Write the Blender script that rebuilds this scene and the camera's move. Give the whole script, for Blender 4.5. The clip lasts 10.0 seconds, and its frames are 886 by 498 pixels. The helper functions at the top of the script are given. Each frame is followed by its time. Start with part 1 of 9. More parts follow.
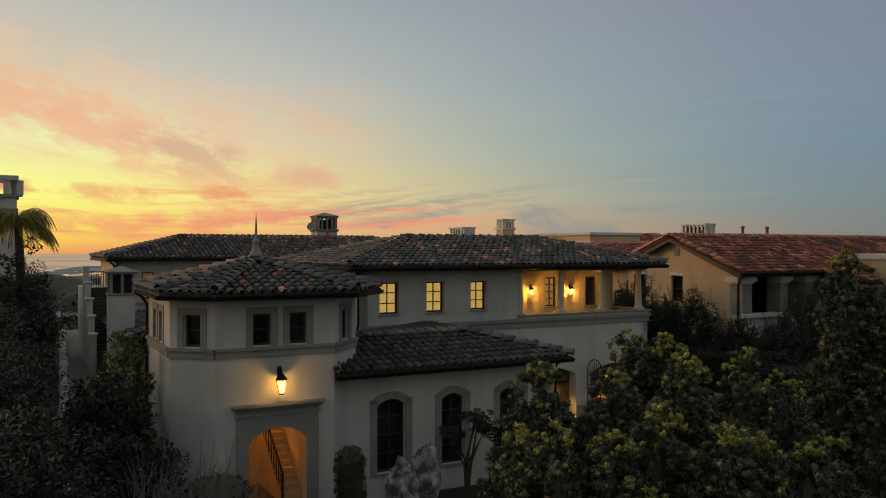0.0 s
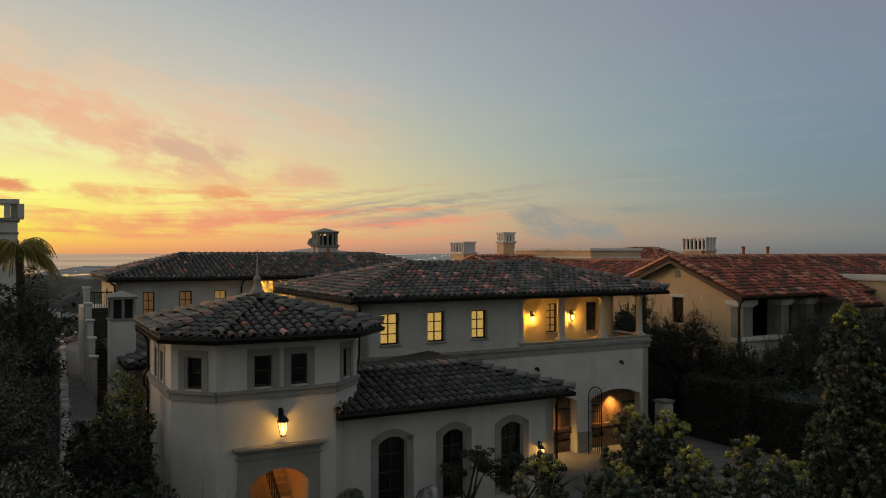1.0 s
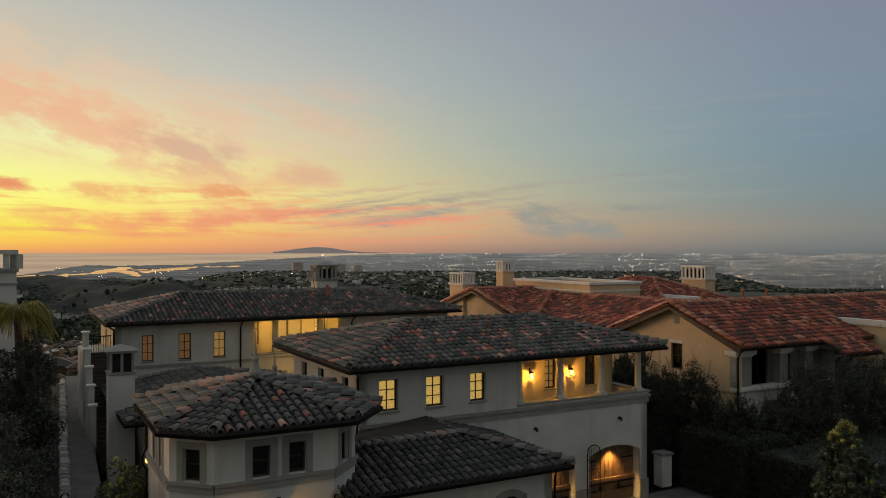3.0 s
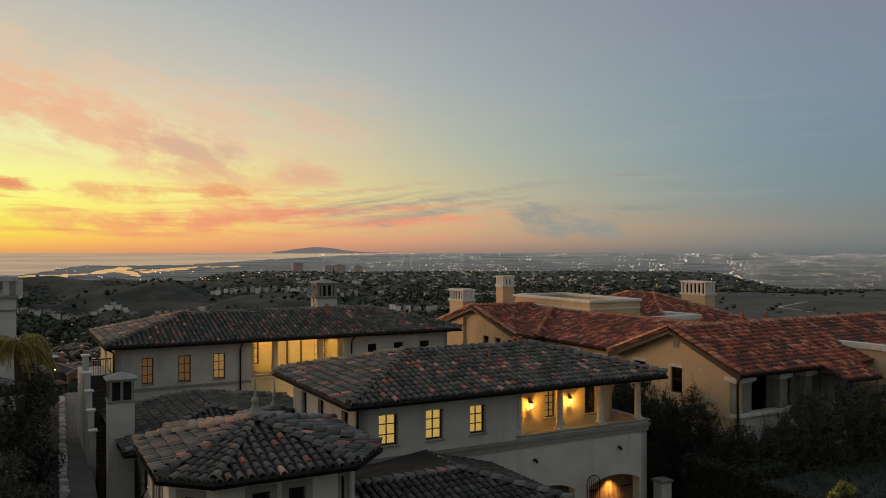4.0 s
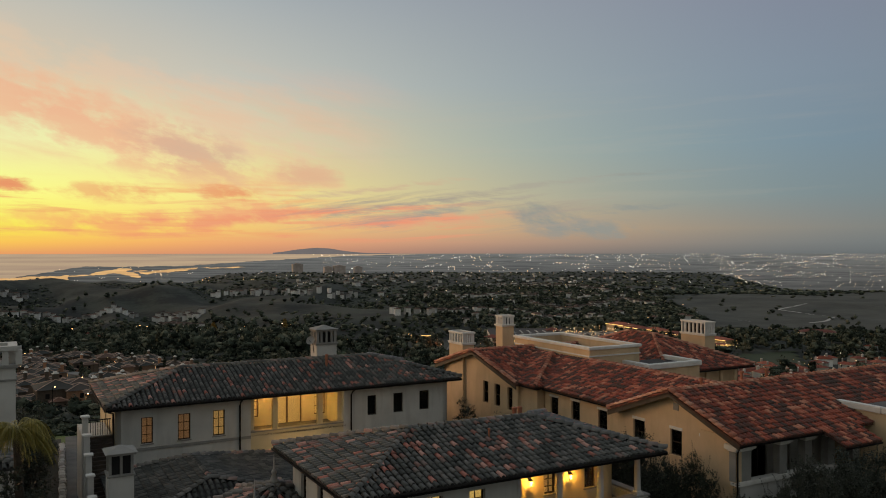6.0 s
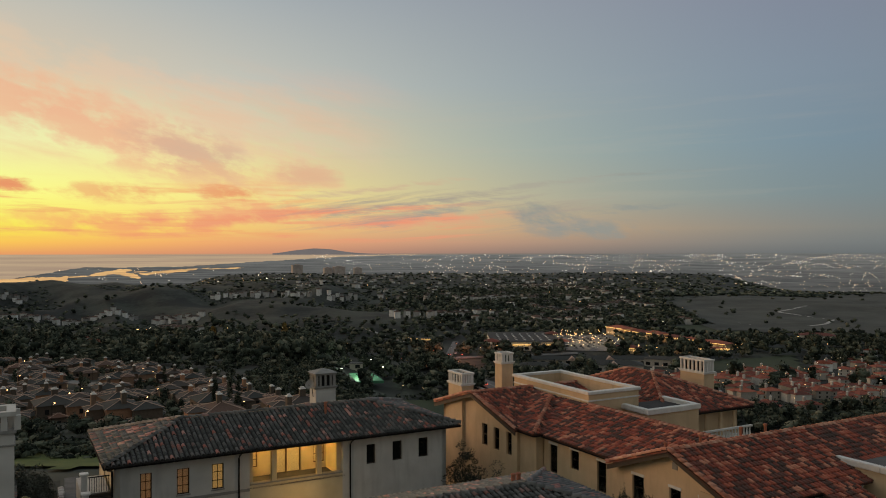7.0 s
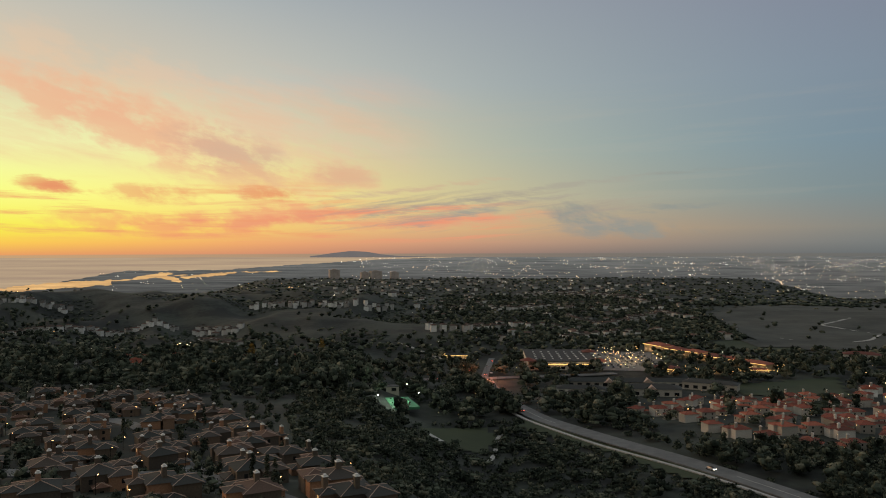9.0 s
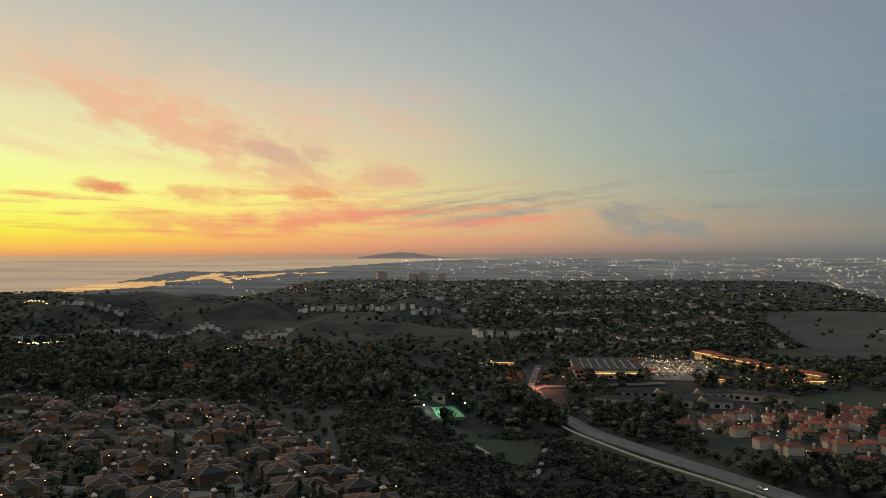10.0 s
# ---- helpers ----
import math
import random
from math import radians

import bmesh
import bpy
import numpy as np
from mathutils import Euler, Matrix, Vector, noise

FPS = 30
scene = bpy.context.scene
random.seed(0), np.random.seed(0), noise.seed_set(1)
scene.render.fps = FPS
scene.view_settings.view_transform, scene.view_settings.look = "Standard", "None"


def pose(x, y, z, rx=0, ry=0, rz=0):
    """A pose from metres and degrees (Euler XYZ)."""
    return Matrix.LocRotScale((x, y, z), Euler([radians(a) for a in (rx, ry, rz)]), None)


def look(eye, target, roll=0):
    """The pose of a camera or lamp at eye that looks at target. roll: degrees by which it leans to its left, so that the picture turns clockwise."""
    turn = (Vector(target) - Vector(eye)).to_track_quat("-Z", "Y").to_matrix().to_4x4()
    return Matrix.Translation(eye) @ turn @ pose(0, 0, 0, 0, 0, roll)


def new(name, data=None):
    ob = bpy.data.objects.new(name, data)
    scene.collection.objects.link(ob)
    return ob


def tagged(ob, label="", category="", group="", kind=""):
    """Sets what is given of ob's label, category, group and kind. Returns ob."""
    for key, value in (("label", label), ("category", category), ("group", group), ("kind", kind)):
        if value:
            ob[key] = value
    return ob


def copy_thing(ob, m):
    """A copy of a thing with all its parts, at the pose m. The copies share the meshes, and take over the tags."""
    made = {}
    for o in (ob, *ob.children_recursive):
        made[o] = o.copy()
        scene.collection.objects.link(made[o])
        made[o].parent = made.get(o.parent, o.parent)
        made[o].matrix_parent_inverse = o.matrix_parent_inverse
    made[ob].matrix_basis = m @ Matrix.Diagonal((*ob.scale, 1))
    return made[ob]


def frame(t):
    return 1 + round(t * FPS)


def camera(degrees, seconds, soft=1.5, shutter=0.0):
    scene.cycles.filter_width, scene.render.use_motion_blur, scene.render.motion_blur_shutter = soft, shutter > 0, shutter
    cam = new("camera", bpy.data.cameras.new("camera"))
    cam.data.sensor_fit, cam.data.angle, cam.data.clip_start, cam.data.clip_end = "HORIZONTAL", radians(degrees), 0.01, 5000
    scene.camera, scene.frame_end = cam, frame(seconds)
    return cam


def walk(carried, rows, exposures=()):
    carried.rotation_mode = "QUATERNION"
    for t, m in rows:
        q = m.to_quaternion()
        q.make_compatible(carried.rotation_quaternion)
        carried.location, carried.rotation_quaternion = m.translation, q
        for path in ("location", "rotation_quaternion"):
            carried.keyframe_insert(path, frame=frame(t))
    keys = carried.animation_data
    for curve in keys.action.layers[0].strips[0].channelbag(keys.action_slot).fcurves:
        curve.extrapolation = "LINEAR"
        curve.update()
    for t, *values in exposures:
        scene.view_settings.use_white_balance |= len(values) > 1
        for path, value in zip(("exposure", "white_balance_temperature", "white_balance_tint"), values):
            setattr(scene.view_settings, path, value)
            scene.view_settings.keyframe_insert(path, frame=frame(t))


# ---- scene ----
# ---------------------------------------------------------------- camera
cam = camera(57.8, 10.0, soft=1.0)
# seconds, x, y, z, yaw (left), roll: a straight climb that turns a little to the left at the end
PATH = [
    (0.0, -0.16, 0.48, 7.85, 0.0, 0.12, -0.02),
    (0.5, -0.18, 0.48, 8.42, 0.0, 0.12, -0.02),
    (1.0, -0.20, 0.48, 9.07, 0.0, 0.10, -0.02),
    (1.5, -0.21, 0.48, 9.71, 0.0, 0.07, -0.03),
    (2.0, -0.21, 0.48, 10.39, 0.0, 0.03, -0.03),
    (2.5, -0.17, 0.47, 11.06, 0.0, 0.02, 0.0),
    (4.0, -0.13, 0.47, 13.08, 0.0, 0.0, 0.0),
    (4.5, -0.13, 0.47, 13.82, 0.0, 0.0, 0.05),
    (5.0, -0.13, 0.48, 14.63, 0.0, 0.0, 0.03),
    (5.5, -0.12, 0.48, 15.54, 0.0, 0.0, 0.02),
    (6.0, -0.10, 0.49, 16.61, 0.0, 0.0, 0.06),
    (6.2, -0.09, 0.49, 17.10, 0.0, 0.0, 0.06),
    (7.5, -0.01, 0.53, 22.92, -0.03, 0.0, 0.08),
    (8.0, 0.05, 0.60, 27.10, -0.05, -0.03, 0.04),
    (8.2, 0.10, 0.56, 29.05, 0.10, -0.02, 0.06),
    (8.5, 0.25, 0.43, 32.10, 0.86, 0.0, 0.1),
    (9.0, 0.41, 0.04, 35.90, 2.58, 0.0, 0.15),
    (9.5, 0.67, -0.33, 39.58, 4.56, 0.02, 0.2),
    (10.0, 1.09, -0.72, 42.14, 5.94, 0.02, 0.12),
]
walk(cam, [(t, pose(x, y, z, 90 + tip, lean, yaw)) for t, x, y, z, yaw, tip, lean in PATH])
# ---------------------------------------------------------------- sky and light
world = bpy.data.worlds.new("dusk_sky")
scene.world = world
world.use_nodes = True
wn, wl = world.node_tree.nodes, world.node_tree.links
wn.clear()


def lin(c):
    c = c / 255.0
    return c / 12.92 if c <= 0.04045 else ((c + 0.055) / 1.055) ** 2.4


def wmath(op, a, b=None, c=None, clamp=False):
    node = wn.new("ShaderNodeMath")
    node.operation, node.use_clamp = op, clamp
    for k, value in enumerate((a, b, c)):
        if value is None:
            continue
        if isinstance(value, (int, float)):
            node.inputs[k].default_value = value
        else:
            wl.new(value, node.inputs[k])
    return node.outputs[0]


def wmix(fac, a, b):
    node = wn.new("ShaderNodeMix")
    node.data_type = "RGBA"
    for sock, value in ((node.inputs[0], fac), (node.inputs[6], a), (node.inputs[7], b)):
        if isinstance(value, tuple):
            sock.default_value = (*[lin(v) for v in value], 1)
        elif isinstance(value, (int, float)):
            sock.default_value = value
        else:
            wl.new(value, sock)
    return node.outputs[2]


def wnoise(vector, scale, detail=4.0, rough=0.55):
    node = wn.new("ShaderNodeTexNoise")
    wl.new(vector, node.inputs["Vector"])
    node.inputs["Scale"].default_value, node.inputs["Detail"].default_value, node.inputs["Roughness"].default_value = scale, detail, rough
    return node.outputs[0]


def wcombine(x, y, z=0.0):
    node = wn.new("ShaderNodeCombineXYZ")
    for sock, value in zip(node.inputs, (x, y, z)):
        if isinstance(value, (int, float)):
            sock.default_value = value
        else:
            wl.new(value, sock)
    return node.outputs[0]


coord = wn.new("ShaderNodeTexCoord")
split = wn.new("ShaderNodeSeparateXYZ")
wl.new(coord.outputs["Generated"], split.inputs[0])
sx, sy, sz = split.outputs
az = wmath("MULTIPLY", wmath("ARCTAN2", sx, sy), 180 / math.pi)      # degrees to the right of +y
el = wmath("MULTIPLY", wmath("ARCSINE", sz), 180 / math.pi)          # degrees above the level
turn01 = wmath("MULTIPLY_ADD", az, 1 / 360, 0.5)


def band(stops):
    """Colour round the horizon at one elevation: degrees from +y, then an sRGB colour."""
    node = wn.new("ShaderNodeValToRGB")
    ramp = node.color_ramp
    ramp.interpolation = "B_SPLINE"
    while len(ramp.elements) < len(stops):
        ramp.elements.new(0.5)
    for e, (deg, r, g, b) in zip(ramp.elements, stops):
        e.position, e.color = 0.5 + deg / 360, (lin(r), lin(g), lin(b), 1)
    wl.new(turn01, node.inputs[0])
    return node.outputs[0]


BANDS = []
BANDS.append((-0.35, band([(-180, 112, 112, 104), (-90, 168, 128, 96), (-42, 240, 164, 96), (-29, 230, 152, 100), (-15, 212, 144, 112), (0, 152, 126, 114), (15, 114, 115, 113), (29, 101, 108, 111), (90, 108, 110, 106), (180, 112, 112, 104)])))
BANDS.append((0.45, band([(-180, 116, 116, 108), (-90, 186, 140, 104), (-42, 253, 214, 76), (-29, 251, 198, 84), (-15, 242, 164, 114), (0, 196, 154, 126), (15, 142, 135, 124), (29, 112, 121, 124), (90, 112, 115, 110), (180, 116, 116, 108)])))
BANDS.append((1.4, band([(-180, 118, 118, 110), (-90, 192, 160, 106), (-42, 244, 246, 70), (-29, 250, 238, 80), (-15, 248, 196, 118), (0, 214, 174, 132), (15, 162, 148, 128), (29, 122, 130, 130), (90, 114, 118, 114), (180, 118, 118, 110)])))
BANDS.append((3.6, band([(-180, 124, 126, 118), (-90, 204, 170, 118), (-42, 248, 255, 128), (-29, 252, 255, 136), (-15, 252, 230, 140), (0, 204, 192, 152), (15, 142, 154, 150), (29, 118, 136, 144), (90, 120, 125, 120), (180, 124, 126, 118)])))
BANDS.append((7.0, band([(-180, 128, 131, 124), (-90, 200, 184, 146), (-42, 250, 250, 180), (-29, 238, 246, 178), (-15, 240, 216, 160), (0, 178, 186, 170), (15, 138, 156, 160), (29, 114, 138, 156), (90, 124, 130, 128), (180, 128, 131, 124)])))
BANDS.append((11.5, band([(-180, 132, 136, 130), (-90, 186, 178, 160), (-42, 236, 214, 180), (-29, 216, 196, 166), (-15, 200, 200, 188), (0, 164, 174, 174), (15, 138, 152, 162), (29, 122, 138, 156), (90, 128, 134, 134), (180, 132, 136, 130)])))
BANDS.append((17.5, band([(-180, 136, 140, 134), (-90, 168, 168, 162), (-42, 196, 194, 186), (-29, 182, 188, 184), (-15, 166, 174, 178), (0, 150, 158, 166), (15, 136, 144, 158), (29, 124, 130, 150), (90, 132, 138, 138), (180, 136, 140, 134)])))
sky = BANDS[0][1]
for (low, _), (high, tone) in zip(BANDS, BANDS[1:]):
    node = wn.new("ShaderNodeMapRange")
    node.inputs[1].default_value, node.inputs[2].default_value = low, high
    wl.new(el, node.inputs[0])
    sky = wmix(node.outputs[0], sky, tone)
zenith = wn.new("ShaderNodeMapRange")
zenith.inputs[1].default_value, zenith.inputs[2].default_value = 17.5, 60
wl.new(el, zenith.inputs[0])
sky = wmix(zenith.outputs[0], sky, (150, 156, 160))

# clouds: drifting streaks, uneven at their edges
flat = wcombine(wmath("MULTIPLY", az, 0.09), wmath("MULTIPLY", el, 0.55))
n1 = wnoise(flat, 1.7, 6.0, 0.62)
n2 = wnoise(flat, 4.2, 6.0, 0.65)
fine = wnoise(wcombine(wmath("MULTIPLY", az, 0.12), wmath("MULTIPLY_ADD", az, 0.10, wmath("MULTIPLY", el, 0.80))), 3.4, 9.0, 0.68)
warp_a = wmath("MULTIPLY_ADD", n1, 3.6, -1.8)
warp_e = wmath("MULTIPLY_ADD", n2, 0.9, -0.45)
waz, wel = wmath("ADD", az, warp_a), wmath("ADD", el, warp_e)


soft = wnoise(wcombine(wmath("MULTIPLY", az, 0.17), wmath("MULTIPLY_ADD", az, 0.08, wmath("MULTIPLY", el, 0.36))), 1.7, 8.0, 0.62)


def cloud(sky, at_az, at_el, wide, high, slope, amount, tone):
    """One cloud: its middle, half sizes in degrees, slope, strength and colour."""
    da = wmath("SUBTRACT", waz, at_az)
    de = wmath("MULTIPLY_ADD", da, -slope, wmath("SUBTRACT", wel, at_el))
    qa = wmath("POWER", wmath("ABSOLUTE", wmath("MULTIPLY", da, 1 / wide)), 2)
    qe = wmath("POWER", wmath("ABSOLUTE", wmath("MULTIPLY", de, 1 / high)), 2)
    body = wmath("SUBTRACT", 1.0, wmath("ADD", qa, qe), clamp=True)
    ragged = wmath("MULTIPLY_ADD", soft, 5.4, -2.85) if high > 0.45 else wmath("MULTIPLY_ADD", fine, 4.6, -2.6)
    dense = wmath("MULTIPLY", wmath("MULTIPLY_ADD", body, 1.15, ragged, clamp=True), wmath("POWER", body, 0.7), clamp=True)
    return wmix(wmath("MULTIPLY", dense, amount, clamp=True), sky, tone)


sky = cloud(sky, -22.0, 8.9, 17.0, 4.6, -0.26, 0.45, (240, 198, 160))
sky = cloud(sky, -24.0, 8.5, 11.5, 2.7, -0.27, 0.72, (238, 178, 142))
sky = cloud(sky, -14.0, 9.0, 12.0, 3.0, -0.20, 0.40, (222, 196, 172))
sky = cloud(sky, -17.2, 6.6, 5.6, 2.1, -0.24, 0.65, (204, 172, 150))
sky = cloud(sky, -22.3, 3.75, 5.2, 0.9, -0.04, 0.7, (236, 158, 112))
sky = cloud(sky, -15.5, 4.9, 9.0, 1.6, -0.05, 0.5, (238, 186, 138))
sky = cloud(sky, -9.7, 5.3, 3.4, 1.1, -0.05, 0.7, (222, 172, 142))
sky = cloud(sky, -13.5, 2.6, 8.0, 0.9, 0.04, 0.7, (240, 160, 122))
sky = cloud(sky, -22.0, 1.7, 9.0, 1.1, -0.02, 0.65, (244, 152, 112))
sky = cloud(sky, -3.0, 3.0, 9.0, 0.36, 0.15, 0.9, (168, 160, 144))
sky = cloud(sky, 2.5, 3.3, 8.0, 0.30, 0.13, 0.75, (172, 164, 148))
sky = cloud(sky, -5.0, 4.2, 9.0, 0.30, 0.12, 0.7, (206, 178, 148))
sky = cloud(sky, 6.5, 4.5, 9.0, 0.28, 0.10, 0.5, (168, 160, 148))
sky = cloud(sky, -2.0, 2.0, 10.0, 0.7, 0.05, 0.8, (226, 162, 128))
sky = cloud(sky, -28.3, 4.08, 2.8, 0.65, -0.12, 0.99, (232, 150, 105))
sky = cloud(sky, -14.9, 3.85, 2.8, 0.71, -0.05, 0.83, (232, 150, 105))
sky = cloud(sky, -12.9, 2.16, 6.9, 0.60, 0.12, 1.00, (238, 158, 118))
sky = cloud(sky, -0.6, 2.58, 3.2, 0.33, 0.10, 0.88, (160, 158, 146))
sky = cloud(sky, 7.3, 2.36, 3.2, 1.20, -0.10, 0.94, (142, 148, 144))
sky = cloud(sky, 9.8, 1.43, 6.1, 0.98, -0.05, 0.83, (142, 148, 144))
sky = cloud(sky, 13.7, 2.86, 4.4, 0.33, 0.06, 0.66, (142, 148, 144))
sky = cloud(sky, 14.8, 5.25, 5.2, 0.22, 0.06, 0.39, (142, 148, 144))
sky = cloud(sky, -3.4, 1.97, 4.0, 0.33, 0.12, 0.88, (160, 158, 146))
# thin streaks low over the sunset


def span(value, a, b, c, d):
    """Rises from a to b, falls from c to d."""
    up, down = wn.new("ShaderNodeMapRange"), wn.new("ShaderNodeMapRange")
    for node, ends in ((up, (a, b, 0.0, 1.0)), (down, (c, d, 1.0, 0.0))):
        node.interpolation_type = "SMOOTHSTEP"
        for k, e in enumerate(ends):
            node.inputs[k + 1].default_value = e
        wl.new(value, node.inputs[0])
    return wmath("MULTIPLY", up.outputs[0], down.outputs[0])


def streaks(sky, across, slope, fineness, seed, cut, gain, inside_az, inside_el, amount, tone):
    shape = wcombine(wmath("MULTIPLY", waz, across), wmath("MULTIPLY_ADD", waz, -slope * fineness, wmath("MULTIPLY", el, fineness)), seed)
    veil = wnoise(shape, 1.0, 9.0, 0.62)
    mask = wmath("MULTIPLY", span(az, *inside_az), span(el, *inside_el))
    dense = wmath("MULTIPLY", wmath("MULTIPLY_ADD", veil, gain, -cut * gain, clamp=True), mask)
    return wmix(wmath("MULTIPLY", dense, amount, clamp=True), sky, tone)


sky = streaks(sky, 0.10, -0.02, 1.5, 1.3, 0.50, 6.0, (-60, -40, -14, -4), (0.5, 1.2, 3.4, 5.2), 0.85, (238, 152, 108))
sky = streaks(sky, 0.12, 0.05, 2.1, 4.1, 0.50, 6.5, (-24, -17, -2, 6), (0.3, 0.9, 2.6, 4.0), 0.85, (238, 150, 118))
sky = streaks(sky, 0.11, 0.13, 1.9, 7.7, 0.52, 7.0, (-14, -7, 8, 16), (0.9, 1.6, 3.2, 4.8), 0.75, (168, 156, 142))
sky = streaks(sky, 0.06, -0.25, 0.45, 2.9, 0.46, 3.6, (-50, -32, -12, 0), (4.5, 6.5, 10.0, 13.5), 0.55, (238, 178, 144))
sky = streaks(sky, 0.05, 0.04, 0.8, 9.2, 0.52, 3.0, (-16, -8, 20, 32), (2.5, 4.0, 9.0, 13.0), 0.22, (196, 180, 160))
# the sea and the plain go on below the level
water = band([(-180, 80, 80, 78), (-90, 150, 120, 96), (-42, 206, 168, 118), (-29, 198, 160, 120), (-15, 176, 146, 118), (-6, 150, 132, 114), (4, 126, 116, 106), (15, 114, 111, 106), (29, 106, 107, 105), (90, 84, 84, 82), (180, 80, 80, 78)])
dip = wn.new("ShaderNodeMapRange")
dip.inputs[1].default_value, dip.inputs[2].default_value, dip.inputs[3].default_value, dip.inputs[4].default_value = -0.36, -0.28, 1.0, 0.0
wl.new(el, dip.inputs[0])
sky = wmix(dip.outputs[0], sky, water)
under = wn.new("ShaderNodeMapRange")
under.inputs[1].default_value, under.inputs[2].default_value, under.inputs[3].default_value, under.inputs[4].default_value = -3.0, -1.4, 1.0, 0.0
wl.new(el, under.inputs[0])
sky = wmix(under.outputs[0], sky, (64, 66, 68))

back = wn.new("ShaderNodeBackground")
wl.new(sky, back.inputs[0])
back.inputs[1].default_value = 1.0
wout = wn.new("ShaderNodeOutputWorld")
wl.new(back.outputs[0], wout.inputs[0])

# the last warm light from beyond the sea
sun_data = bpy.data.lights.new("sun", "SUN")
sun_data.energy, sun_data.angle, sun_data.color = 1.05, radians(24), (1.0, 0.56, 0.30)
sun = new("sun", sun_data)
sun.matrix_world = look((0, 0, 60), (0 + 60 * math.sin(radians(72)), -60 * math.cos(radians(72)), 60 - 60 * math.tan(radians(6))))


# ---------------------------------------------------------------- materials
def material(name, rough=0.8, metal=0.0):
    m = bpy.data.materials.new(name)
    m.use_nodes = True
    b = m.node_tree.nodes["Principled BSDF"]
    b.inputs["Roughness"].default_value, b.inputs["Metallic"].default_value = rough, metal
    return m, m.node_tree.nodes, m.node_tree.links, b


def mottled(name, dark, light, scale=1.5, rough=0.85, bump=0.15, fine=40.0, metal=0.0, spread=(0.3, 0.7), stain=None):
    """A surface that wanders between two colours at a large and a small scale, with a fine relief."""
    m, n, l, b = material(name, rough, metal)
    tc = n.new("ShaderNodeTexCoord")
    big, small = n.new("ShaderNodeTexNoise"), n.new("ShaderNodeTexNoise")
    for tex, s in ((big, scale), (small, fine)):
        tex.inputs["Scale"].default_value, tex.inputs["Detail"].default_value = s, 5
        l.new(tc.outputs["Object"], tex.inputs["Vector"])
    add = n.new("ShaderNodeMath")
    add.operation = "MULTIPLY_ADD"
    l.new(small.outputs[0], add.inputs[0])
    add.inputs[1].default_value = 0.35
    l.new(big.outputs[0], add.inputs[2])
    ramp = n.new("ShaderNodeValToRGB")
    ramp.color_ramp.elements[0].position, ramp.color_ramp.elements[1].position = spread[0] + 0.17, spread[1] + 0.17
    ramp.color_ramp.elements[0].color, ramp.color_ramp.elements[1].color = (*dark, 1), (*light, 1)
    l.new(add.outputs[0], ramp.inputs[0])
    tone = ramp.outputs[0]
    if stain:
        streak = n.new("ShaderNodeTexNoise")
        mapping = n.new("ShaderNodeMapping")
        mapping.inputs["Scale"].default_value = (1.2, 1.2, 0.16)
        l.new(tc.outputs["Object"], mapping.inputs[0])
        l.new(mapping.outputs[0], streak.inputs["Vector"])
        streak.inputs["Scale"].default_value, streak.inputs["Detail"].default_value = 1.6, 6
        fac = n.new("ShaderNodeMapRange")
        fac.inputs[1].default_value, fac.inputs[2].default_value, fac.inputs[4].default_value = 0.52, 0.78, 0.55
        l.new(streak.outputs[0], fac.inputs[0])
        mix = n.new("ShaderNodeMix")
        mix.data_type = "RGBA"
        l.new(fac.outputs[0], mix.inputs[0])
        l.new(tone, mix.inputs[6])
        mix.inputs[7].default_value = (*stain, 1)
        tone = mix.outputs[2]
    l.new(tone, b.inputs["Base Color"])
    if bump:
        bp = n.new("ShaderNodeBump")
        bp.inputs["Strength"].default_value, bp.inputs["Distance"].default_value = bump, 0.02
        l.new(small.outputs[0], bp.inputs["Height"])
        l.new(bp.outputs[0], b.inputs["Normal"])
    return m


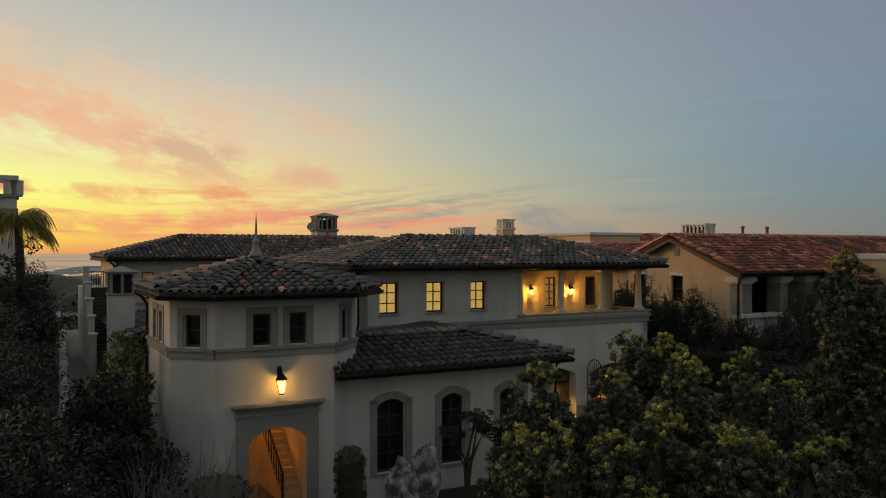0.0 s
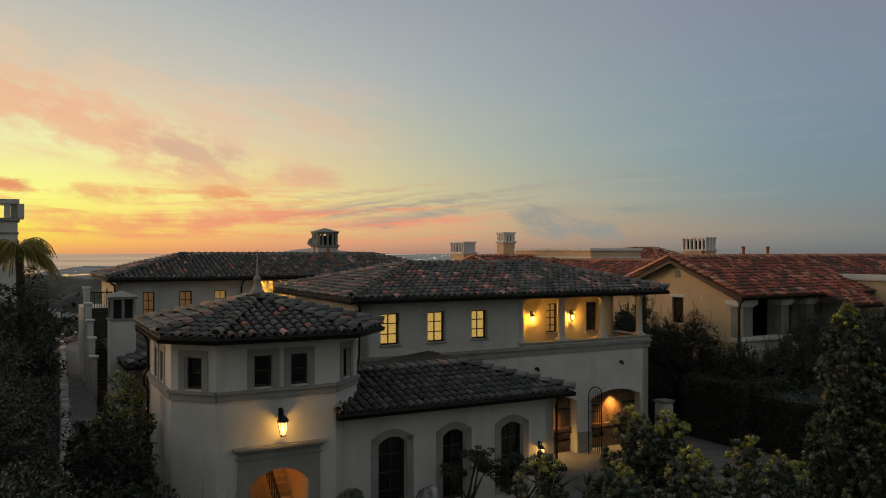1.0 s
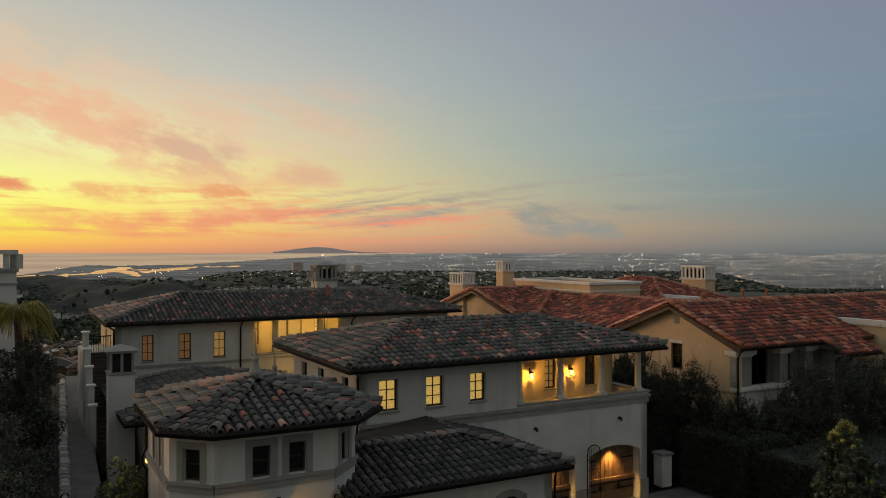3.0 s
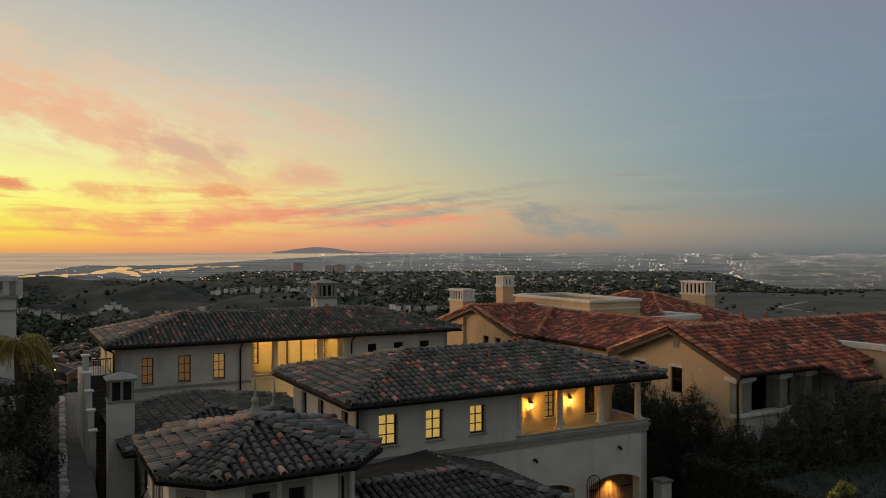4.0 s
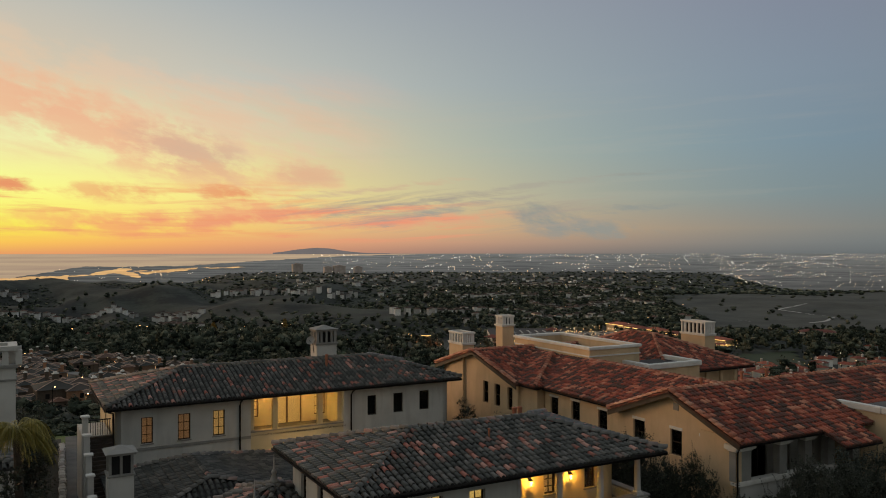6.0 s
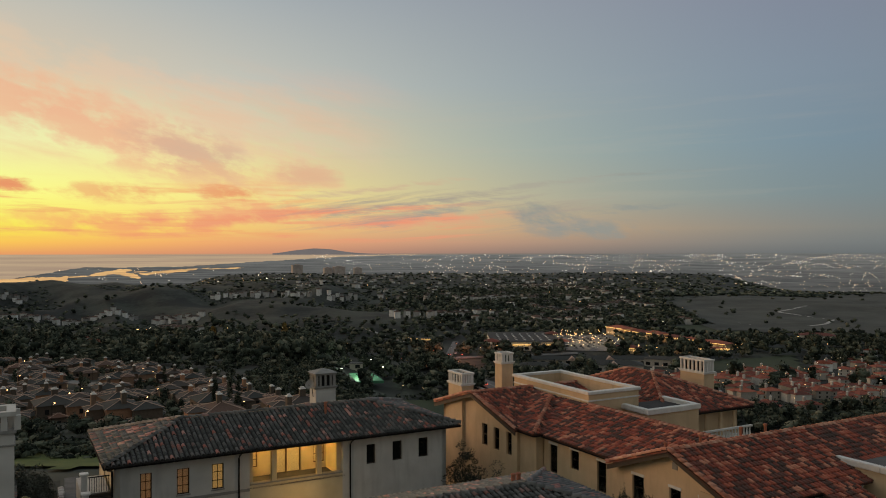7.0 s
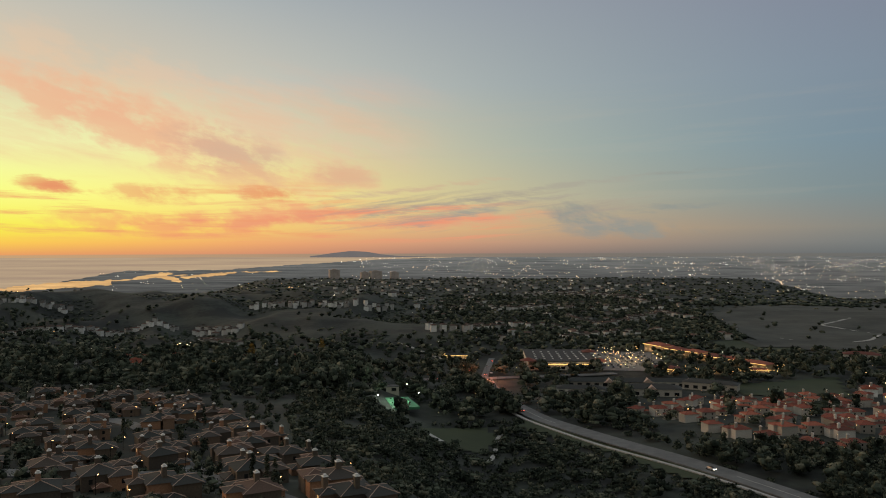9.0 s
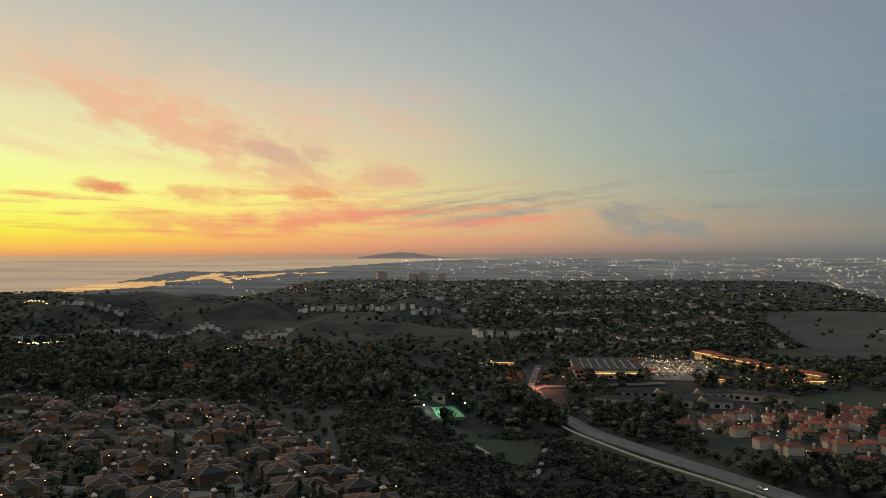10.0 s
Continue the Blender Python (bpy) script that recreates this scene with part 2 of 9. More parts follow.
def varied(name, stops, island, rough=0.8, cluster=0.0, grain=18.0, spec=0.4, patches=0.55):
    """Pieces of one kind, each with a colour of its own out of the stops; island: pieces joined into one mesh."""
    m, n, l, b = material(name, rough)
    b.inputs["Specular IOR Level"].default_value = spec
    if island:
        src = n.new("ShaderNodeNewGeometry").outputs["Random Per Island"]
    else:
        src = n.new("ShaderNodeObjectInfo").outputs["Random"]
    tc = n.new("ShaderNodeTexCoord")
    if cluster:
        place = n.new("ShaderNodeNewGeometry").outputs["Position"]
        patch = n.new("ShaderNodeTexNoise")
        patch.inputs["Scale"].default_value, patch.inputs["Detail"].default_value = patches, 3
        l.new(place, patch.inputs["Vector"])
        add = n.new("ShaderNodeMath")
        add.operation, add.use_clamp = "MULTIPLY_ADD", True
        shift = n.new("ShaderNodeMath")
        shift.operation = "MULTIPLY_ADD"
        l.new(patch.outputs[0], shift.inputs[0])
        shift.inputs[1].default_value, shift.inputs[2].default_value = cluster, -cluster * 0.5
        l.new(src, add.inputs[0])
        add.inputs[1].default_value = 1.0
        l.new(shift.outputs[0], add.inputs[2])
        src = add.outputs[0]
    ramp = n.new("ShaderNodeValToRGB")
    while len(ramp.color_ramp.elements) < len(stops):
        ramp.color_ramp.elements.new(0.5)
    for e, (p, c) in zip(ramp.color_ramp.elements, stops):
        e.position, e.color = p, (*c, 1)
    l.new(src, ramp.inputs[0])
    tex = n.new("ShaderNodeTexNoise")
    tex.inputs["Scale"].default_value, tex.inputs["Detail"].default_value = grain, 4
    l.new(tc.outputs["Object"], tex.inputs["Vector"])
    gain = n.new("ShaderNodeMapRange")
    gain.inputs[3].default_value, gain.inputs[4].default_value = 0.55, 1.35
    l.new(tex.outputs[0], gain.inputs[0])
    mix = n.new("ShaderNodeMix")
    mix.data_type, mix.blend_type = "RGBA", "MULTIPLY"
    mix.inputs[0].default_value = 1.0
    l.new(ramp.outputs[0], mix.inputs[6])
    l.new(gain.outputs[0], mix.inputs[7])
    l.new(mix.outputs[2], b.inputs["Base Color"])
    bp = n.new("ShaderNodeBump")
    bp.inputs["Strength"].default_value, bp.inputs["Distance"].default_value = 0.3, 0.02
    l.new(tex.outputs[0], bp.inputs["Height"])
    l.new(bp.outputs[0], b.inputs["Normal"])
    return m


def glowing(name, colour, strength, base=(0.8, 0.7, 0.5)):
    m, n, l, b = material(name, 0.5)
    b.inputs["Base Color"].default_value = (*base, 1)
    b.inputs["Emission Color"].default_value, b.inputs["Emission Strength"].default_value = (*colour, 1), strength
    return m


def plain(name, colour, rough=0.5, metal=0.0):
    m, n, l, b = material(name, rough, metal)
    b.inputs["Base Color"].default_value = (*colour, 1)
    return m


def pane_glass(name):
    m, n, l, b = material(name, 0.03)
    n.remove(b)
    mix, clear, gloss = n.new("ShaderNodeMixShader"), n.new("ShaderNodeBsdfTransparent"), n.new("ShaderNodeBsdfGlossy")
    gloss.inputs["Roughness"].default_value = 0.03
    clear.inputs[0].default_value = (0.9, 0.92, 0.9, 1)
    weight = n.new("ShaderNodeFresnel")
    weight.inputs[0].default_value = 1.5
    l.new(weight.outputs[0], mix.inputs[0])
    l.new(clear.outputs[0], mix.inputs[1])
    l.new(gloss.outputs[0], mix.inputs[2])
    l.new(mix.outputs[0], n["Material Output"].inputs[0])
    return m


DARK_TILES = [(0.0, (0.055, 0.058, 0.054)), (0.5, (0.108, 0.110, 0.102)), (0.8, (0.18, 0.17, 0.158)), (0.88, (0.25, 0.125, 0.10)), (0.95, (0.44, 0.15, 0.112)), (1.0, (0.60, 0.33, 0.27))]
CHARCOAL_TILES = [(0.0, (0.043, 0.046, 0.044)), (0.6, (0.077, 0.08, 0.075)), (1.0, (0.131, 0.129, 0.12))]
RED_TILES = [(0.0, (0.075, 0.045, 0.036)), (0.30, (0.15, 0.062, 0.045)), (0.58, (0.27, 0.062, 0.038)), (0.84, (0.48, 0.12, 0.066)), (1.0, (0.64, 0.27, 0.165))]
RIDGE_PALE = [(0.0, (0.085, 0.085, 0.08)), (0.5, (0.15, 0.145, 0.135)), (0.85, (0.22, 0.205, 0.19)), (1.0, (0.36, 0.20, 0.165))]
RIDGE_RED = [(0.0, (0.36, 0.13, 0.08)), (0.5, (0.52, 0.21, 0.13)), (1.0, (0.62, 0.34, 0.24))]
ridge_pale = varied("mortared_ridge_tile", RIDGE_PALE, False, 0.6, 0.3)
ridge_red = varied("orange_ridge_tile", RIDGE_RED, False, 0.6, 0.3)
tile_dark = varied("weathered_dark_tile", DARK_TILES, False, 0.5, 0.5, 18.0, 0.38)
tile_dark_joined = varied("weathered_dark_tile_joined", DARK_TILES, True, 0.5, 0.5, 18.0, 0.38)
tile_char = varied("charcoal_tile", CHARCOAL_TILES, False, 0.6, 0.5, 18.0, 0.2)
tile_char_joined = varied("charcoal_tile_joined", CHARCOAL_TILES, True, 0.6, 0.5, 18.0, 0.2)
tile_red = varied("red_clay_tile", RED_TILES, False, 0.55, 0.8)
tile_red_joined = varied("red_clay_tile_joined", RED_TILES, True, 0.55, 0.8)
roof_bed = mottled("roof_underlay", (0.022, 0.020, 0.020), (0.040, 0.036, 0.034), 2.0)
red_bed = mottled("red_roof_underlay", (0.05, 0.022, 0.016), (0.09, 0.036, 0.024), 2.0)
stucco = mottled("pale_stucco", (0.48, 0.465, 0.435), (0.58, 0.565, 0.53), 0.8, 0.92, 0.35, 55.0, stain=(0.33, 0.32, 0.30))
trim_stone = mottled("cast_stone_trim", (0.22, 0.215, 0.20), (0.29, 0.28, 0.262), 1.5, 0.85, 0.2, 60.0)
tan_stucco = mottled("tan_stucco", (0.56, 0.41, 0.25), (0.66, 0.49, 0.31), 0.8, 0.92, 0.3, 55.0, stain=(0.44, 0.32, 0.20))
white_trim = mottled("white_painted_trim", (0.62, 0.60, 0.56), (0.74, 0.72, 0.68), 2.0, 0.7, 0.1)
cream_stucco = mottled("cream_stucco", (0.52, 0.44, 0.28), (0.62, 0.53, 0.35), 0.9, 0.9, 0.25, 50.0)
dark_wood = mottled("dark_stained_wood", (0.020, 0.014, 0.010), (0.045, 0.030, 0.020), 3.0, 0.55, 0.2)
door_wood = mottled("brown_plank_wood", (0.10, 0.055, 0.028), (0.20, 0.115, 0.06), 3.0, 0.55, 0.25)
iron = plain("black_iron", (0.012, 0.012, 0.013), 0.45, 0.6)
gutter_metal = plain("dark_bronze_gutter", (0.016, 0.014, 0.013), 0.4, 0.7)
glass = pane_glass("window_glass")
amber_glass = glowing("lit_lantern_glass", (1.0, 0.66, 0.24), 1.7)
lit_blind = glowing("lamplit_yellow_blind", (1.0, 0.60, 0.15), 0.55)
lit_blind_mid = glowing("lamplit_amber_blind", (1.0, 0.50, 0.12), 0.25)
lit_blind_dim = glowing("lamplit_orange_curtain", (1.0, 0.36, 0.09), 0.09)
# near-black, so that insides look unlit: their shade is in this colour
shade_black = plain("shade_black", (0.012, 0.012, 0.013), 0.9)
terracotta = mottled("terracotta_pipe", (0.24, 0.085, 0.045), (0.36, 0.14, 0.08), 4.0)
paving = mottled("concrete_paving", (0.085, 0.08, 0.076), (0.14, 0.132, 0.125), 1.2, 0.9, 0.2)
stone_wall = varied("pale_stone", [(0, (0.22, 0.20, 0.185)), (0.5, (0.34, 0.32, 0.30)), (1, (0.46, 0.44, 0.41))], False, 0.9)
stone_ledge = mottled("weathered_ledge_stone", (0.16, 0.145, 0.125), (0.38, 0.34, 0.30), 0.9, 0.9, 0.4, 6.0)
bark = mottled("bark", (0.030, 0.022, 0.016), (0.075, 0.056, 0.040), 6.0, 0.95, 0.6)
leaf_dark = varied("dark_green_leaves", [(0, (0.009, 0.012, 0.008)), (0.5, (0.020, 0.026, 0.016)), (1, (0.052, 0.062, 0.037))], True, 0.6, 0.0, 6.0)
leaf_olive = varied("olive_leaves", [(0, (0.012, 0.017, 0.010)), (0.4, (0.032, 0.042, 0.024)), (0.75, (0.075, 0.090, 0.054)), (1, (0.15, 0.165, 0.098))], True, 0.6, 0.9, 6.0, 0.3, 7.0)
leaf_yellow = varied("young_yellow_green_leaves", [(0, (0.12, 0.13, 0.03)), (0.5, (0.25, 0.25, 0.05)), (1, (0.44, 0.40, 0.085))], True, 0.5, 0.0, 6.0)
leaf_grey = varied("grey_green_leaves", [(0, (0.018, 0.023, 0.016)), (0.5, (0.042, 0.049, 0.036)), (1, (0.10, 0.108, 0.082))], True, 0.7, 0.0, 6.0)
twig_grey = mottled("dry_grey_twigs", (0.10, 0.095, 0.09), (0.18, 0.17, 0.16), 5.0, 0.9)
rock = mottled("veined_grey_rock", (0.06, 0.06, 0.062), (0.46, 0.46, 0.47), 2.5, 0.75, 0.6, 12.0, spread=(0.42, 0.72))


# ---------------------------------------------------------------- building helpers
def thing(name, label, category, m=None, group="", kind=""):
    ob = new(name)
    if m is not None:
        ob.matrix_world = m
    return tagged(ob, label, category, group, kind)


def part(name, bm, mat, parent, label="", smooth=False):
    """Links a bmesh as one mesh object under a thing or part."""
    data = bpy.data.meshes.new(name)
    bmesh.ops.recalc_face_normals(bm, faces=bm.faces[:])
    bm.to_mesh(data)
    bm.free()
    data.materials.append(mat)
    if smooth:
        data.shade_smooth()
    ob = new(name, data)
    ob.parent = parent
    return tagged(ob, label)


def soup(name, verts, faces, mat, parent=None, label="", smooth=False):
    """One mesh object out of plain vertex and face arrays."""
    data = bpy.data.meshes.new(name)
    data.from_pydata([tuple(v) for v in verts], [], [tuple(f) for f in faces])
    data.materials.append(mat)
    if smooth:
        data.shade_smooth()
    ob = new(name, data)
    ob.parent = parent
    return tagged(ob, label)


def box(bm, x0, x1, y0, y1, z0, z1, bevel=0.0):
    vs = [bm.verts.new(c) for c in ((x0, y0, z0), (x1, y0, z0), (x1, y1, z0), (x0, y1, z0), (x0, y0, z1), (x1, y0, z1), (x1, y1, z1), (x0, y1, z1))]
    fs = [bm.faces.new([vs[i] for i in f]) for f in ((3, 2, 1, 0), (4, 5, 6, 7), (0, 1, 5, 4), (1, 2, 6, 5), (2, 3, 7, 6), (3, 0, 4, 7))]
    if bevel:
        bmesh.ops.bevel(bm, geom=list({e for f in fs for e in f.edges}), offset=bevel, segments=2, affect="EDGES")
    return bm


def boxes(*dims, bevel=0.0):
    bm = bmesh.new()
    for d in dims:
        box(bm, *d, bevel=bevel)
    return bm


def prism(bm, pts, z0, z1):
    """An upright prism over a plan outline."""
    lo, hi = [bm.verts.new((x, y, z0)) for x, y in pts], [bm.verts.new((x, y, z1)) for x, y in pts]
    n = len(pts)
    bm.faces.new(lo[::-1])
    bm.faces.new(hi)
    for i in range(n):
        bm.faces.new((lo[i], lo[(i + 1) % n], hi[(i + 1) % n], hi[i]))
    return bm


def lathe(bm, profile, x=0.0, y=0.0, seg=16):
    """A turned shape: rows of radius and height round an upright axis."""
    rings = [[bm.verts.new((x + r * math.cos(2 * math.pi * i / seg), y + r * math.sin(2 * math.pi * i / seg), z)) for i in range(seg)] for r, z in profile]
    for a, b in zip(rings, rings[1:]):
        for i in range(seg):
            bm.faces.new((a[i], a[(i + 1) % seg], b[(i + 1) % seg], b[i]))
    bm.faces.new(rings[0][::-1])
    bm.faces.new(rings[-1])
    return bm


def tube(bm, pts, radius, seg=6, tip=None):
    """A round bar along points, tapering to tip."""
    pts = [Vector(p) for p in pts]
    rings = []
    for k, p in enumerate(pts):
        ahead = (pts[min(k + 1, len(pts) - 1)] - pts[max(k - 1, 0)]).normalized()
        side = ahead.cross(Vector((0, 0, 1)) if abs(ahead.z) < 0.95 else Vector((1, 0, 0))).normalized()
        up = side.cross(ahead)
        r = radius if tip is None else radius + (tip - radius) * k / (len(pts) - 1)
        rings.append([bm.verts.new(p + r * (math.cos(2 * math.pi * i / seg) * side + math.sin(2 * math.pi * i / seg) * up)) for i in range(seg)])
    for a, b in zip(rings, rings[1:]):
        for i in range(seg):
            bm.faces.new((a[i], a[(i + 1) % seg], b[(i + 1) % seg], b[i]))
    bm.faces.new(rings[0][::-1])
    bm.faces.new(rings[-1])
    return bm


def arch_points(s0, s1, top, rise, n=10):
    """The soffit of a segmental arch from (s0, top - rise) over the crown to (s1, top - rise)."""
    half, mid = (s1 - s0) / 2, (s0 + s1) / 2
    r = (half * half + rise * rise) / (2 * rise)
    a = math.asin(min(1.0, half / r)) if rise < half else math.pi / 2
    return [(mid + r * math.sin(-a + 2 * a * i / n), top - r + r * math.cos(-a + 2 * a * i / n)) for i in range(n + 1)]


def wall(parent, p, q, z0, z1, thick, mat, holes=(), name="wall", label=""):
    """A wall from p to q in plan with openings (s0, s1, z0, z1, rise) that go through it; the outer face lies on the line, the body to the left of p to q."""
    p, q = Vector(p), Vector(q)
    along = (q - p).normalized()
    inner = Vector((-along.y, along.x))
    length = (q - p).length
    bm = bmesh.new()

    def block(s0, s1, a, b):
        if s1 - s0 < 1e-4 or b - a < 1e-4:
            return
        vs = []
        for z in (a, b):
            for s, d in ((s0, 0), (s1, 0), (s1, thick), (s0, thick)):
                c = p + along * s + inner * d
                vs.append(bm.verts.new((c.x, c.y, z)))
        for f in ((3, 2, 1, 0), (4, 5, 6, 7), (0, 1, 5, 4), (1, 2, 6, 5), (2, 3, 7, 6), (3, 0, 4, 7)):
            bm.faces.new([vs[i] for i in f])

    cuts = sorted({0.0, length, *[h[0] for h in holes], *[h[1] for h in holes]})
    for s0, s1 in zip(cuts, cuts[1:]):
        level = z0
        for h in sorted((h for h in holes if h[0] <= s0 + 1e-5 and h[1] >= s1 - 1e-5), key=lambda h: h[2]):
            block(s0, s1, level, h[2])
            level = h[3]
        block(s0, s1, level, z1)
    for s0, s1, a, b, rise in holes:
        if rise:
            arc = arch_points(s0, s1, b, rise)
            for (sa, za), (sb, zb) in zip(arc, arc[1:]):
                vs = []
                for d in (0, thick):
                    for s, z in ((sa, za), (sb, zb), (sb, b), (sa, b)):
                        c = p + along * s + inner * d
                        vs.append(bm.verts.new((c.x, c.y, z)))
                for f in ((0, 1, 2, 3), (7, 6, 5, 4), (0, 4, 5, 1)):
                    bm.faces.new([vs[i] for i in f])
    bmesh.ops.remove_doubles(bm, verts=bm.verts[:], dist=1e-5)
    return part(name, bm, mat, parent, label)


def strip(parent, p, q, z0, z1, out, mat, name, label="", back=0.0):
    """A straight moulding on the outer face of the wall p to q."""
    p, q = Vector(p), Vector(q)
    along = (q - p).normalized()
    o = Vector((along.y, -along.x))
    bm = bmesh.new()
    a, b, c, d = p - o * back, q - o * back, q + o * out, p + o * out
    prism(bm, [(v.x, v.y) for v in (a, b, c, d)], z0, z1)
    return part(name, bm, mat, parent, label)


def window(parent, p, q, s0, s1, z0, z1, inset, blind=None, bars=(2, 3), surround=0.0, rise=0.0, sill=True, frame_mat=None):
    """A casement in an opening of the wall p to q: frame, glazing bars, pane, and a blind or a near-black panel
    painting the room's shade behind.
    """
    p, q = Vector(p), Vector(q)
    along = (q - p).normalized()
    inner = Vector((-along.y, along.x))
    ang = math.atan2(along.y, along.x)
    c = p + along * s0 + inner * inset
    win = new("window")
    win.parent = parent
    win.matrix_basis = Matrix.Translation((c.x, c.y, z0)) @ Matrix.Rotation(ang, 4, "Z")
    w, h, t = s1 - s0, z1 - z0, 0.06
    fm = frame_mat or dark_wood
    part("window_frame", boxes((0, t, 0, 0.07, 0, h), (w - t, w, 0, 0.07, 0, h), (t, w - t, 0, 0.07, 0, t), (t, w - t, 0, 0.07, h - t, h)), fm, win)
    gb = [(w * i / bars[0] - 0.019, w * i / bars[0] + 0.019, 0.012, 0.058, t, h - t) for i in range(1, bars[0])]
    gb += [(t, w - t, 0.018, 0.052, h * j / bars[1] - 0.019, h * j / bars[1] + 0.019) for j in range(1, bars[1])]
    if gb:
        part("glazing_bar", boxes(*gb), fm, win)
    pane = part("pane", boxes((t, w - t, 0.03, 0.036, t, h - t)), glass, win)
    pane.visible_shadow = False
    part("blind" if blind else "interior_shade", boxes((-0.1, w + 0.1, 0.16, 0.18, -0.1, h + 0.1)), blind or shade_black, win, "yellow lamplit blind" if blind else "")
    if sill:
        part("window_sill", boxes((-0.06, w + 0.06, -inset - 0.05, 0.0, -0.07, -0.003)), trim_stone, win)
    if surround:
        g = surround
        bm = boxes((-g, 0, -inset - 0.025, -inset + 0.02, -0.07, h), (w, w + g, -inset - 0.025, -inset + 0.02, -0.07, h))
        if rise:
            arc = arch_points(0, w, h, rise, 12)
            top = arch_points(-g, w + g, h + g, rise + 0.1, 12)
            for (a0, b0), (a1, b1), (e0, f0), (e1, f1) in zip(arc, arc[1:], top, top[1:]):
                y0, y1 = -inset - 0.025, -inset + 0.02
                vs = [bm.verts.new(v) for v in ((a0, y0, b0), (a1, y0, b1), (e1, y0, f1), (e0, y0, f0), (a0, y1, b0), (a1, y1, b1), (e1, y1, f1), (e0, y1, f0))]
                for f in ((0, 1, 2, 3), (7, 6, 5, 4), (0, 4, 5, 1), (3, 2, 6, 7)):
                    bm.faces.new([vs[i] for i in f])
        else:
            box(bm, -g, w + g, -inset - 0.025, -inset + 0.02, h, h + g)
        part("window_surround", bm, trim_stone, win, "flat cast stone surround")
    return win


# ---- barrel tiled roofs
TILE_W, TILE_L = 0.30, 0.42


def tile_shape():
    seg = 5
    out_lo, out_hi, in_lo = [], [], []
    for i in range(seg + 1):
        a = math.pi * i / seg
        out_lo.append((0.110 * math.cos(a), -0.02, 0.122 * math.sin(a) + 0.040))
        out_hi.append((0.090 * math.cos(a), TILE_L + 0.03, 0.096 * math.sin(a)))
        in_lo.append((0.088 * math.cos(a), -0.018, 0.094 * math.sin(a) + 0.040))
    n = seg + 1
    faces = [(i, i + 1, n + i + 1, n + i) for i in range(seg)] + [(i + 1, i, 2 * n + i, 2 * n + i + 1) for i in range(seg)]
    return np.array(out_lo + out_hi + in_lo), faces


TILE_V, TILE_F = tile_shape()
tile_mesh = bpy.data.meshes.new("roof_tile")
tile_mesh.from_pydata([tuple(v) for v in TILE_V], [], TILE_F)
tile_mesh.shade_smooth()
red_tile_mesh = tile_mesh.copy()
char_tile_mesh = tile_mesh.copy()
ridge_mesh, red_ridge_mesh = tile_mesh.copy(), tile_mesh.copy()
ridge_mesh.materials.append(ridge_pale)
red_ridge_mesh.materials.append(ridge_red)
char_tile_mesh.materials.append(tile_char)
tile_mesh.materials.append(tile_dark)
red_tile_mesh.materials.append(tile_red)


def inside(poly, x, y):
    ok = np.zeros(len(x), bool)
    for (x0, y0), (x1, y1) in zip(poly, np.roll(poly, -1, axis=0)):
        hit = ((y0 > y) != (y1 > y)) & (x < (x1 - x0) * (y - y0) / (y1 - y0 + 1e-12) + x0)
        ok ^= hit
    return ok


ROOFS = []   # tiles wait here until the rest stands


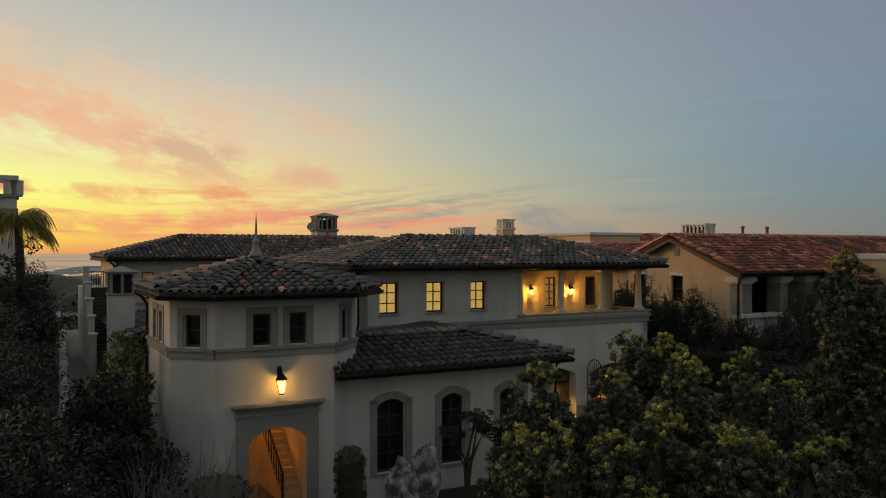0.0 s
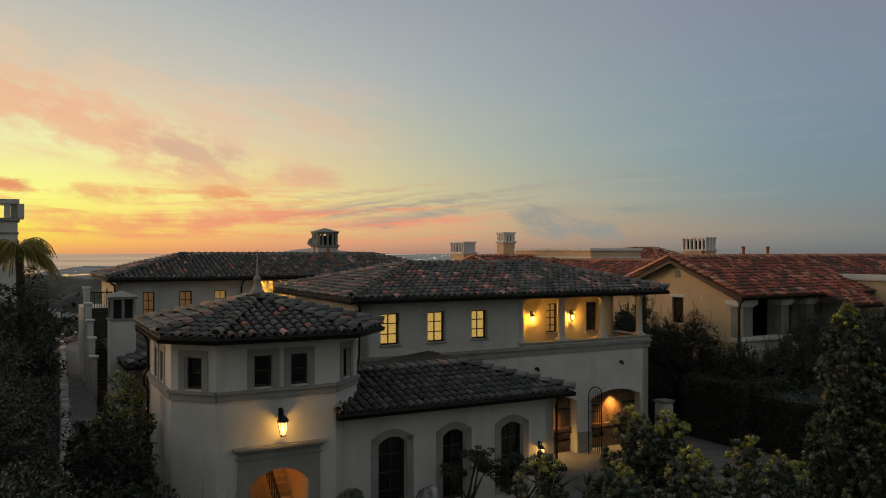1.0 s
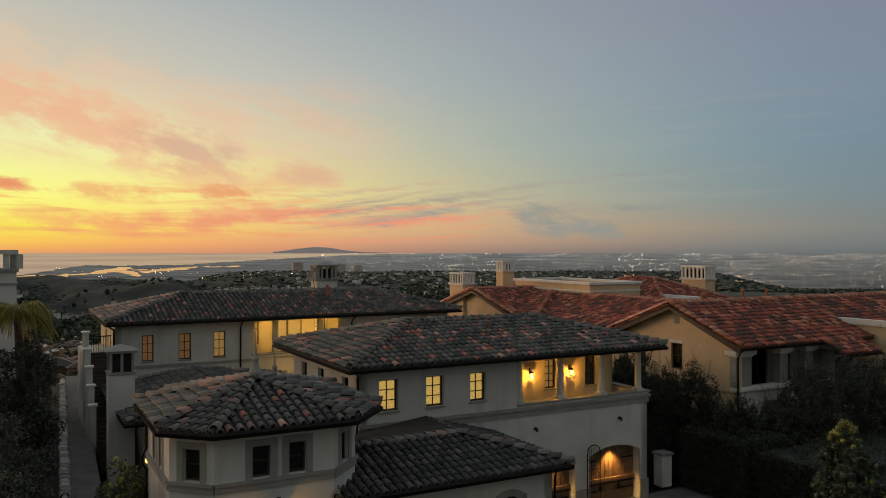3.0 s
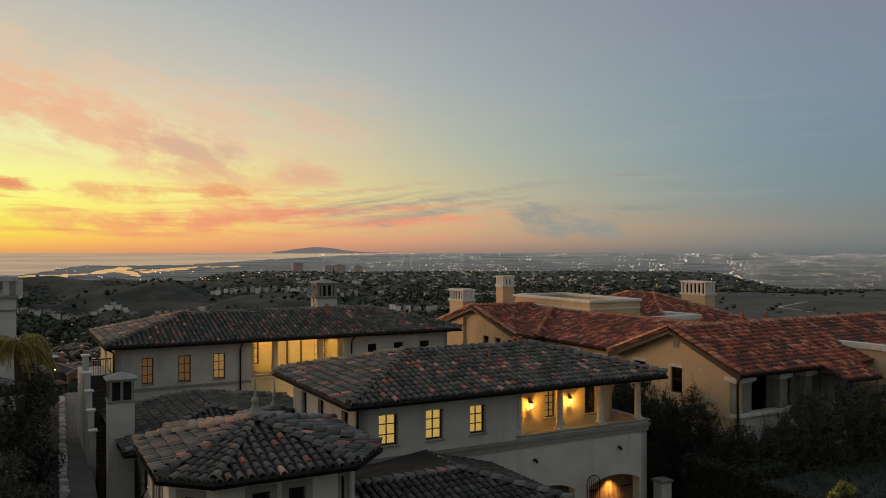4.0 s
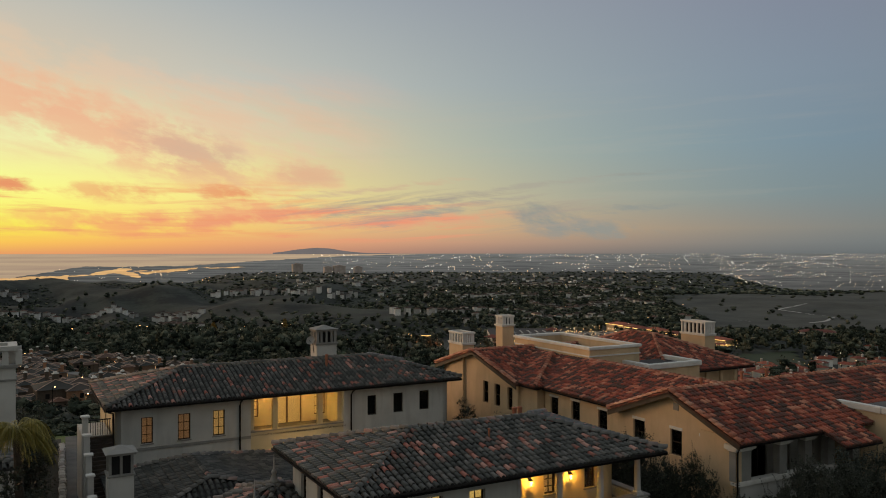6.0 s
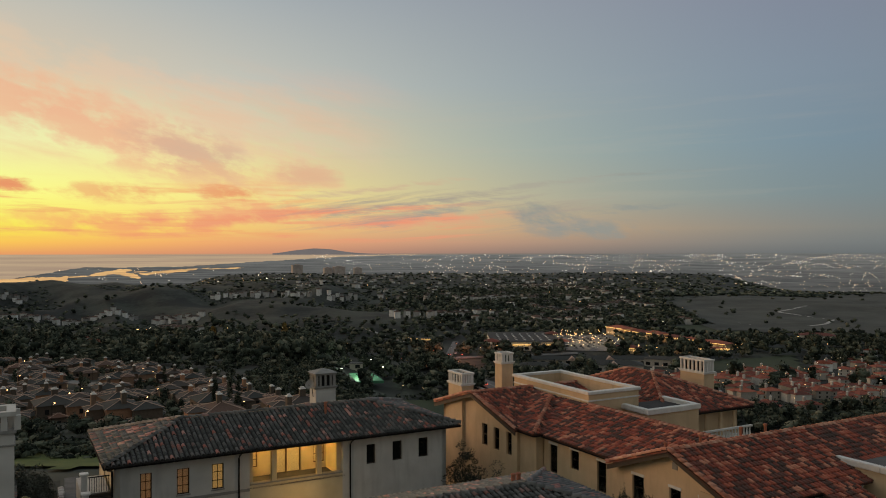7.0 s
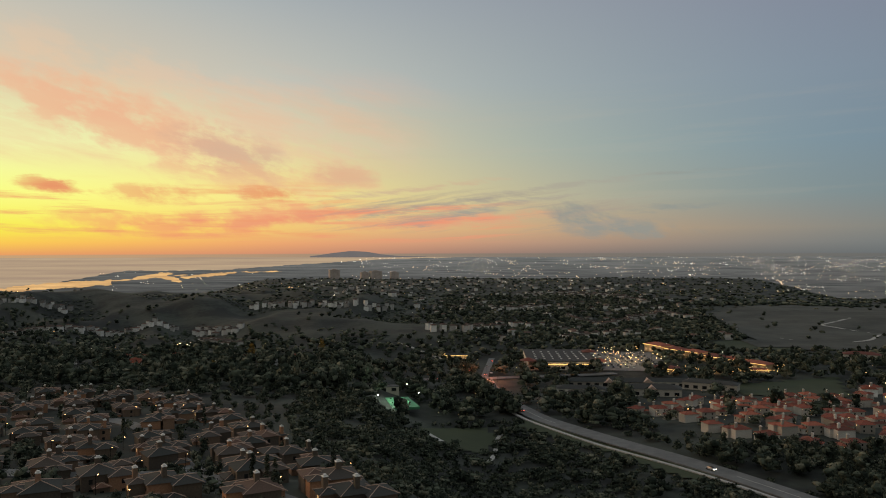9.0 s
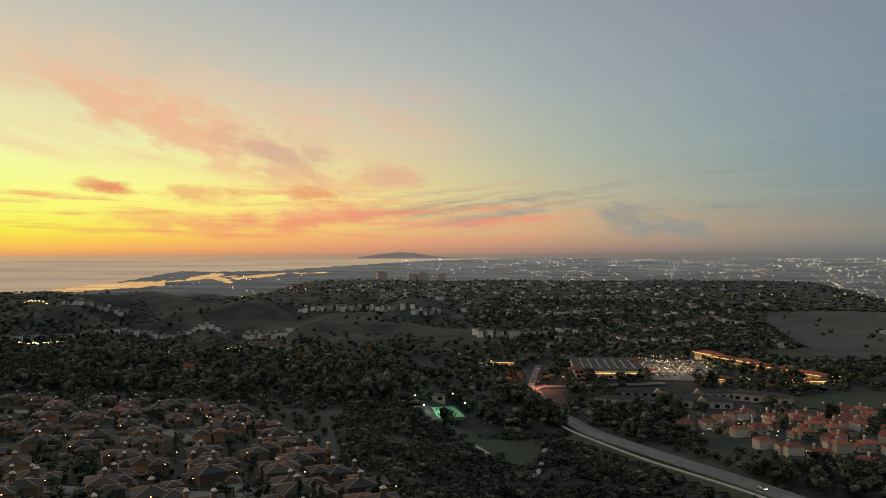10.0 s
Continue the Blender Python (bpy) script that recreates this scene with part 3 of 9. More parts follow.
def tiled_roof(parent, faces, caps, red=False, rng_seed=1, thick=0.10, keep=110, label=""):
    """A roof of flat faces. Each face is an outline in space whose first two corners are its eave, left to right seen from outside.
    caps: ridge and hip lines."""
    low_z, high_z = min(c[2] for f in faces for c in f), max(c[2] for f in faces for c in f)

    def bedded(c):
        return (c[0], c[1], c[2] - (0.08 if red == 1 else 0.20) * (c[2] - low_z) / (high_z - low_z))
    faces = [[bedded(c) for c in f] for f in faces]
    caps = [(bedded(a), bedded(b)) for a, b in caps]
    bm = bmesh.new()
    for f in faces:
        bm.faces.new([bm.verts.new(c) for c in f])
    bmesh.ops.remove_doubles(bm, verts=bm.verts[:], dist=1e-4)
    low = bmesh.ops.extrude_face_region(bm, geom=bm.faces[:])
    bmesh.ops.translate(bm, vec=(0, 0, -thick), verts=[g for g in low["geom"] if isinstance(g, bmesh.types.BMVert)])
    roof = part("roof", bm, red_bed if red == 1 else roof_bed, parent, label)
    rng = np.random.default_rng(rng_seed)
    mats = []
    for f in faces:
        pts = np.array(f, float)
        e1 = pts[1] - pts[0]
        width = np.linalg.norm(e1)
        e1 /= width
        nrm = np.cross(e1, pts[2] - pts[0])
        nrm /= np.linalg.norm(nrm)
        e2 = np.cross(nrm, e1)
        local = np.stack([(pts - pts[0]) @ e1, (pts - pts[0]) @ e2], 1)
        lo, hi = local.min(0), local.max(0)
        cols = np.arange(lo[0] + TILE_W / 2, hi[0], TILE_W)
        rows = np.arange(lo[1] - 0.05, hi[1], TILE_L)
        gx, gy = [a.ravel() for a in np.meshgrid(cols, rows)]
        ok = inside(local, gx, np.maximum(gy + TILE_L * 0.45, 0.02))
        gx, gy = gx[ok], gy[ok]
        k = len(gx)
        gx = gx + rng.normal(0, 0.006, k)
        gy = gy + rng.normal(0, 0.016, k)
        spin, tip = rng.normal(0, 0.018, k), rng.normal(0, 0.022, k)
        c, s = np.cos(spin), np.sin(spin)
        m = np.zeros((k, 4, 4))
        ax = c[:, None] * e1 + s[:, None] * e2
        ay = -s[:, None] * e1 + c[:, None] * e2 + tip[:, None] * nrm
        m[:, :3, 0], m[:, :3, 1], m[:, :3, 2] = ax, ay, nrm
        m[:, :3, 3] = pts[0] + gx[:, None] * e1 + gy[:, None] * e2 + nrm * 0.012
        m[:, 3, 3] = 1
        mats.append(m)
    ridges = []
    for a, b in caps:
        a, b = np.array(a, float), np.array(b, float)
        d = b - a
        length = np.linalg.norm(d)
        d /= length
        side = np.cross(d, (0, 0, 1.0))
        side /= np.linalg.norm(side)
        up = np.cross(side, d)
        k = max(1, int(length / TILE_L))
        m = np.zeros((k, 4, 4))
        spin = rng.normal(0, 0.025, k)
        m[:, :3, 0], m[:, :3, 2] = side * 1.35, up * 1.25
        m[:, :3, 1] = d + spin[:, None] * side
        m[:, :3, 3] = a + d * (np.arange(k) * length / k)[:, None] + up * (0.05 if abs(d[2]) < 0.05 else 0.11)
        m[:, 3, 3] = 1
        ridges.append(m)
    m = np.concatenate(mats)
    order = np.argsort(m[:, 1, 3] + 0.25 * m[:, 0, 3], kind="stable")
    ROOFS.append((roof, m[order], red, keep, np.concatenate(ridges)))
    return roof


def lay_tiles():
    n = len(TILE_V)
    homog = np.c_[TILE_V, np.ones(n)]
    faces = np.array(TILE_F)
    for roof, m, red, keep, ridges in ROOFS:
        for mat4 in ridges:
            ob = new("ridge_tile", red_ridge_mesh if red == 1 else ridge_mesh)
            ob.parent = roof
            ob.matrix_basis = Matrix(mat4.tolist())
        for mat4 in m[:keep]:
            ob = new("roof_tile", (tile_mesh, red_tile_mesh, char_tile_mesh)[int(red)])
            ob.parent = roof
            ob.matrix_basis = Matrix(mat4.tolist())
        rest = m[keep:]
        if len(rest):
            verts = np.einsum("kij,nj->kni", rest, homog)[:, :, :3].reshape(-1, 3)
            fs = (faces[None] + (np.arange(len(rest)) * n)[:, None, None]).reshape(-1, 4)
            ob = soup("roof_tile", verts.tolist(), fs.tolist(), (tile_dark_joined, tile_red_joined, tile_char_joined)[int(red)], roof, smooth=True)
            tagged(ob, kind="stuff")


def hip_faces(u0, u1, v0, v1, ze, ra, rb, zr):
    """Four faces of a hip roof with its ridge along u from ra to rb (u, v), and the cap lines."""
    a, b, c, d = (u0, v0, ze), (u1, v0, ze), (u1, v1, ze), (u0, v1, ze)
    l, r = (*ra, zr), (*rb, zr)
    return [(a, b, r, l), (b, c, r), (c, d, l, r), (d, a, l)], [(a, l), (b, r), (c, r), (d, l), (l, r)]


def eaves(parent, pts, z, closed=True, out=0.06):
    """A gutter with a round lip along the eave, and the boarded soffit's fascia."""
    n = len(pts)
    for i in range(n if closed else n - 1):
        p, q = Vector(pts[i]), Vector(pts[(i + 1) % n])
        along = (q - p).normalized()
        o = Vector((along.y, -along.x))
        bm = bmesh.new()
        prof = [(0.0, 0.0), (0.0, -0.13), (0.05, -0.15), (0.12, -0.13), (0.14, -0.02), (0.12, -0.02), (0.10, -0.11), (0.02, -0.11), (0.02, 0.0)]
        ra = [bm.verts.new((*(p + o * (x - 0.04)), z + h - 0.02)) for x, h in prof]
        rb = [bm.verts.new((*(q + o * (x - 0.04)), z + h - 0.02)) for x, h in prof]
        for k in range(len(prof)):
            j = (k + 1) % len(prof)
            bm.faces.new((ra[k], rb[k], rb[j], ra[j]))
        bm.faces.new(ra[::-1])
        bm.faces.new(rb)
        part("gutter", bm, gutter_metal, parent, "dark bronze gutter")


def soffit(parent, pts, z):
    bm = bmesh.new()
    prism(bm, pts, z - 0.16, z - 0.11)
    part("soffit", bm, dark_wood, parent)


def downpipe(parent, pts, r=0.045):
    bm = bmesh.new()
    tube(bm, pts, r, 8)
    part("downpipe", bm, gutter_metal, parent)


def column(parent, u, v, z0, z1, r=0.15, mat=None):
    bm = bmesh.new()
    h = z1 - z0
    box(bm, u - r * 1.35, u + r * 1.35, v - r * 1.35, v + r * 1.35, z0, z0 + 0.08)
    lathe(bm, [(r * 1.3, z0 + 0.08), (r * 1.3, z0 + 0.13), (r * 1.05, z0 + 0.18), (r, z0 + 0.3), (r * 0.86, z1 - 0.24), (r * 1.0, z1 - 0.2), (r * 0.9, z1 - 0.17), (r * 1.25, z1 - 0.09)], u, v, 20)
    box(bm, u - r * 1.4, u + r * 1.4, v - r * 1.4, v + r * 1.4, z1 - 0.09, z1)
    part("column", bm, mat or stucco, parent)


def lamp(name, place, colour, power, radius=0.05, kind="POINT", target=None, spread=60, blend=0.6):
    data = bpy.data.lights.new(name, kind)
    data.energy, data.color, data.shadow_soft_size = power, colour, radius
    ob = new(name, data)
    if kind == "SPOT":
        data.spot_size, data.spot_blend = radians(spread), blend
        ob.matrix_world = look(place, target)
    else:
        ob.location = place
    return ob


# ---- leaves
def leaf_cloud(rng, centres, radii, per, size, squash=1.0, long=1.8):
    """Many small leaves round clump centres, most of them near the clumps' skins."""
    centres, radii = np.asarray(centres, float), np.asarray(radii, float)
    k = len(centres) * per
    c = np.repeat(centres, per, 0)
    r = np.repeat(radii, per)
    d = rng.normal(size=(k, 3))
    d /= np.linalg.norm(d, axis=1, keepdims=True)
    p = c + d * (r * rng.uniform(0.55, 1.05, k))[:, None] * (1, 1, squash)
    a = rng.normal(size=(k, 3)) * 0.7 + d
    a /= np.linalg.norm(a, axis=1, keepdims=True)
    b = np.cross(a, rng.normal(size=(k, 3)))
    b /= np.linalg.norm(b, axis=1, keepdims=True) + 1e-9
    s = size * rng.uniform(0.6, 1.3, k)[:, None]
    q = np.stack([p - a * s * long * 0.5 - b * s * 0.5, p - a * s * long * 0.5 + b * s * 0.5, p + a * s * long * 0.5], 1).reshape(-1, 3)
    return q, np.arange(3 * k).reshape(-1, 3)


def tufts(rng, centres, radii):
    """Tight knots of leaves: small uneven lumps, each an island of its own."""
    bm = bmesh.new()
    bmesh.ops.create_icosphere(bm, subdivisions=1, radius=1.0)
    bm.verts.ensure_lookup_table()
    v0, f0 = np.array([v.co[:] for v in bm.verts]), np.array([[v.index for v in f.verts] for f in bm.faces])
    bm.free()
    k = len(centres)
    jig = 1 + rng.normal(0, 0.24, (k, len(v0), 1))
    v = v0[None] * jig * np.asarray(radii)[:, None, None] + np.asarray(centres)[:, None]
    f = f0[None] + (np.arange(k) * len(v0))[:, None, None]
    return v.reshape(-1, 3), f.reshape(-1, 3)


def tangle(rng, base, top, n, spread, radius, tip):
    bm = bmesh.new()
    for _ in range(n):
        a = rng.uniform(0, 2 * math.pi)
        end = Vector(top) + Vector((math.cos(a), math.sin(a), rng.uniform(-0.6, 0.3))) * spread * rng.uniform(0.4, 1)
        mid = Vector(base).lerp(end, 0.5) + Vector((rng.normal(), rng.normal(), 0)) * spread * 0.15
        tube(bm, [base, mid, end], radius, 5, tip)
    return bm


FRAME = pose(-3.63, 30.3, 0, 0, 0, 28.5)   # the estate's own axes: u along the fronts, v away from the street


def at(u, v, z=0.0):
    return FRAME @ Vector((u, v, z))


# ---------------------------------------------------------------- the land
LEFT_Y = (-400, 25, 62, 85, 130, 183, 200, 240, 300, 380, 450, 560, 700, 900, 2000, 2900)
LEFT_Z = (0.0, 0.0, -1.2, -7, -13, -17.5, -22, -26, -32, -37.5, -43, -52, -60, -65, -66, -68)
RIGHT_Y = (-400, 25, 66, 85, 130, 200, 260, 400, 520, 900, 2000, 2900)
RIGHT_Z = (0.0, 0.0, -1.2, -8, -26, -50, -60, -64, -66, -65, -66, -68)
HILLS = [(-300, 1290, 110, 24), (-430, 1240, 90, 22), (-520, 1330, 110, 24), (-640, 1420, 120, 24), (-380, 1480, 150, 20), (-260, 1090, 80, 12), (-700, 1250, 90, 18), (-135, 980, 150, 12), (-330, 1130, 230, -22), (-560, 1500, 260, -20), (-200, 1330, 160, 10), (-60, 760, 110, -5),
         (-900, 1650, 260, 8), (-720, 1180, 200, 6), (60, 2500, 500, 6), (160, 405, 90, 8), (-420, 860, 130, -6)]


def ground_z(x, y):
    edge = -25 - 0.2 * max(0.0, y - 190)
    k = min(1.0, max(0.0, (x - edge) / 50))
    k = k * k * (3 - 2 * k)
    z = (1 - k) * float(np.interp(y, LEFT_Y, LEFT_Z)) + k * float(np.interp(y, RIGHT_Y, RIGHT_Z))
    for hx, hy, r, h in HILLS:
        d = ((x - hx) ** 2 + (y - hy) ** 2) / (r * r)
        if d < 9:
            z += h * math.exp(-d)
    a = x / max(y, 1.0)
    out = max(0.0, -0.27 - a, a - 0.34)
    z -= 66 * min(1.0, out / 0.1) * min(1.0, max(0.0, (y - 1500) / 1200))
    rough = min(1.0, max(0.0, (y - 75) / 200))
    z += rough * 2.5 * noise.noise((x * 0.011, y * 0.011, 0.3)) + rough * 6 * noise.noise((x * 0.0031, y * 0.0031, 1.7)) * min(1.0, max(0.0, (y - 600) / 500))
    k = min(1.0, max(0.0, (y - 850) / 200)) * min(1.0, max(0.0, (-60 - x) / 150)) * min(1.0, max(0.0, (2100 - y) / 300))
    if k > 0:
        z += k * 46 * (0.36 - abs(noise.noise((x * 0.0085 + 0.004 * y, y * 0.0035, 6.1)))) + k * 4 * noise.noise((x * 0.019, y * 0.012, 2.2))
    return z


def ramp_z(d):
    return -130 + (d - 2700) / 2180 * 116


def build_ground():
    ys = [-160, -120, -90, -60, -40, -25]
    y = -12.0
    while y < 2760:
        ys.append(y)
        y += max(3.0, 0.014 * max(y, 0))
    cols = 200
    verts, faces = [], []
    for y in ys:
        half = 220 + 0.95 * max(y, 0)
        for i in range(cols + 1):
            x = (2 * i / cols - 1) * half
            verts.append((x, y, ground_z(x, y)))
    for j in range(len(ys) - 1):
        for i in range(cols):
            a = j * (cols + 1) + i
            faces.append((a, a + 1, a + cols + 2, a + cols + 1))
    ob = soup("ground", verts, faces, earth, smooth=True)
    tagged(ob, "dark scrub and grass covered hills and valley", "ground", kind="structure")


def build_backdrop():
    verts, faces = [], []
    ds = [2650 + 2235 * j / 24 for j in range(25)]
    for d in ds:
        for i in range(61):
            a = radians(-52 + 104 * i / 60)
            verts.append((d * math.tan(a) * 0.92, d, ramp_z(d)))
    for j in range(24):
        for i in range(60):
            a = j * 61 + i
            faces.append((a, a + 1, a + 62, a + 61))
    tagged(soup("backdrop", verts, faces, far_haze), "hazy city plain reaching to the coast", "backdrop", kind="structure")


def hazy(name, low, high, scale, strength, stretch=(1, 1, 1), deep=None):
    """Far land and water: haze and mirrored sky are put in as a faint glow, with darker and lighter quarters."""
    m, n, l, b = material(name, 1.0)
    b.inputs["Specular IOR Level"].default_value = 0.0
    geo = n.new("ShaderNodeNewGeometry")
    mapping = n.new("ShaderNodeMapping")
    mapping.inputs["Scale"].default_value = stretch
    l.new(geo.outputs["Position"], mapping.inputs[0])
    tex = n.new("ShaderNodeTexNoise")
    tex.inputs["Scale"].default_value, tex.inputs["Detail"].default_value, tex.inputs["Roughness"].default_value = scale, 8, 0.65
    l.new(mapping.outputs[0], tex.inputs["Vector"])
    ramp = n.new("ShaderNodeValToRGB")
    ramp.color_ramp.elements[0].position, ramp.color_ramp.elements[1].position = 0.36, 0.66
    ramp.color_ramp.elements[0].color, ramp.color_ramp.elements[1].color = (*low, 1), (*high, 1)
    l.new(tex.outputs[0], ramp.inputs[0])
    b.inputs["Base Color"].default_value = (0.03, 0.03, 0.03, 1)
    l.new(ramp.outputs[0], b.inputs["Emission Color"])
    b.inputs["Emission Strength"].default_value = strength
    # the painted haze glows stronger with distance, towards the horizon
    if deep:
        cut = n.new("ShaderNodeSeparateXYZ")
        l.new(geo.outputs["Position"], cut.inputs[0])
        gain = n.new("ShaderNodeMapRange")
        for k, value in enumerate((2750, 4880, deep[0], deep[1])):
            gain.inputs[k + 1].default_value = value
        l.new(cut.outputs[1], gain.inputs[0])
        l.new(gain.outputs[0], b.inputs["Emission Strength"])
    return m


earth = mottled("scrub_earth", (0.009, 0.0115, 0.009), (0.040, 0.047, 0.035), 0.022, 0.95, 0.0, 0.16, spread=(0.40, 0.62))
# evening haze over the plain, as emission rather than air
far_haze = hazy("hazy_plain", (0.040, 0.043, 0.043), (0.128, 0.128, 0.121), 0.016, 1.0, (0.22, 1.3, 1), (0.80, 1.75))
build_ground()
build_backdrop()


# ---------------------------------------------------------------- the entrance tower
def sconce(name, m, label, power, scale=1.0):
    """A wall lantern: back plate, arm, cage, glass, cap."""
    root = thing(name, label, "lantern", m)
    s = scale
    part("back_plate", boxes((-0.05 * s, 0.05 * s, -0.03 * s, 0, 0.05 * s, 0.40 * s), bevel=0.008), iron, root)
    bm = bmesh.new()
    tube(bm, [(0, -0.02 * s, 0.34 * s), (0, -0.12 * s, 0.42 * s), (0, -0.22 * s, 0.36 * s), (0, -0.22 * s, 0.24 * s)], 0.016 * s, 8)
    part("arm", bm, iron, root)
    bm = bmesh.new()
    lathe(bm, [(0.15 * s, 0.10 * s), (0.15 * s, 0.13 * s), (0.10 * s, 0.19 * s), (0.04 * s, 0.25 * s), (0.02 * s, 0.28 * s)], 0, -0.22 * s, 8)
    part("cap", bm, iron, root)
    bm = bmesh.new()
    lathe(bm, [(0.06 * s, -0.22 * s), (0.115 * s, 0.09 * s)], 0, -0.22 * s, 8)
    g = part("lantern_glass", bm, amber_glass, root, "glowing amber glass")
    g.visible_shadow = False
    bm = bmesh.new()
    for i in range(8):
        a = 2 * math.pi * i / 8
        tube(bm, [(0.068 * s * math.cos(a), -0.22 * s + 0.068 * s * math.sin(a), -0.23 * s), (0.128 * s * math.cos(a), -0.22 * s + 0.128 * s * math.sin(a), 0.10 * s)], 0.007 * s, 4)
    lathe(bm, [(0.075 * s, -0.25 * s), (0.075 * s, -0.22 * s)], 0, -0.22 * s, 8)
    part("cage", bm, iron, root)
    place = m @ Vector((0, -0.32 * s, -0.06 * s))
    lamp(name + "_light", place, (1.0, 0.47, 0.06), power, 0.06 * s)
    return root


def finial(parent, u, v, z, h):
    bm = bmesh.new()
    lathe(bm, [(0.26, z), (0.20, z + 0.10), (0.13, z + 0.24), (0.09, z + 0.40), (0.12, z + 0.44), (0.125, z + 0.50), (0.09, z + 0.56), (0.05, z + 0.60), (0.035, z + 0.9), (0.006, z + h)], u, v, 16)
    part("finial", bm, trim_stone, parent, "pointed grey finial", smooth=True)


def octagon_roof(parent, rim, apex, ze, zr, seed, keep=110):
    faces = [((*a, ze), (*b, ze), (*apex, zr)) for a, b in zip(rim, rim[1:] + rim[:1])]
    caps = [((*a, ze), (*apex, zr)) for a in rim]
    return tiled_roof(parent, faces, caps, seed, rng_seed=seed, keep=keep)


def entrance_tower():
    house = thing("house", "pale stucco entrance tower with lit arch and dark tiled roof", "house", FRAME)
    plan = [(-6.03, -4.9), (-2.46, -4.9), (-1.30, -3.75), (-1.30, 0.0), (-2.46, 1.1), (-6.03, 1.1), (-7.08, 0.0), (-7.08, -3.85)]
    T, z1 = 0.30, 6.50
    n = len(plan)
    for i in range(n):
        p, q = plan[i], plan[(i + 1) % n]
        holes = []
        length = (Vector(q) - Vector(p)).length
        if i == 0:
            holes = [(1.08, 1.62, 5.10, 6.02, 0), (2.17, 2.70, 5.10, 6.02, 0), (0.95, 2.70, 0.0, 2.70, 0.42)]
        elif i in (1, 7):
            m = length / 2
            holes = [(m - 0.28, m + 0.28, 5.10, 6.02, 0)]
        elif i == 6:
            holes = [(1.1, 1.6, 5.10, 6.02, 0), (2.2, 2.7, 5.10, 6.02, 0)]
        wall(house, p, q, -0.6, z1, T, stucco, holes)
        for h in holes:
            if h[2] > 1:
                window(house, p, q, h[0], h[1], h[2], h[3], 0.13, None, (1, 2), surround=0.20, sill=False)
        strip(house, p, q, 4.78, 4.98, 0.06, trim_stone, "string_course")
        strip(house, p, q, 4.98, 5.06, 0.12, trim_stone, "string_course")
    bm = bmesh.new()
    prism(bm, [(u * 0.985 - 0.06, v * 0.985 - 0.03) for u, v in plan], 4.5, 4.6)
    part("floor_slab", bm, stucco, house)
    rim = [(-6.18, -5.54), (-2.0, -5.54), (-0.48, -3.93), (-0.48, 0.35), (-2.0, 1.80), (-6.18, 1.80), (-7.42, 0.38), (-7.45, -4.3)]
    soffit(house, rim, 6.62)
    eaves(house, rim, 6.62)
    octagon_roof(house, rim, (-4.05, -1.95), 6.64, 7.66, 0)
    finial(house, -4.05, -1.95, 7.66, 1.45)
    downpipe(house, [(-7.55, -0.1, 6.5), (-7.3, -0.1, 6.35), (-7.16, -0.1, 6.1), (-7.16, -0.1, 5.2), (-7.28, -0.1, 5.0), (-7.28, -0.1, 4.7), (-7.16, -0.1, 4.5), (-7.16, -0.1, 0)])
    downpipe(house, [(-1.0, -2.6, 6.5), (-1.2, -2.6, 6.3), (-1.2, -2.6, 5.1)])
    # portal
    p, q = (-6.03, -4.9), (-2.46, -4.9)
    house_portal = [(0.60, 0.95, 0.0, 3.25), (2.70, 3.06, 0.0, 3.25)]
    bm = bmesh.new()
    for s0, s1, a, b in house_portal:
        box(bm, -6.03 + s0, -6.03 + s1, -4.96, -4.9, a, b)
    arc = arch_points(0.95, 2.70, 2.70, 0.42, 12)
    for (sa, za), (sb, zb) in zip(arc, arc[1:]):
        vs = [bm.verts.new((-6.03 + s, y, z)) for y in (-4.96, -4.9) for s, z in ((sa, za), (sb, zb), (sb, 3.25), (sa, 3.25))]
        for f in ((0, 1, 2, 3), (7, 6, 5, 4), (0, 4, 5, 1), (3, 2, 6, 7)):
            bm.faces.new([vs[i] for i in f])
    part("portal", bm, trim_stone, house, "flat stone portal round the arched entry")
    part("portal_cornice", boxes((-5.48, -2.92, -5.00, -4.9, 3.05, 3.12), (-5.50, -2.90, -5.05, -4.9, 3.25, 3.34), (-5.58, -2.82, -5.16, -4.9, 3.34, 3.42), bevel=0.012), trim_stone, house)
    # lit hall behind the arch, with its stair
    part("hall_wall", boxes((-5.6, -2.7, -1.2, -1.1, -0.1, 4.4), (-5.65, -5.55, -4.58, -1.2, -0.1, 4.4), (-3.05, -2.95, -4.58, -1.2, -0.1, 4.4)), cream_stucco, house)
    part("hall_floor", boxes((-5.6, -2.95, -4.6, -1.1, -0.2, 0.0)), paving, house)
    stairs = new("stair")
    stairs.parent = house
    for k in range(11):
        part("step", boxes((-3.72, -3.06, -3.9 + 0.24 * k, -3.6 + 0.24 * k, 0.0, 0.18 * (k + 1)), bevel=0.01), cream_stucco, stairs)
    rail = new("stair_rail")
    rail.parent = house
    bm = bmesh.new()
    tube(bm, [(-3.77, -3.95, 0.0), (-3.77, -3.95, 1.05), (-3.75, -3.7, 1.15), (-3.75, -1.3, 2.95)], 0.035, 8)
    part("handrail", bm, iron, rail)
    bm = bmesh.new()
    for k in range(14):
        y = -3.8 + 0.18 * k
        tube(bm, [(-3.75, y, 0.18 + 0.75 * (y + 3.9)), (-3.75, y, 1.05 + 0.75 * (y + 3.7))], 0.016, 5)
    part("baluster", bm, iron, rail)
    lamp("hall_light", at(-4.7, -2.2, 3.4), (1.0, 0.40, 0.11), 46, 0.15)
    sconce("wall_lantern", FRAME @ pose(-4.18, -4.9, 3.98), "black iron wall lantern glowing amber over the arch", 22, 1.2)
    return house


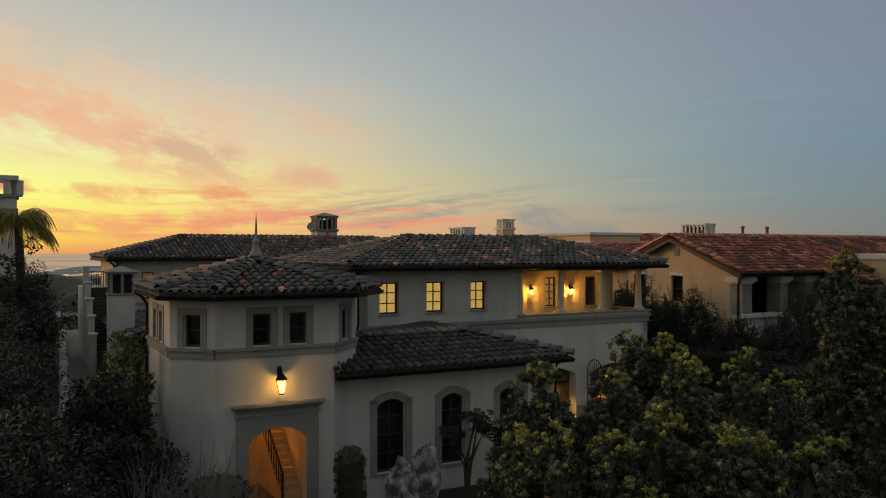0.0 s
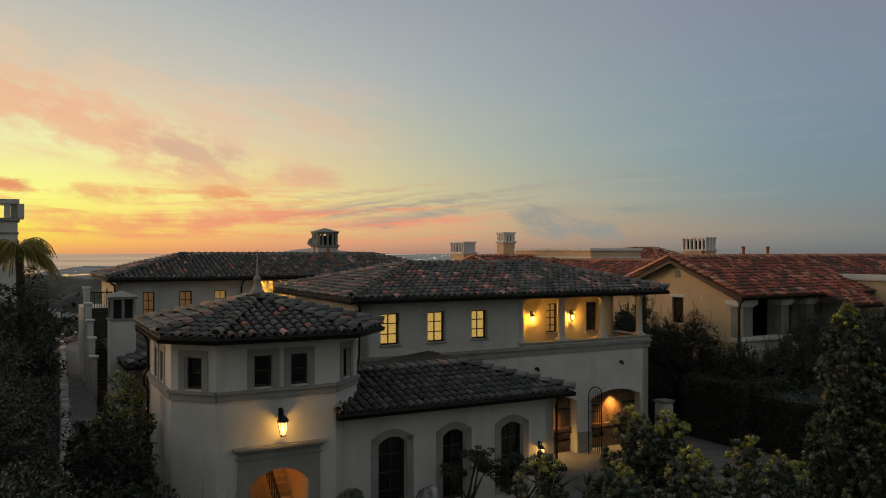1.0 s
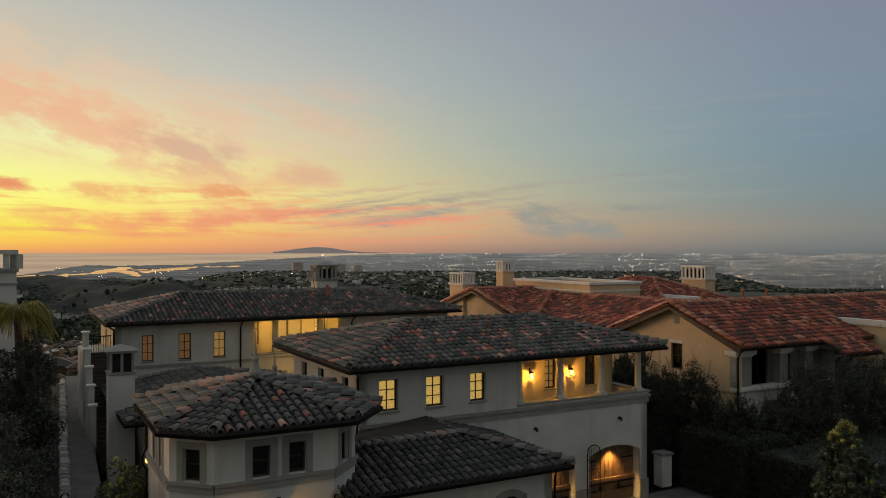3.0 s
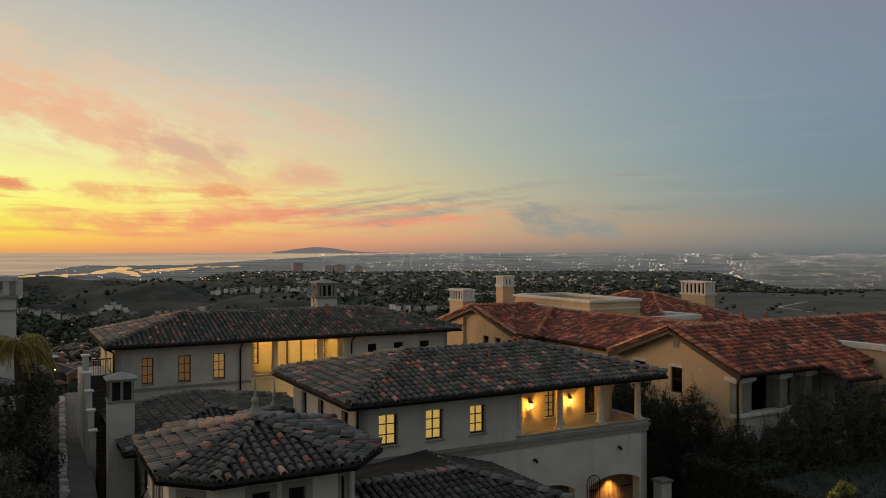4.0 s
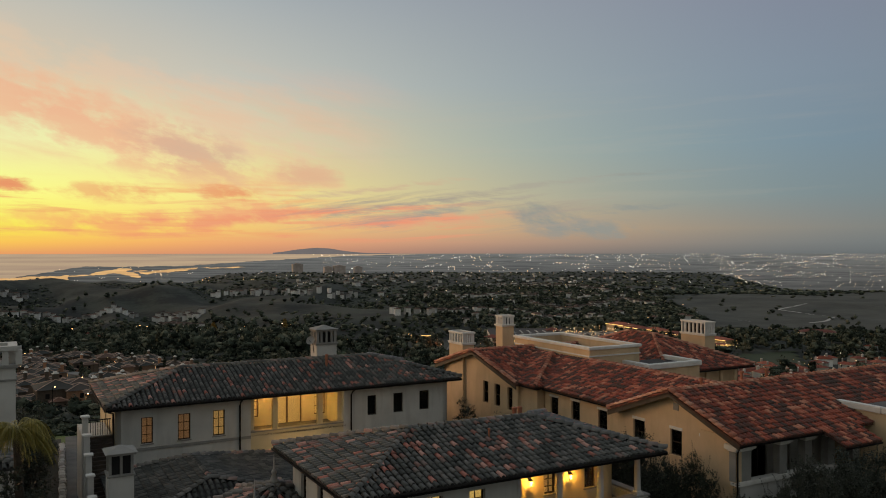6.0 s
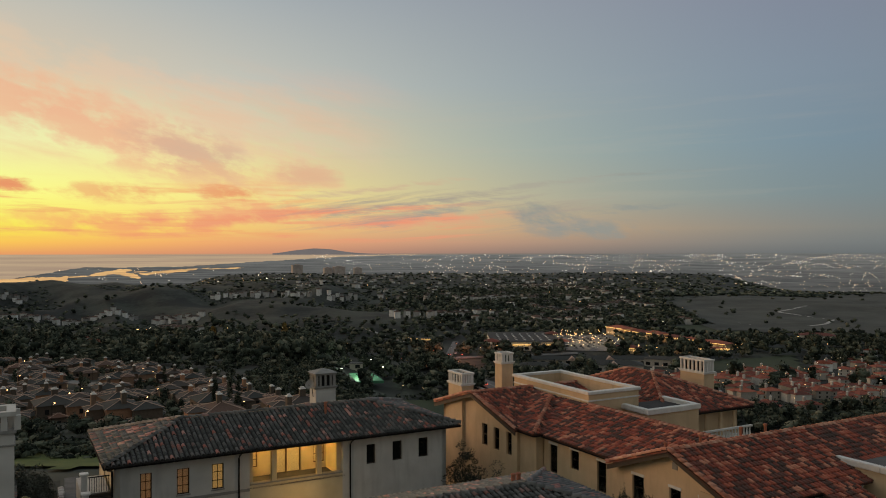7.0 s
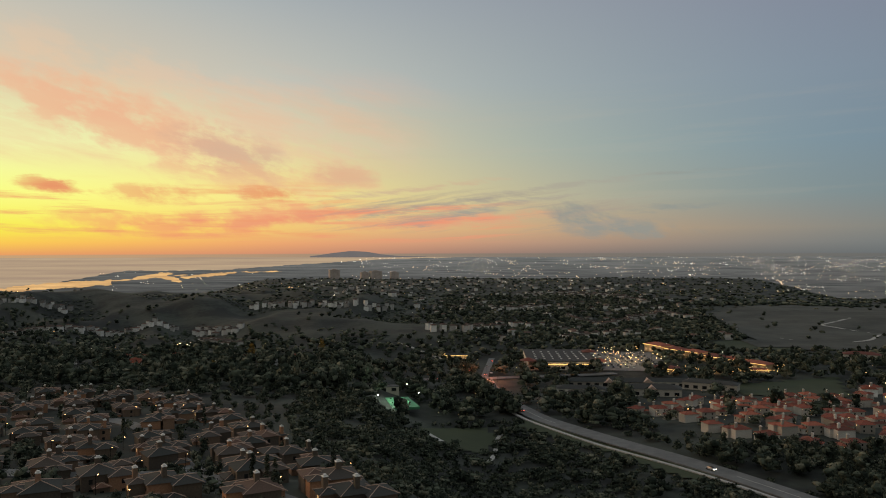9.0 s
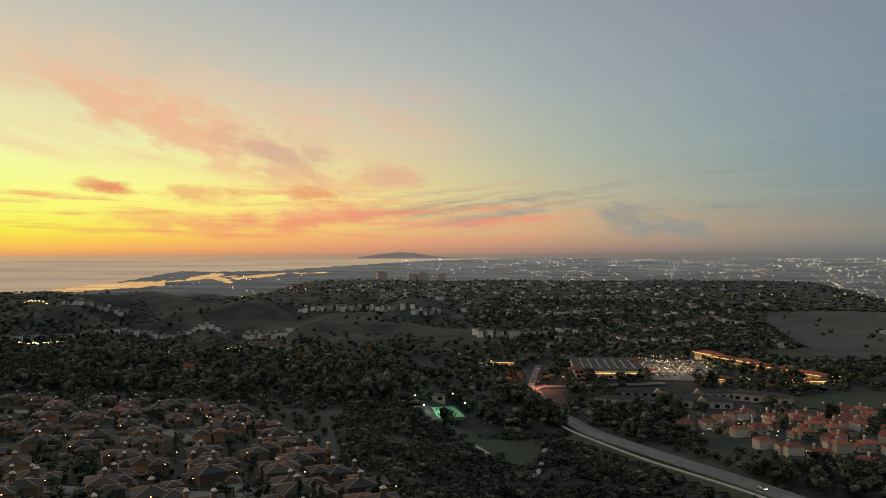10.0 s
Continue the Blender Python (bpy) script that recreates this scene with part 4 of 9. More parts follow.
# ---------------------------------------------------------------- the low front wing
def low_wing():
    house = thing("house", "low pale stucco wing with arched windows and dark tiled roof", "house", FRAME)
    p, q = (-2.0, -4.45), (6.0, -4.45)
    holes = [(1.15, 2.15, 0.75, 3.10, 0.22), (3.48, 4.34, 0.75, 3.10, 0.2), (5.76, 6.67, 0.75, 3.12, 0.2)]
    wall(house, p, q, -0.6, 4.05, 0.35, stucco, holes)
    for h in holes:
        window(house, p, q, *h[:4], 0.16, None, (2, 4), surround=0.24, rise=h[4], sill=True)
    wall(house, (6.0, -4.45), (6.0, 0.70), -0.6, 4.05, 0.35, stucco)
    ze, zr = 4.10, 5.05
    a, b, c, d = (-2.45, -5.05, ze), (6.45, -5.05, ze), (6.45, 0.70, ze), (-1.0, 0.70, ze)
    l, r, k = (-1.2, -1.9, zr - 0.05), (3.5, -1.9, zr), (3.6, 0.70, zr)
    tiled_roof(house, [(a, b, r, l), (b, c, k, r), (d, a, l)], [(a, l), (b, r), (l, r), (r, k)], 2, 5)
    bm = bmesh.new()
    vs = [bm.verts.new(v) for v in (l, r, k, (-1.2, 0.70, 4.45))]
    bm.faces.new(vs)
    part("roof_valley", bm, roof_bed, house)
    soffit(house, [(-2.45, -5.05), (6.45, -5.05), (6.45, 0.6), (-1.25, 0.6)], ze)
    eaves(house, [(-2.45, -5.05), (6.45, -5.05), (6.45, 0.6)], ze - 0.02, closed=False)
    sconce("wall_lantern", FRAME @ pose(5.35, -4.45, 2.0), "small black wall lantern glowing beside the arched windows", 9, 0.8)
    downpipe(house, [(6.1, -4.95, 4.0), (6.08, -4.6, 3.8), (6.08, -4.52, 3.5), (6.08, -4.52, 0)])
    return house


# ---------------------------------------------------------------- the garage house with its upper loggia
def garage_house():
    house = thing("house", "two-storey pale stucco house with lit loggia over plank garage doors", "house", FRAME)
    U0, U1, V0, V1 = 0.70, 15.30, 0.75, 8.75
    # ground floor
    holes = [(7.6, 10.4, -0.6, 2.72, 0.35), (11.22, 14.17, -0.6, 2.72, 0.35)]
    wall(house, (U0, V0), (U1, V0), -0.6, 4.95, 0.55, stucco, holes)
    wall(house, (U1, V0), (U1, V1), -0.6, 4.95, 0.35, stucco)
    wall(house, (U1, V1), (U0, V1), -0.6, 7.1, 0.35, stucco)
    side = [(1.2, 1.9, 5.2, 6.6, 0), (3.4, 4.1, 5.2, 6.6, 0), (6.2, 6.9, 5.2, 6.6, 0)]
    wall(house, (U0, V1), (U0, V0), -0.6, 7.1, 0.35, stucco, side)
    for k, h in enumerate(side):
        window(house, (U0, V1), (U0, V0), *h[:4], 0.14, lit_blind if k == 2 else None, (2, 3), sill=True)
    # upper front with three lit windows
    p, q = (U0, V0), (8.0, V0)
    up = [(0.85, 1.68, 5.36, 6.60, 0), (2.91, 3.73, 5.37, 6.60, 0), (4.96, 5.73, 5.40, 6.59, 0)]
    wall(house, p, q, 4.95, 7.1, 0.35, stucco, up)
    for h in up:
        window(house, p, q, *h[:4], 0.20, lit_blind, (2, 3), sill=True)
    # loggia
    wall(house, (8.0, 2.4), (14.6, 2.4), 4.55, 7.1, 0.3, cream_stucco, [(2.62, 3.24, 5.28, 6.62, 0), (4.95, 5.58, 5.25, 6.62, 0)], label="cream stucco wall")
    window(house, (8.0, 2.4), (14.6, 2.4), 2.62, 3.24, 5.28, 6.62, 0.10, lit_blind_mid, (2, 4))
    window(house, (8.0, 2.4), (14.6, 2.4), 4.95, 5.58, 5.25, 6.62, 0.10, None, (2, 4))
    wall(house, (8.3, 1.1), (8.3, 2.4), 4.55, 7.1, 0.3, cream_stucco)
    wall(house, (14.6, 2.4), (14.6, 8.4), 4.55, 7.1, 0.3, cream_stucco)
    part("planter_box", boxes((14.62, 15.0, 3.2, 4.4, 4.56, 5.3), bevel=0.02), cream_stucco, house)
    part("loggia_floor", boxes((8.0, 15.25, 0.8, 8.7, 4.45, 4.56)), paving, house)
    part("parapet", boxes((8.0, 15.36, 0.70, 1.02, 4.55, 5.02), (15.04, 15.36, 1.02, 8.7, 4.55, 5.02)), stucco, house)
    part("parapet_coping", boxes((8.0, 15.44, 0.62, 1.08, 5.02, 5.10), (14.98, 15.44, 1.08, 8.7, 5.02, 5.10), bevel=0.015), trim_stone, house)
    for u in (8.15, 10.35, 12.65, 14.86):
        column(house, u, 0.88, 5.10, 6.98, 0.155)
    for v in (3.6, 6.2, 8.4):
        column(house, 15.16, v + 0.6, 5.10, 6.98, 0.155)
    part("loggia_beam", boxes((8.0, 15.3, 0.72, 1.04, 6.98, 7.14), (15.0, 15.32, 1.04, 8.7, 6.98, 7.14)), dark_wood, house)
    part("loggia_ceiling", boxes((8.0, 15.2, 0.9, 8.7, 7.05, 7.1)), cream_stucco, house)
    strip(house, (U0, V0), (U1 + 0.06, V0), 4.55, 4.80, 0.06, trim_stone, "string_course")
    strip(house, (U0, V0), (U1 + 0.12, V0), 4.80, 4.93, 0.13, trim_stone, "string_course")
    strip(house, (U1, V0), (U1, V1), 4.55, 4.80, 0.06, trim_stone, "string_course")
    strip(house, (U1, V0 - 0.13), (U1, V1), 4.80, 4.93, 0.13, trim_stone, "string_course")
    # roof
    rim = [(-0.02, -0.10), (15.75, -0.10), (15.75, 9.5), (-0.02, 9.5)]
    faces, caps = hip_faces(-0.02, 15.75, -0.10, 9.5, 7.24, (4.95, 4.9), (11.2, 4.6), 8.60)
    tiled_roof(house, faces, caps, False, 7)
    soffit(house, rim, 7.24)
    eaves(house, rim, 7.22)
    downpipe(house, [(0.3, 0.1, 7.05), (0.55, 0.45, 6.9), (0.62, 0.66, 6.6), (0.62, 0.66, 5.1), (0.55, 0.58, 4.85), (0.55, 0.58, 4.5), (0.62, 0.66, 4.3), (0.62, 0.66, 2.5)])
    for u, v, z, r in ((8.13, 3.2, 8.05, 0.05), (11.3, 5.9, 8.25, 0.11), (11.62, 5.9, 8.25, 0.11)):
        bm = bmesh.new()
        lathe(bm, [(r, z - 0.2), (r, z + 0.30), (r * 1.25, z + 0.31), (r * 1.25, z + 0.38), (r * 0.6, z + 0.42)], u, v, 12)
        part("vent_pipe", bm, terracotta, house, "terracotta vent pipe")
    # garage doors
    for s0, s1 in ((8.3, 11.1), (11.92, 14.87)):
        door = new("garage_door")
        door.parent = house
        wid = (s1 - s0) / 12
        for k in range(12):
            part("plank", boxes((s0 + wid * k + 0.006, s0 + wid * (k + 1) - 0.006, 1.22, 1.28, -0.5, 2.75), bevel=0.006), door_wood, door)
        part("door_band", boxes((s0, s1, 1.17, 1.22, 0.38, 0.50), bevel=0.01), door_wood, door)
        part("door_rail", boxes((s0, s1, 1.11, 1.22, 0.98, 1.14), bevel=0.015), door_wood, door)
        part("lock_bar", boxes((s0, s1, 1.09, 1.11, 0.88, 0.95)), iron, door)
        for a in ((s0 + s1) / 2 - 0.55, (s0 + s1) / 2 + 0.55):
            bm = bmesh.new()
            lathe(bm, [(0.0, 0.52), (0.07, 0.56), (0.09, 0.68), (0.04, 0.86), (0.02, 0.92)], a, 1.13, 8)
            part("door_handle", bm, iron, door)
        for a in (s0 + 0.05, s1 - 0.75):
            for z in (0.58, 1.98):
                part("strap_hinge", boxes((a, a + 0.7, 1.165, 1.185, z - 0.035, z + 0.035)), iron, door)
        bm = bmesh.new()
        for k in range(8):
            lathe(bm, [(0.03, 0.0), (0.02, 0.02)], 0, 0, 8)
            for v in bm.verts[-16:]:
                x, y, z = v.co
                v.co = (s0 + (s1 - s0) * (k + 0.5) / 8 + x, 1.205 - z, 1.42 + y)
        part("door_stud", bm, iron, door)
        lamp("garage_downlight", at((s0 + s1) / 2, 0.98, 2.5), (1.0, 0.55, 0.14), 420, 0.04, "SPOT", at((s0 + s1) / 2, 0.95, 0.0), 105, 0.9)
    for u in (8.9, 13.6):
        lamp_root = thing("flood_lamp", "small dark bullet lamp on the stucco wall", "lamp", FRAME @ pose(u, 0.75, 3.95), group="bullet lamps")
        bm = bmesh.new()
        lathe(bm, [(0.07, 0), (0.07, 0.03), (0.02, 0.04), (0.02, 0.08)], 0, 0, 10)
        bm.transform(Matrix.Rotation(radians(90), 4, "X"))
        part("base_plate", bm, iron, lamp_root)
        bm = bmesh.new()
        tube(bm, [(0, -0.10, 0.05), (0, -0.15, 0.0), (0, -0.2, -0.09)], 0.05, 10, 0.06)
        part("lamp_head", bm, iron, lamp_root)
    part("plinth", boxes((11.1, 11.92, 0.70, 0.75, -0.4, 0.95), (14.87, 15.36, 0.70, 0.75, -0.4, 0.95), (15.30, 15.36, 0.75, 8.7, -0.4, 0.95)), trim_stone, house, "grey stone plinth")
    sconce("wall_lantern", FRAME @ pose(9.75, 2.4, 6.0), "small black wall lantern glowing on the loggia wall", 50, 0.75)
    sconce("wall_lantern", FRAME @ pose(12.0, 2.4, 6.0), "small black wall lantern glowing on the loggia wall", 50, 0.75)
    return house


# ---------------------------------------------------------------- the long rear house
def rear_house():
    house = thing("house", "long pale stucco house with lit loggia and dark hip roof", "house", FRAME)
    U0, U1, V0, V1 = -5.6, 16.65, 22.7, 31.0
    p, q = (U0, V0), (2.45, V0)
    w = [(1.48, 2.15, 5.0, 6.57, 0), (3.59, 4.33, 5.0, 6.58, 0), (5.69, 6.42, 5.02, 6.60, 0)]
    wall(house, p, q, -1.5, 7.2, 0.35, stucco, w)
    for k, h in enumerate(w):
        window(house, p, q, *h[:4], 0.10, lit_blind_dim if k < 2 else lit_blind_mid, (2, 3), sill=True)
    p, q = (8.72, V0), (U1, V0)
    w = [(1.75, 2.42, 5.25, 6.60, 0), (3.70, 4.44, 5.25, 6.60, 0), (5.72, 6.48, 5.25, 6.60, 0)]
    wall(house, p, q, -1.5, 7.2, 0.35, stucco, w)
    for h in w:
        window(house, p, q, *h[:4], 0.14, None, (1, 1), sill=False)
    wall(house, (2.45, V0), (8.72, V0), -1.5, 4.95, 0.35, cream_stucco, [(3.9, 5.0, 0.5, 3.0, 0)])
    wall(house, (2.3, V0 + 2.4), (8.9, V0 + 2.4), 4.7, 7.2, 0.3, cream_stucco, [(0.5, 1.3, 5.4, 6.95, 0), (2.3, 4.3, 4.75, 6.95, 0), (5.2, 6.0, 5.2, 6.95, 0)])
    for h in [(0.5, 1.3, 5.4, 6.95), (2.3, 3.3, 4.75, 6.95), (3.3, 4.3, 4.75, 6.95), (5.2, 6.0, 5.2, 6.95)]:
        window(house, (2.3, V0 + 2.4), (8.9, V0 + 2.4), *h, 0.10, lit_blind_mid, (2, 3) if h[2] > 5 else (1, 1), sill=False, frame_mat=door_wood)
    wall(house, (2.45, V0 + 2.4), (2.45, V0 + 0.35), 4.7, 7.2, 0.3, cream_stucco)
    wall(house, (8.72, V0 + 0.35), (8.72, V0 + 2.4), 4.7, 7.2, 0.3, cream_stucco)
    part("loggia_floor", boxes((2.3, 8.9, V0, V0 + 2.5, 4.7, 4.8)), paving, house)
    part("loggia_ceiling", boxes((2.3, 8.9, V0, V0 + 2.5, 7.12, 7.18)), cream_stucco, house)
    part("parapet_coping", boxes((2.45, 8.72, V0 - 0.06, V0 + 0.4, 4.95, 5.04), bevel=0.015), trim_stone, house)
    for u in (4.05, 7.1):
        part("pier", boxes((u - 0.16, u + 0.16, V0 + 0.02, V0 + 0.34, 5.04, 7.12)), cream_stucco, house)
    strip(house, (U0, V0), (2.45, V0), 4.60, 4.78, 0.05, trim_stone, "string_course")
    wall(house, (U0, V1), (U0, V0), -1.5, 7.2, 0.35, cream_stucco, [(3.0, 3.8, 5.0, 6.6, 0)])
    window(house, (U0, V1), (U0, V0), 3.0, 3.8, 5.0, 6.6, 0.1, None, (2, 3))
    wall(house, (U1, V0), (U1, V1), -1.5, 7.2, 0.35, stucco)
    wall(house, (U1, V1), (U0, V1), -1.5, 7.2, 0.35, stucco)
    rim = [(-6.15, 21.95), (17.4, 21.95), (17.4, 31.7), (-6.15, 31.7)]
    faces, caps = hip_faces(-6.15, 17.4, 21.95, 31.7, 7.40, (-0.9, 26.9), (12.2, 26.9), 8.95)
    tiled_roof(house, faces, caps, False, 11)
    soffit(house, rim, 7.40)
    eaves(house, rim, 7.38)
    for u in (1.75, 9.25):
        downpipe(house, [(u, 22.05, 7.2), (u, 22.4, 7.0), (u, 22.62, 6.8), (u, 22.62, 2.0)], 0.055)
    downpipe(house, [(-6.0, 22.0, 7.2), (-5.7, 22.5, 7.0), (-5.68, 22.65, 6.7), (-5.68, 22.65, 3)], 0.055)
    bm = bmesh.new()
    lathe(bm, [(0.1, 8.3), (0.1, 9.1), (0.13, 9.12), (0.13, 9.2), (0.05, 9.24)], 8.6, 25.6, 12)
    part("vent_pipe", bm, terracotta, house, "terracotta vent pipe")
    lamp("loggia_light", at(4.0, V0 + 1.2, 6.7), (1.0, 0.60, 0.16), 50, 0.12)
    lamp("loggia_light", at(7.2, V0 + 1.2, 6.7), (1.0, 0.60, 0.16), 50, 0.12)
    lamp("court_light", at(5.5, 20.6, 3.6), (1.0, 0.60, 0.20), 70, 0.15)
    return house


def chimney_open(parent, u0, u1, v0, v1, z0, z1, zt, mat, cap_mat, roofed=False, slots=5):
    """A stucco chimney with a slotted lantern top."""
    stack = new("chimney")
    stack.parent = parent
    part("shaft", boxes((u0, u1, v0, v1, z0, z1)), mat, stack)
    g = 0.08
    part("chimney_cap", boxes((u0 - g, u1 + g, v0 - g, v1 + g, z1, z1 + 0.10), (u0 - g * 1.6, u1 + g * 1.6, v0 - g * 1.6, v1 + g * 1.6, z1 + 0.10, z1 + 0.18), bevel=0.015), cap_mat, stack)
    a, b = z1 + 0.18, zt
    posts = []
    for k in range(slots + 1):
        s = k / slots
        w = 0.07 if 0 < k < slots else 0.10
        uc, vc = u0 + (u1 - u0) * s, v0 + (v1 - v0) * s
        uc, vc = min(max(uc, u0 + w), u1 - w), min(max(vc, v0 + w), v1 - w)
        posts += [(uc - w, uc + w, v0, v0 + 0.12, a, b), (uc - w, uc + w, v1 - 0.12, v1, a, b)]
        if 0 < k < slots:
            posts += [(u0, u0 + 0.12, vc - w, vc + w, a, b), (u1 - 0.12, u1, vc - w, vc + w, a, b)]
    part("chimney_slat", boxes(*posts), cap_mat, stack)
    # near-black block paints the darkness inside the slots
    part("flue", boxes((u0 + 0.25, u1 - 0.25, v0 + 0.25, v1 - 0.25, a, b - 0.15)), shade_black, stack)
    part("chimney_rim", boxes((u0 - 0.06, u1 + 0.06, v0 - 0.06, v0 + 0.14, b, b + 0.14), (u0 - 0.06, u1 + 0.06, v1 - 0.14, v1 + 0.06, b, b + 0.14), (u0 - 0.06, u0 + 0.14, v0 + 0.14, v1 - 0.14, b, b + 0.14), (u1 - 0.14, u1 + 0.06, v0 + 0.14, v1 - 0.14, b, b + 0.14)), cap_mat, stack)
    if roofed:
        bm = bmesh.new()
        e = 0.16
        base = [bm.verts.new(c) for c in ((u0 - e, v0 - e, b + 0.14), (u1 + e, v0 - e, b + 0.14), (u1 + e, v1 + e, b + 0.14), (u0 - e, v1 + e, b + 0.14))]
        tip = bm.verts.new(((u0 + u1) / 2, (v0 + v1) / 2, b + 0.44))
        bm.faces.new(base[::-1])
        for i in range(4):
            bm.faces.new((base[i], base[(i + 1) % 4], tip))
        part("chimney_roof", bm, trim_stone, stack)
    return stack


tower_house = entrance_tower()
wing_house = low_wing()
garages = garage_house()
rear = rear_house()
chimney_open(rear, 9.5, 11.1, 30.2, 31.6, 6.5, 9.3, 10.35, stucco, trim_stone, True, 4)


# ---------------------------------------------------------------- the middle house with its small turret
def middle_house():
    house = thing("house", "low stucco house with dark tiled hip roof and small turret", "house", FRAME)
    U0, U1, V0, V1 = -4.9, 3.6, 11.2, 20.4
    pts = [(U0, V0), (U1, V0), (U1, V1), (U0, V1)]
    for p, q in zip(pts, pts[1:] + pts[:1]):
        holes = [(4.0, 5.2, 0.9, 2.6, 0)] if p == (U0, V1) else []
        wall(house, p, q, -1.2, 3.75, 0.3, stucco, holes)
        for h in holes:
            window(house, p, q, *h[:4], 0.1, lit_blind_dim, (2, 3))
    rim = [(U0 - 1.6, V0 - 0.6), (U1 + 0.5, V0 - 0.6), (U1 + 0.5, V1 + 0.5), (U0 - 1.6, V1 + 0.5)]
    # a ridge that runs away from the street
    a, b, c, d = [(*r, 3.85) for r in rim]
    l, r = (-2.1, 13.4, 5.2), (-2.1, 18.2, 5.2)
    tiled_roof(house, [(a, b, l), (b, c, r, l), (c, d, r), (d, a, l, r)], [(a, l), (b, l), (c, r), (d, r), (l, r)], 2, 21)
    soffit(house, rim, 3.85)
    eaves(house, rim, 3.83)
    sconce("wall_lantern", FRAME @ pose(U0, 14.4, 1.2, 0, 0, -90), "small black wall lantern glowing beside the garden path", 8, 0.7)
    # turret
    n, R = 8, 2.1
    c0 = (-0.15, 8.95)
    ring = [(c0[0] + R * math.cos(2 * math.pi * (i + 0.5) / n), c0[1] + R * math.sin(2 * math.pi * (i + 0.5) / n)) for i in range(n)]
    bm = bmesh.new()
    prism(bm, ring, -0.6, 4.8)
    part("turret_wall", bm, stucco, house)
    rim = [(c0[0] + (R + 0.6) * math.cos(2 * math.pi * (i + 0.5) / n), c0[1] + (R + 0.6) * math.sin(2 * math.pi * (i + 0.5) / n)) for i in range(n)]
    octagon_roof(house, rim, c0, 4.85, 5.72, 0)
    eaves(house, rim, 4.83)
    finial(house, *c0, 5.70, 1.3)
    return house


def louvred_chimney():
    """The free chimney beside the outer stair, with a glazed lantern under a little hip roof."""
    root = thing("chimney", "square stucco chimney with dark louvred top and hip cap", "chimney", FRAME)
    u0, u1, v0, v1 = -6.9, -5.75, 13.3, 14.5
    part("shaft", boxes((u0, u1, v0, v1, -1.0, 5.70)), stucco, root)
    part("base_moulding", boxes((u0 - 0.06, u1 + 0.06, v0 - 0.06, v1 + 0.06, 5.70, 5.80), bevel=0.01), trim_stone, root)
    # near-black block gives the depth behind the posts its shade
    part("louvre_core", boxes((u0 + 0.14, u1 - 0.14, v0 + 0.14, v1 - 0.14, 5.80, 6.72)), shade_black, root)
    for u in (u0 + 0.02, (u0 + u1) / 2 - 0.06, u1 - 0.14):
        for v in (v0 + 0.02, v1 - 0.14):
            part("louvre_post", boxes((u, u + 0.12, v, v + 0.12, 5.80, 6.72)), trim_stone, root)
    part("eave_moulding", boxes((u0 - 0.10, u1 + 0.10, v0 - 0.10, v1 + 0.10, 6.72, 6.84), bevel=0.015), trim_stone, root)
    bm = bmesh.new()
    base = [bm.verts.new(c) for c in ((u0 - 0.16, v0 - 0.16, 6.84), (u1 + 0.16, v0 - 0.16, 6.84), (u1 + 0.16, v1 + 0.16, 6.84), (u0 - 0.16, v1 + 0.16, 6.84))]
    tip = bm.verts.new(((u0 + u1) / 2, (v0 + v1) / 2, 7.12))
    bm.faces.new(base[::-1])
    for i in range(4):
        bm.faces.new((base[i], base[(i + 1) % 4], tip))
    part("cap", bm, trim_stone, root)


def outer_stair():
    """A straight outer stair up to the terrace, between stepped pillars."""
    root = thing("outside_stair", "dark straight outer stair between stepped stucco pillars", "staircase", FRAME)
    n = 23
    for k in range(n):
        v = 17.3 + 0.25 * k
        part("step", boxes((-6.98, -5.72, v, v + 0.28, 0.0, 1.55 + 0.18 * (k + 1))), dark_wood, root, "dark stair tread")
    for k, top in enumerate((3.36, 4.25, 5.13, 6.0, 6.85)):
        v = 18.6 + 1.1 * k
        part("pillar", boxes((-7.32, -7.0, v - 0.18, v + 0.18, -1.2, top)), stucco, root)
        part("pillar_cap", boxes((-7.40, -6.92, v - 0.26, v + 0.26, top, top + 0.10), bevel=0.02), white_trim, root)
        if k < 4:
            part("parapet", boxes((-7.26, -7.06, v + 0.18, v + 0.92, -1.2, top - 0.12)), stucco, root)
    part("landing", boxes((-7.3, -5.75, 23.1, 27.0, -1.2, 5.7)), stucco, root)
    bm = bmesh.new()
    for k in range(9):
        tube(bm, [(-6.85 + 0.13 * k, 23.2, 5.7), (-6.85 + 0.13 * k, 23.2, 6.6)], 0.018, 6)
    tube(bm, [(-6.95, 23.2, 6.6), (-5.75, 23.2, 6.6)], 0.035, 8)
    part("railing", bm, iron, root)


# ---------------------------------------------------------------- the tan neighbours with red roofs
def gable_end(house, u, v0, v1, zb, ze, vr, zr, mat, holes=()):
    """A gabled end wall that faces -u: a rectangle below, a triangle above."""
    wall(house, (u, v1), (u, v0), zb, ze, 0.3, mat, holes)
    bm = bmesh.new()
    vs = [bm.verts.new(c) for c in ((u, v1, ze), (u, v0, ze), (u, vr, zr), (u + 0.3, v1, ze), (u + 0.3, v0, ze), (u + 0.3, vr, zr))]
    for f in ((0, 1, 2), (5, 4, 3), (0, 3, 4, 1), (1, 4, 5, 2), (2, 5, 3, 0)):
        bm.faces.new([vs[i] for i in f])
    part("gable", bm, mat, house)


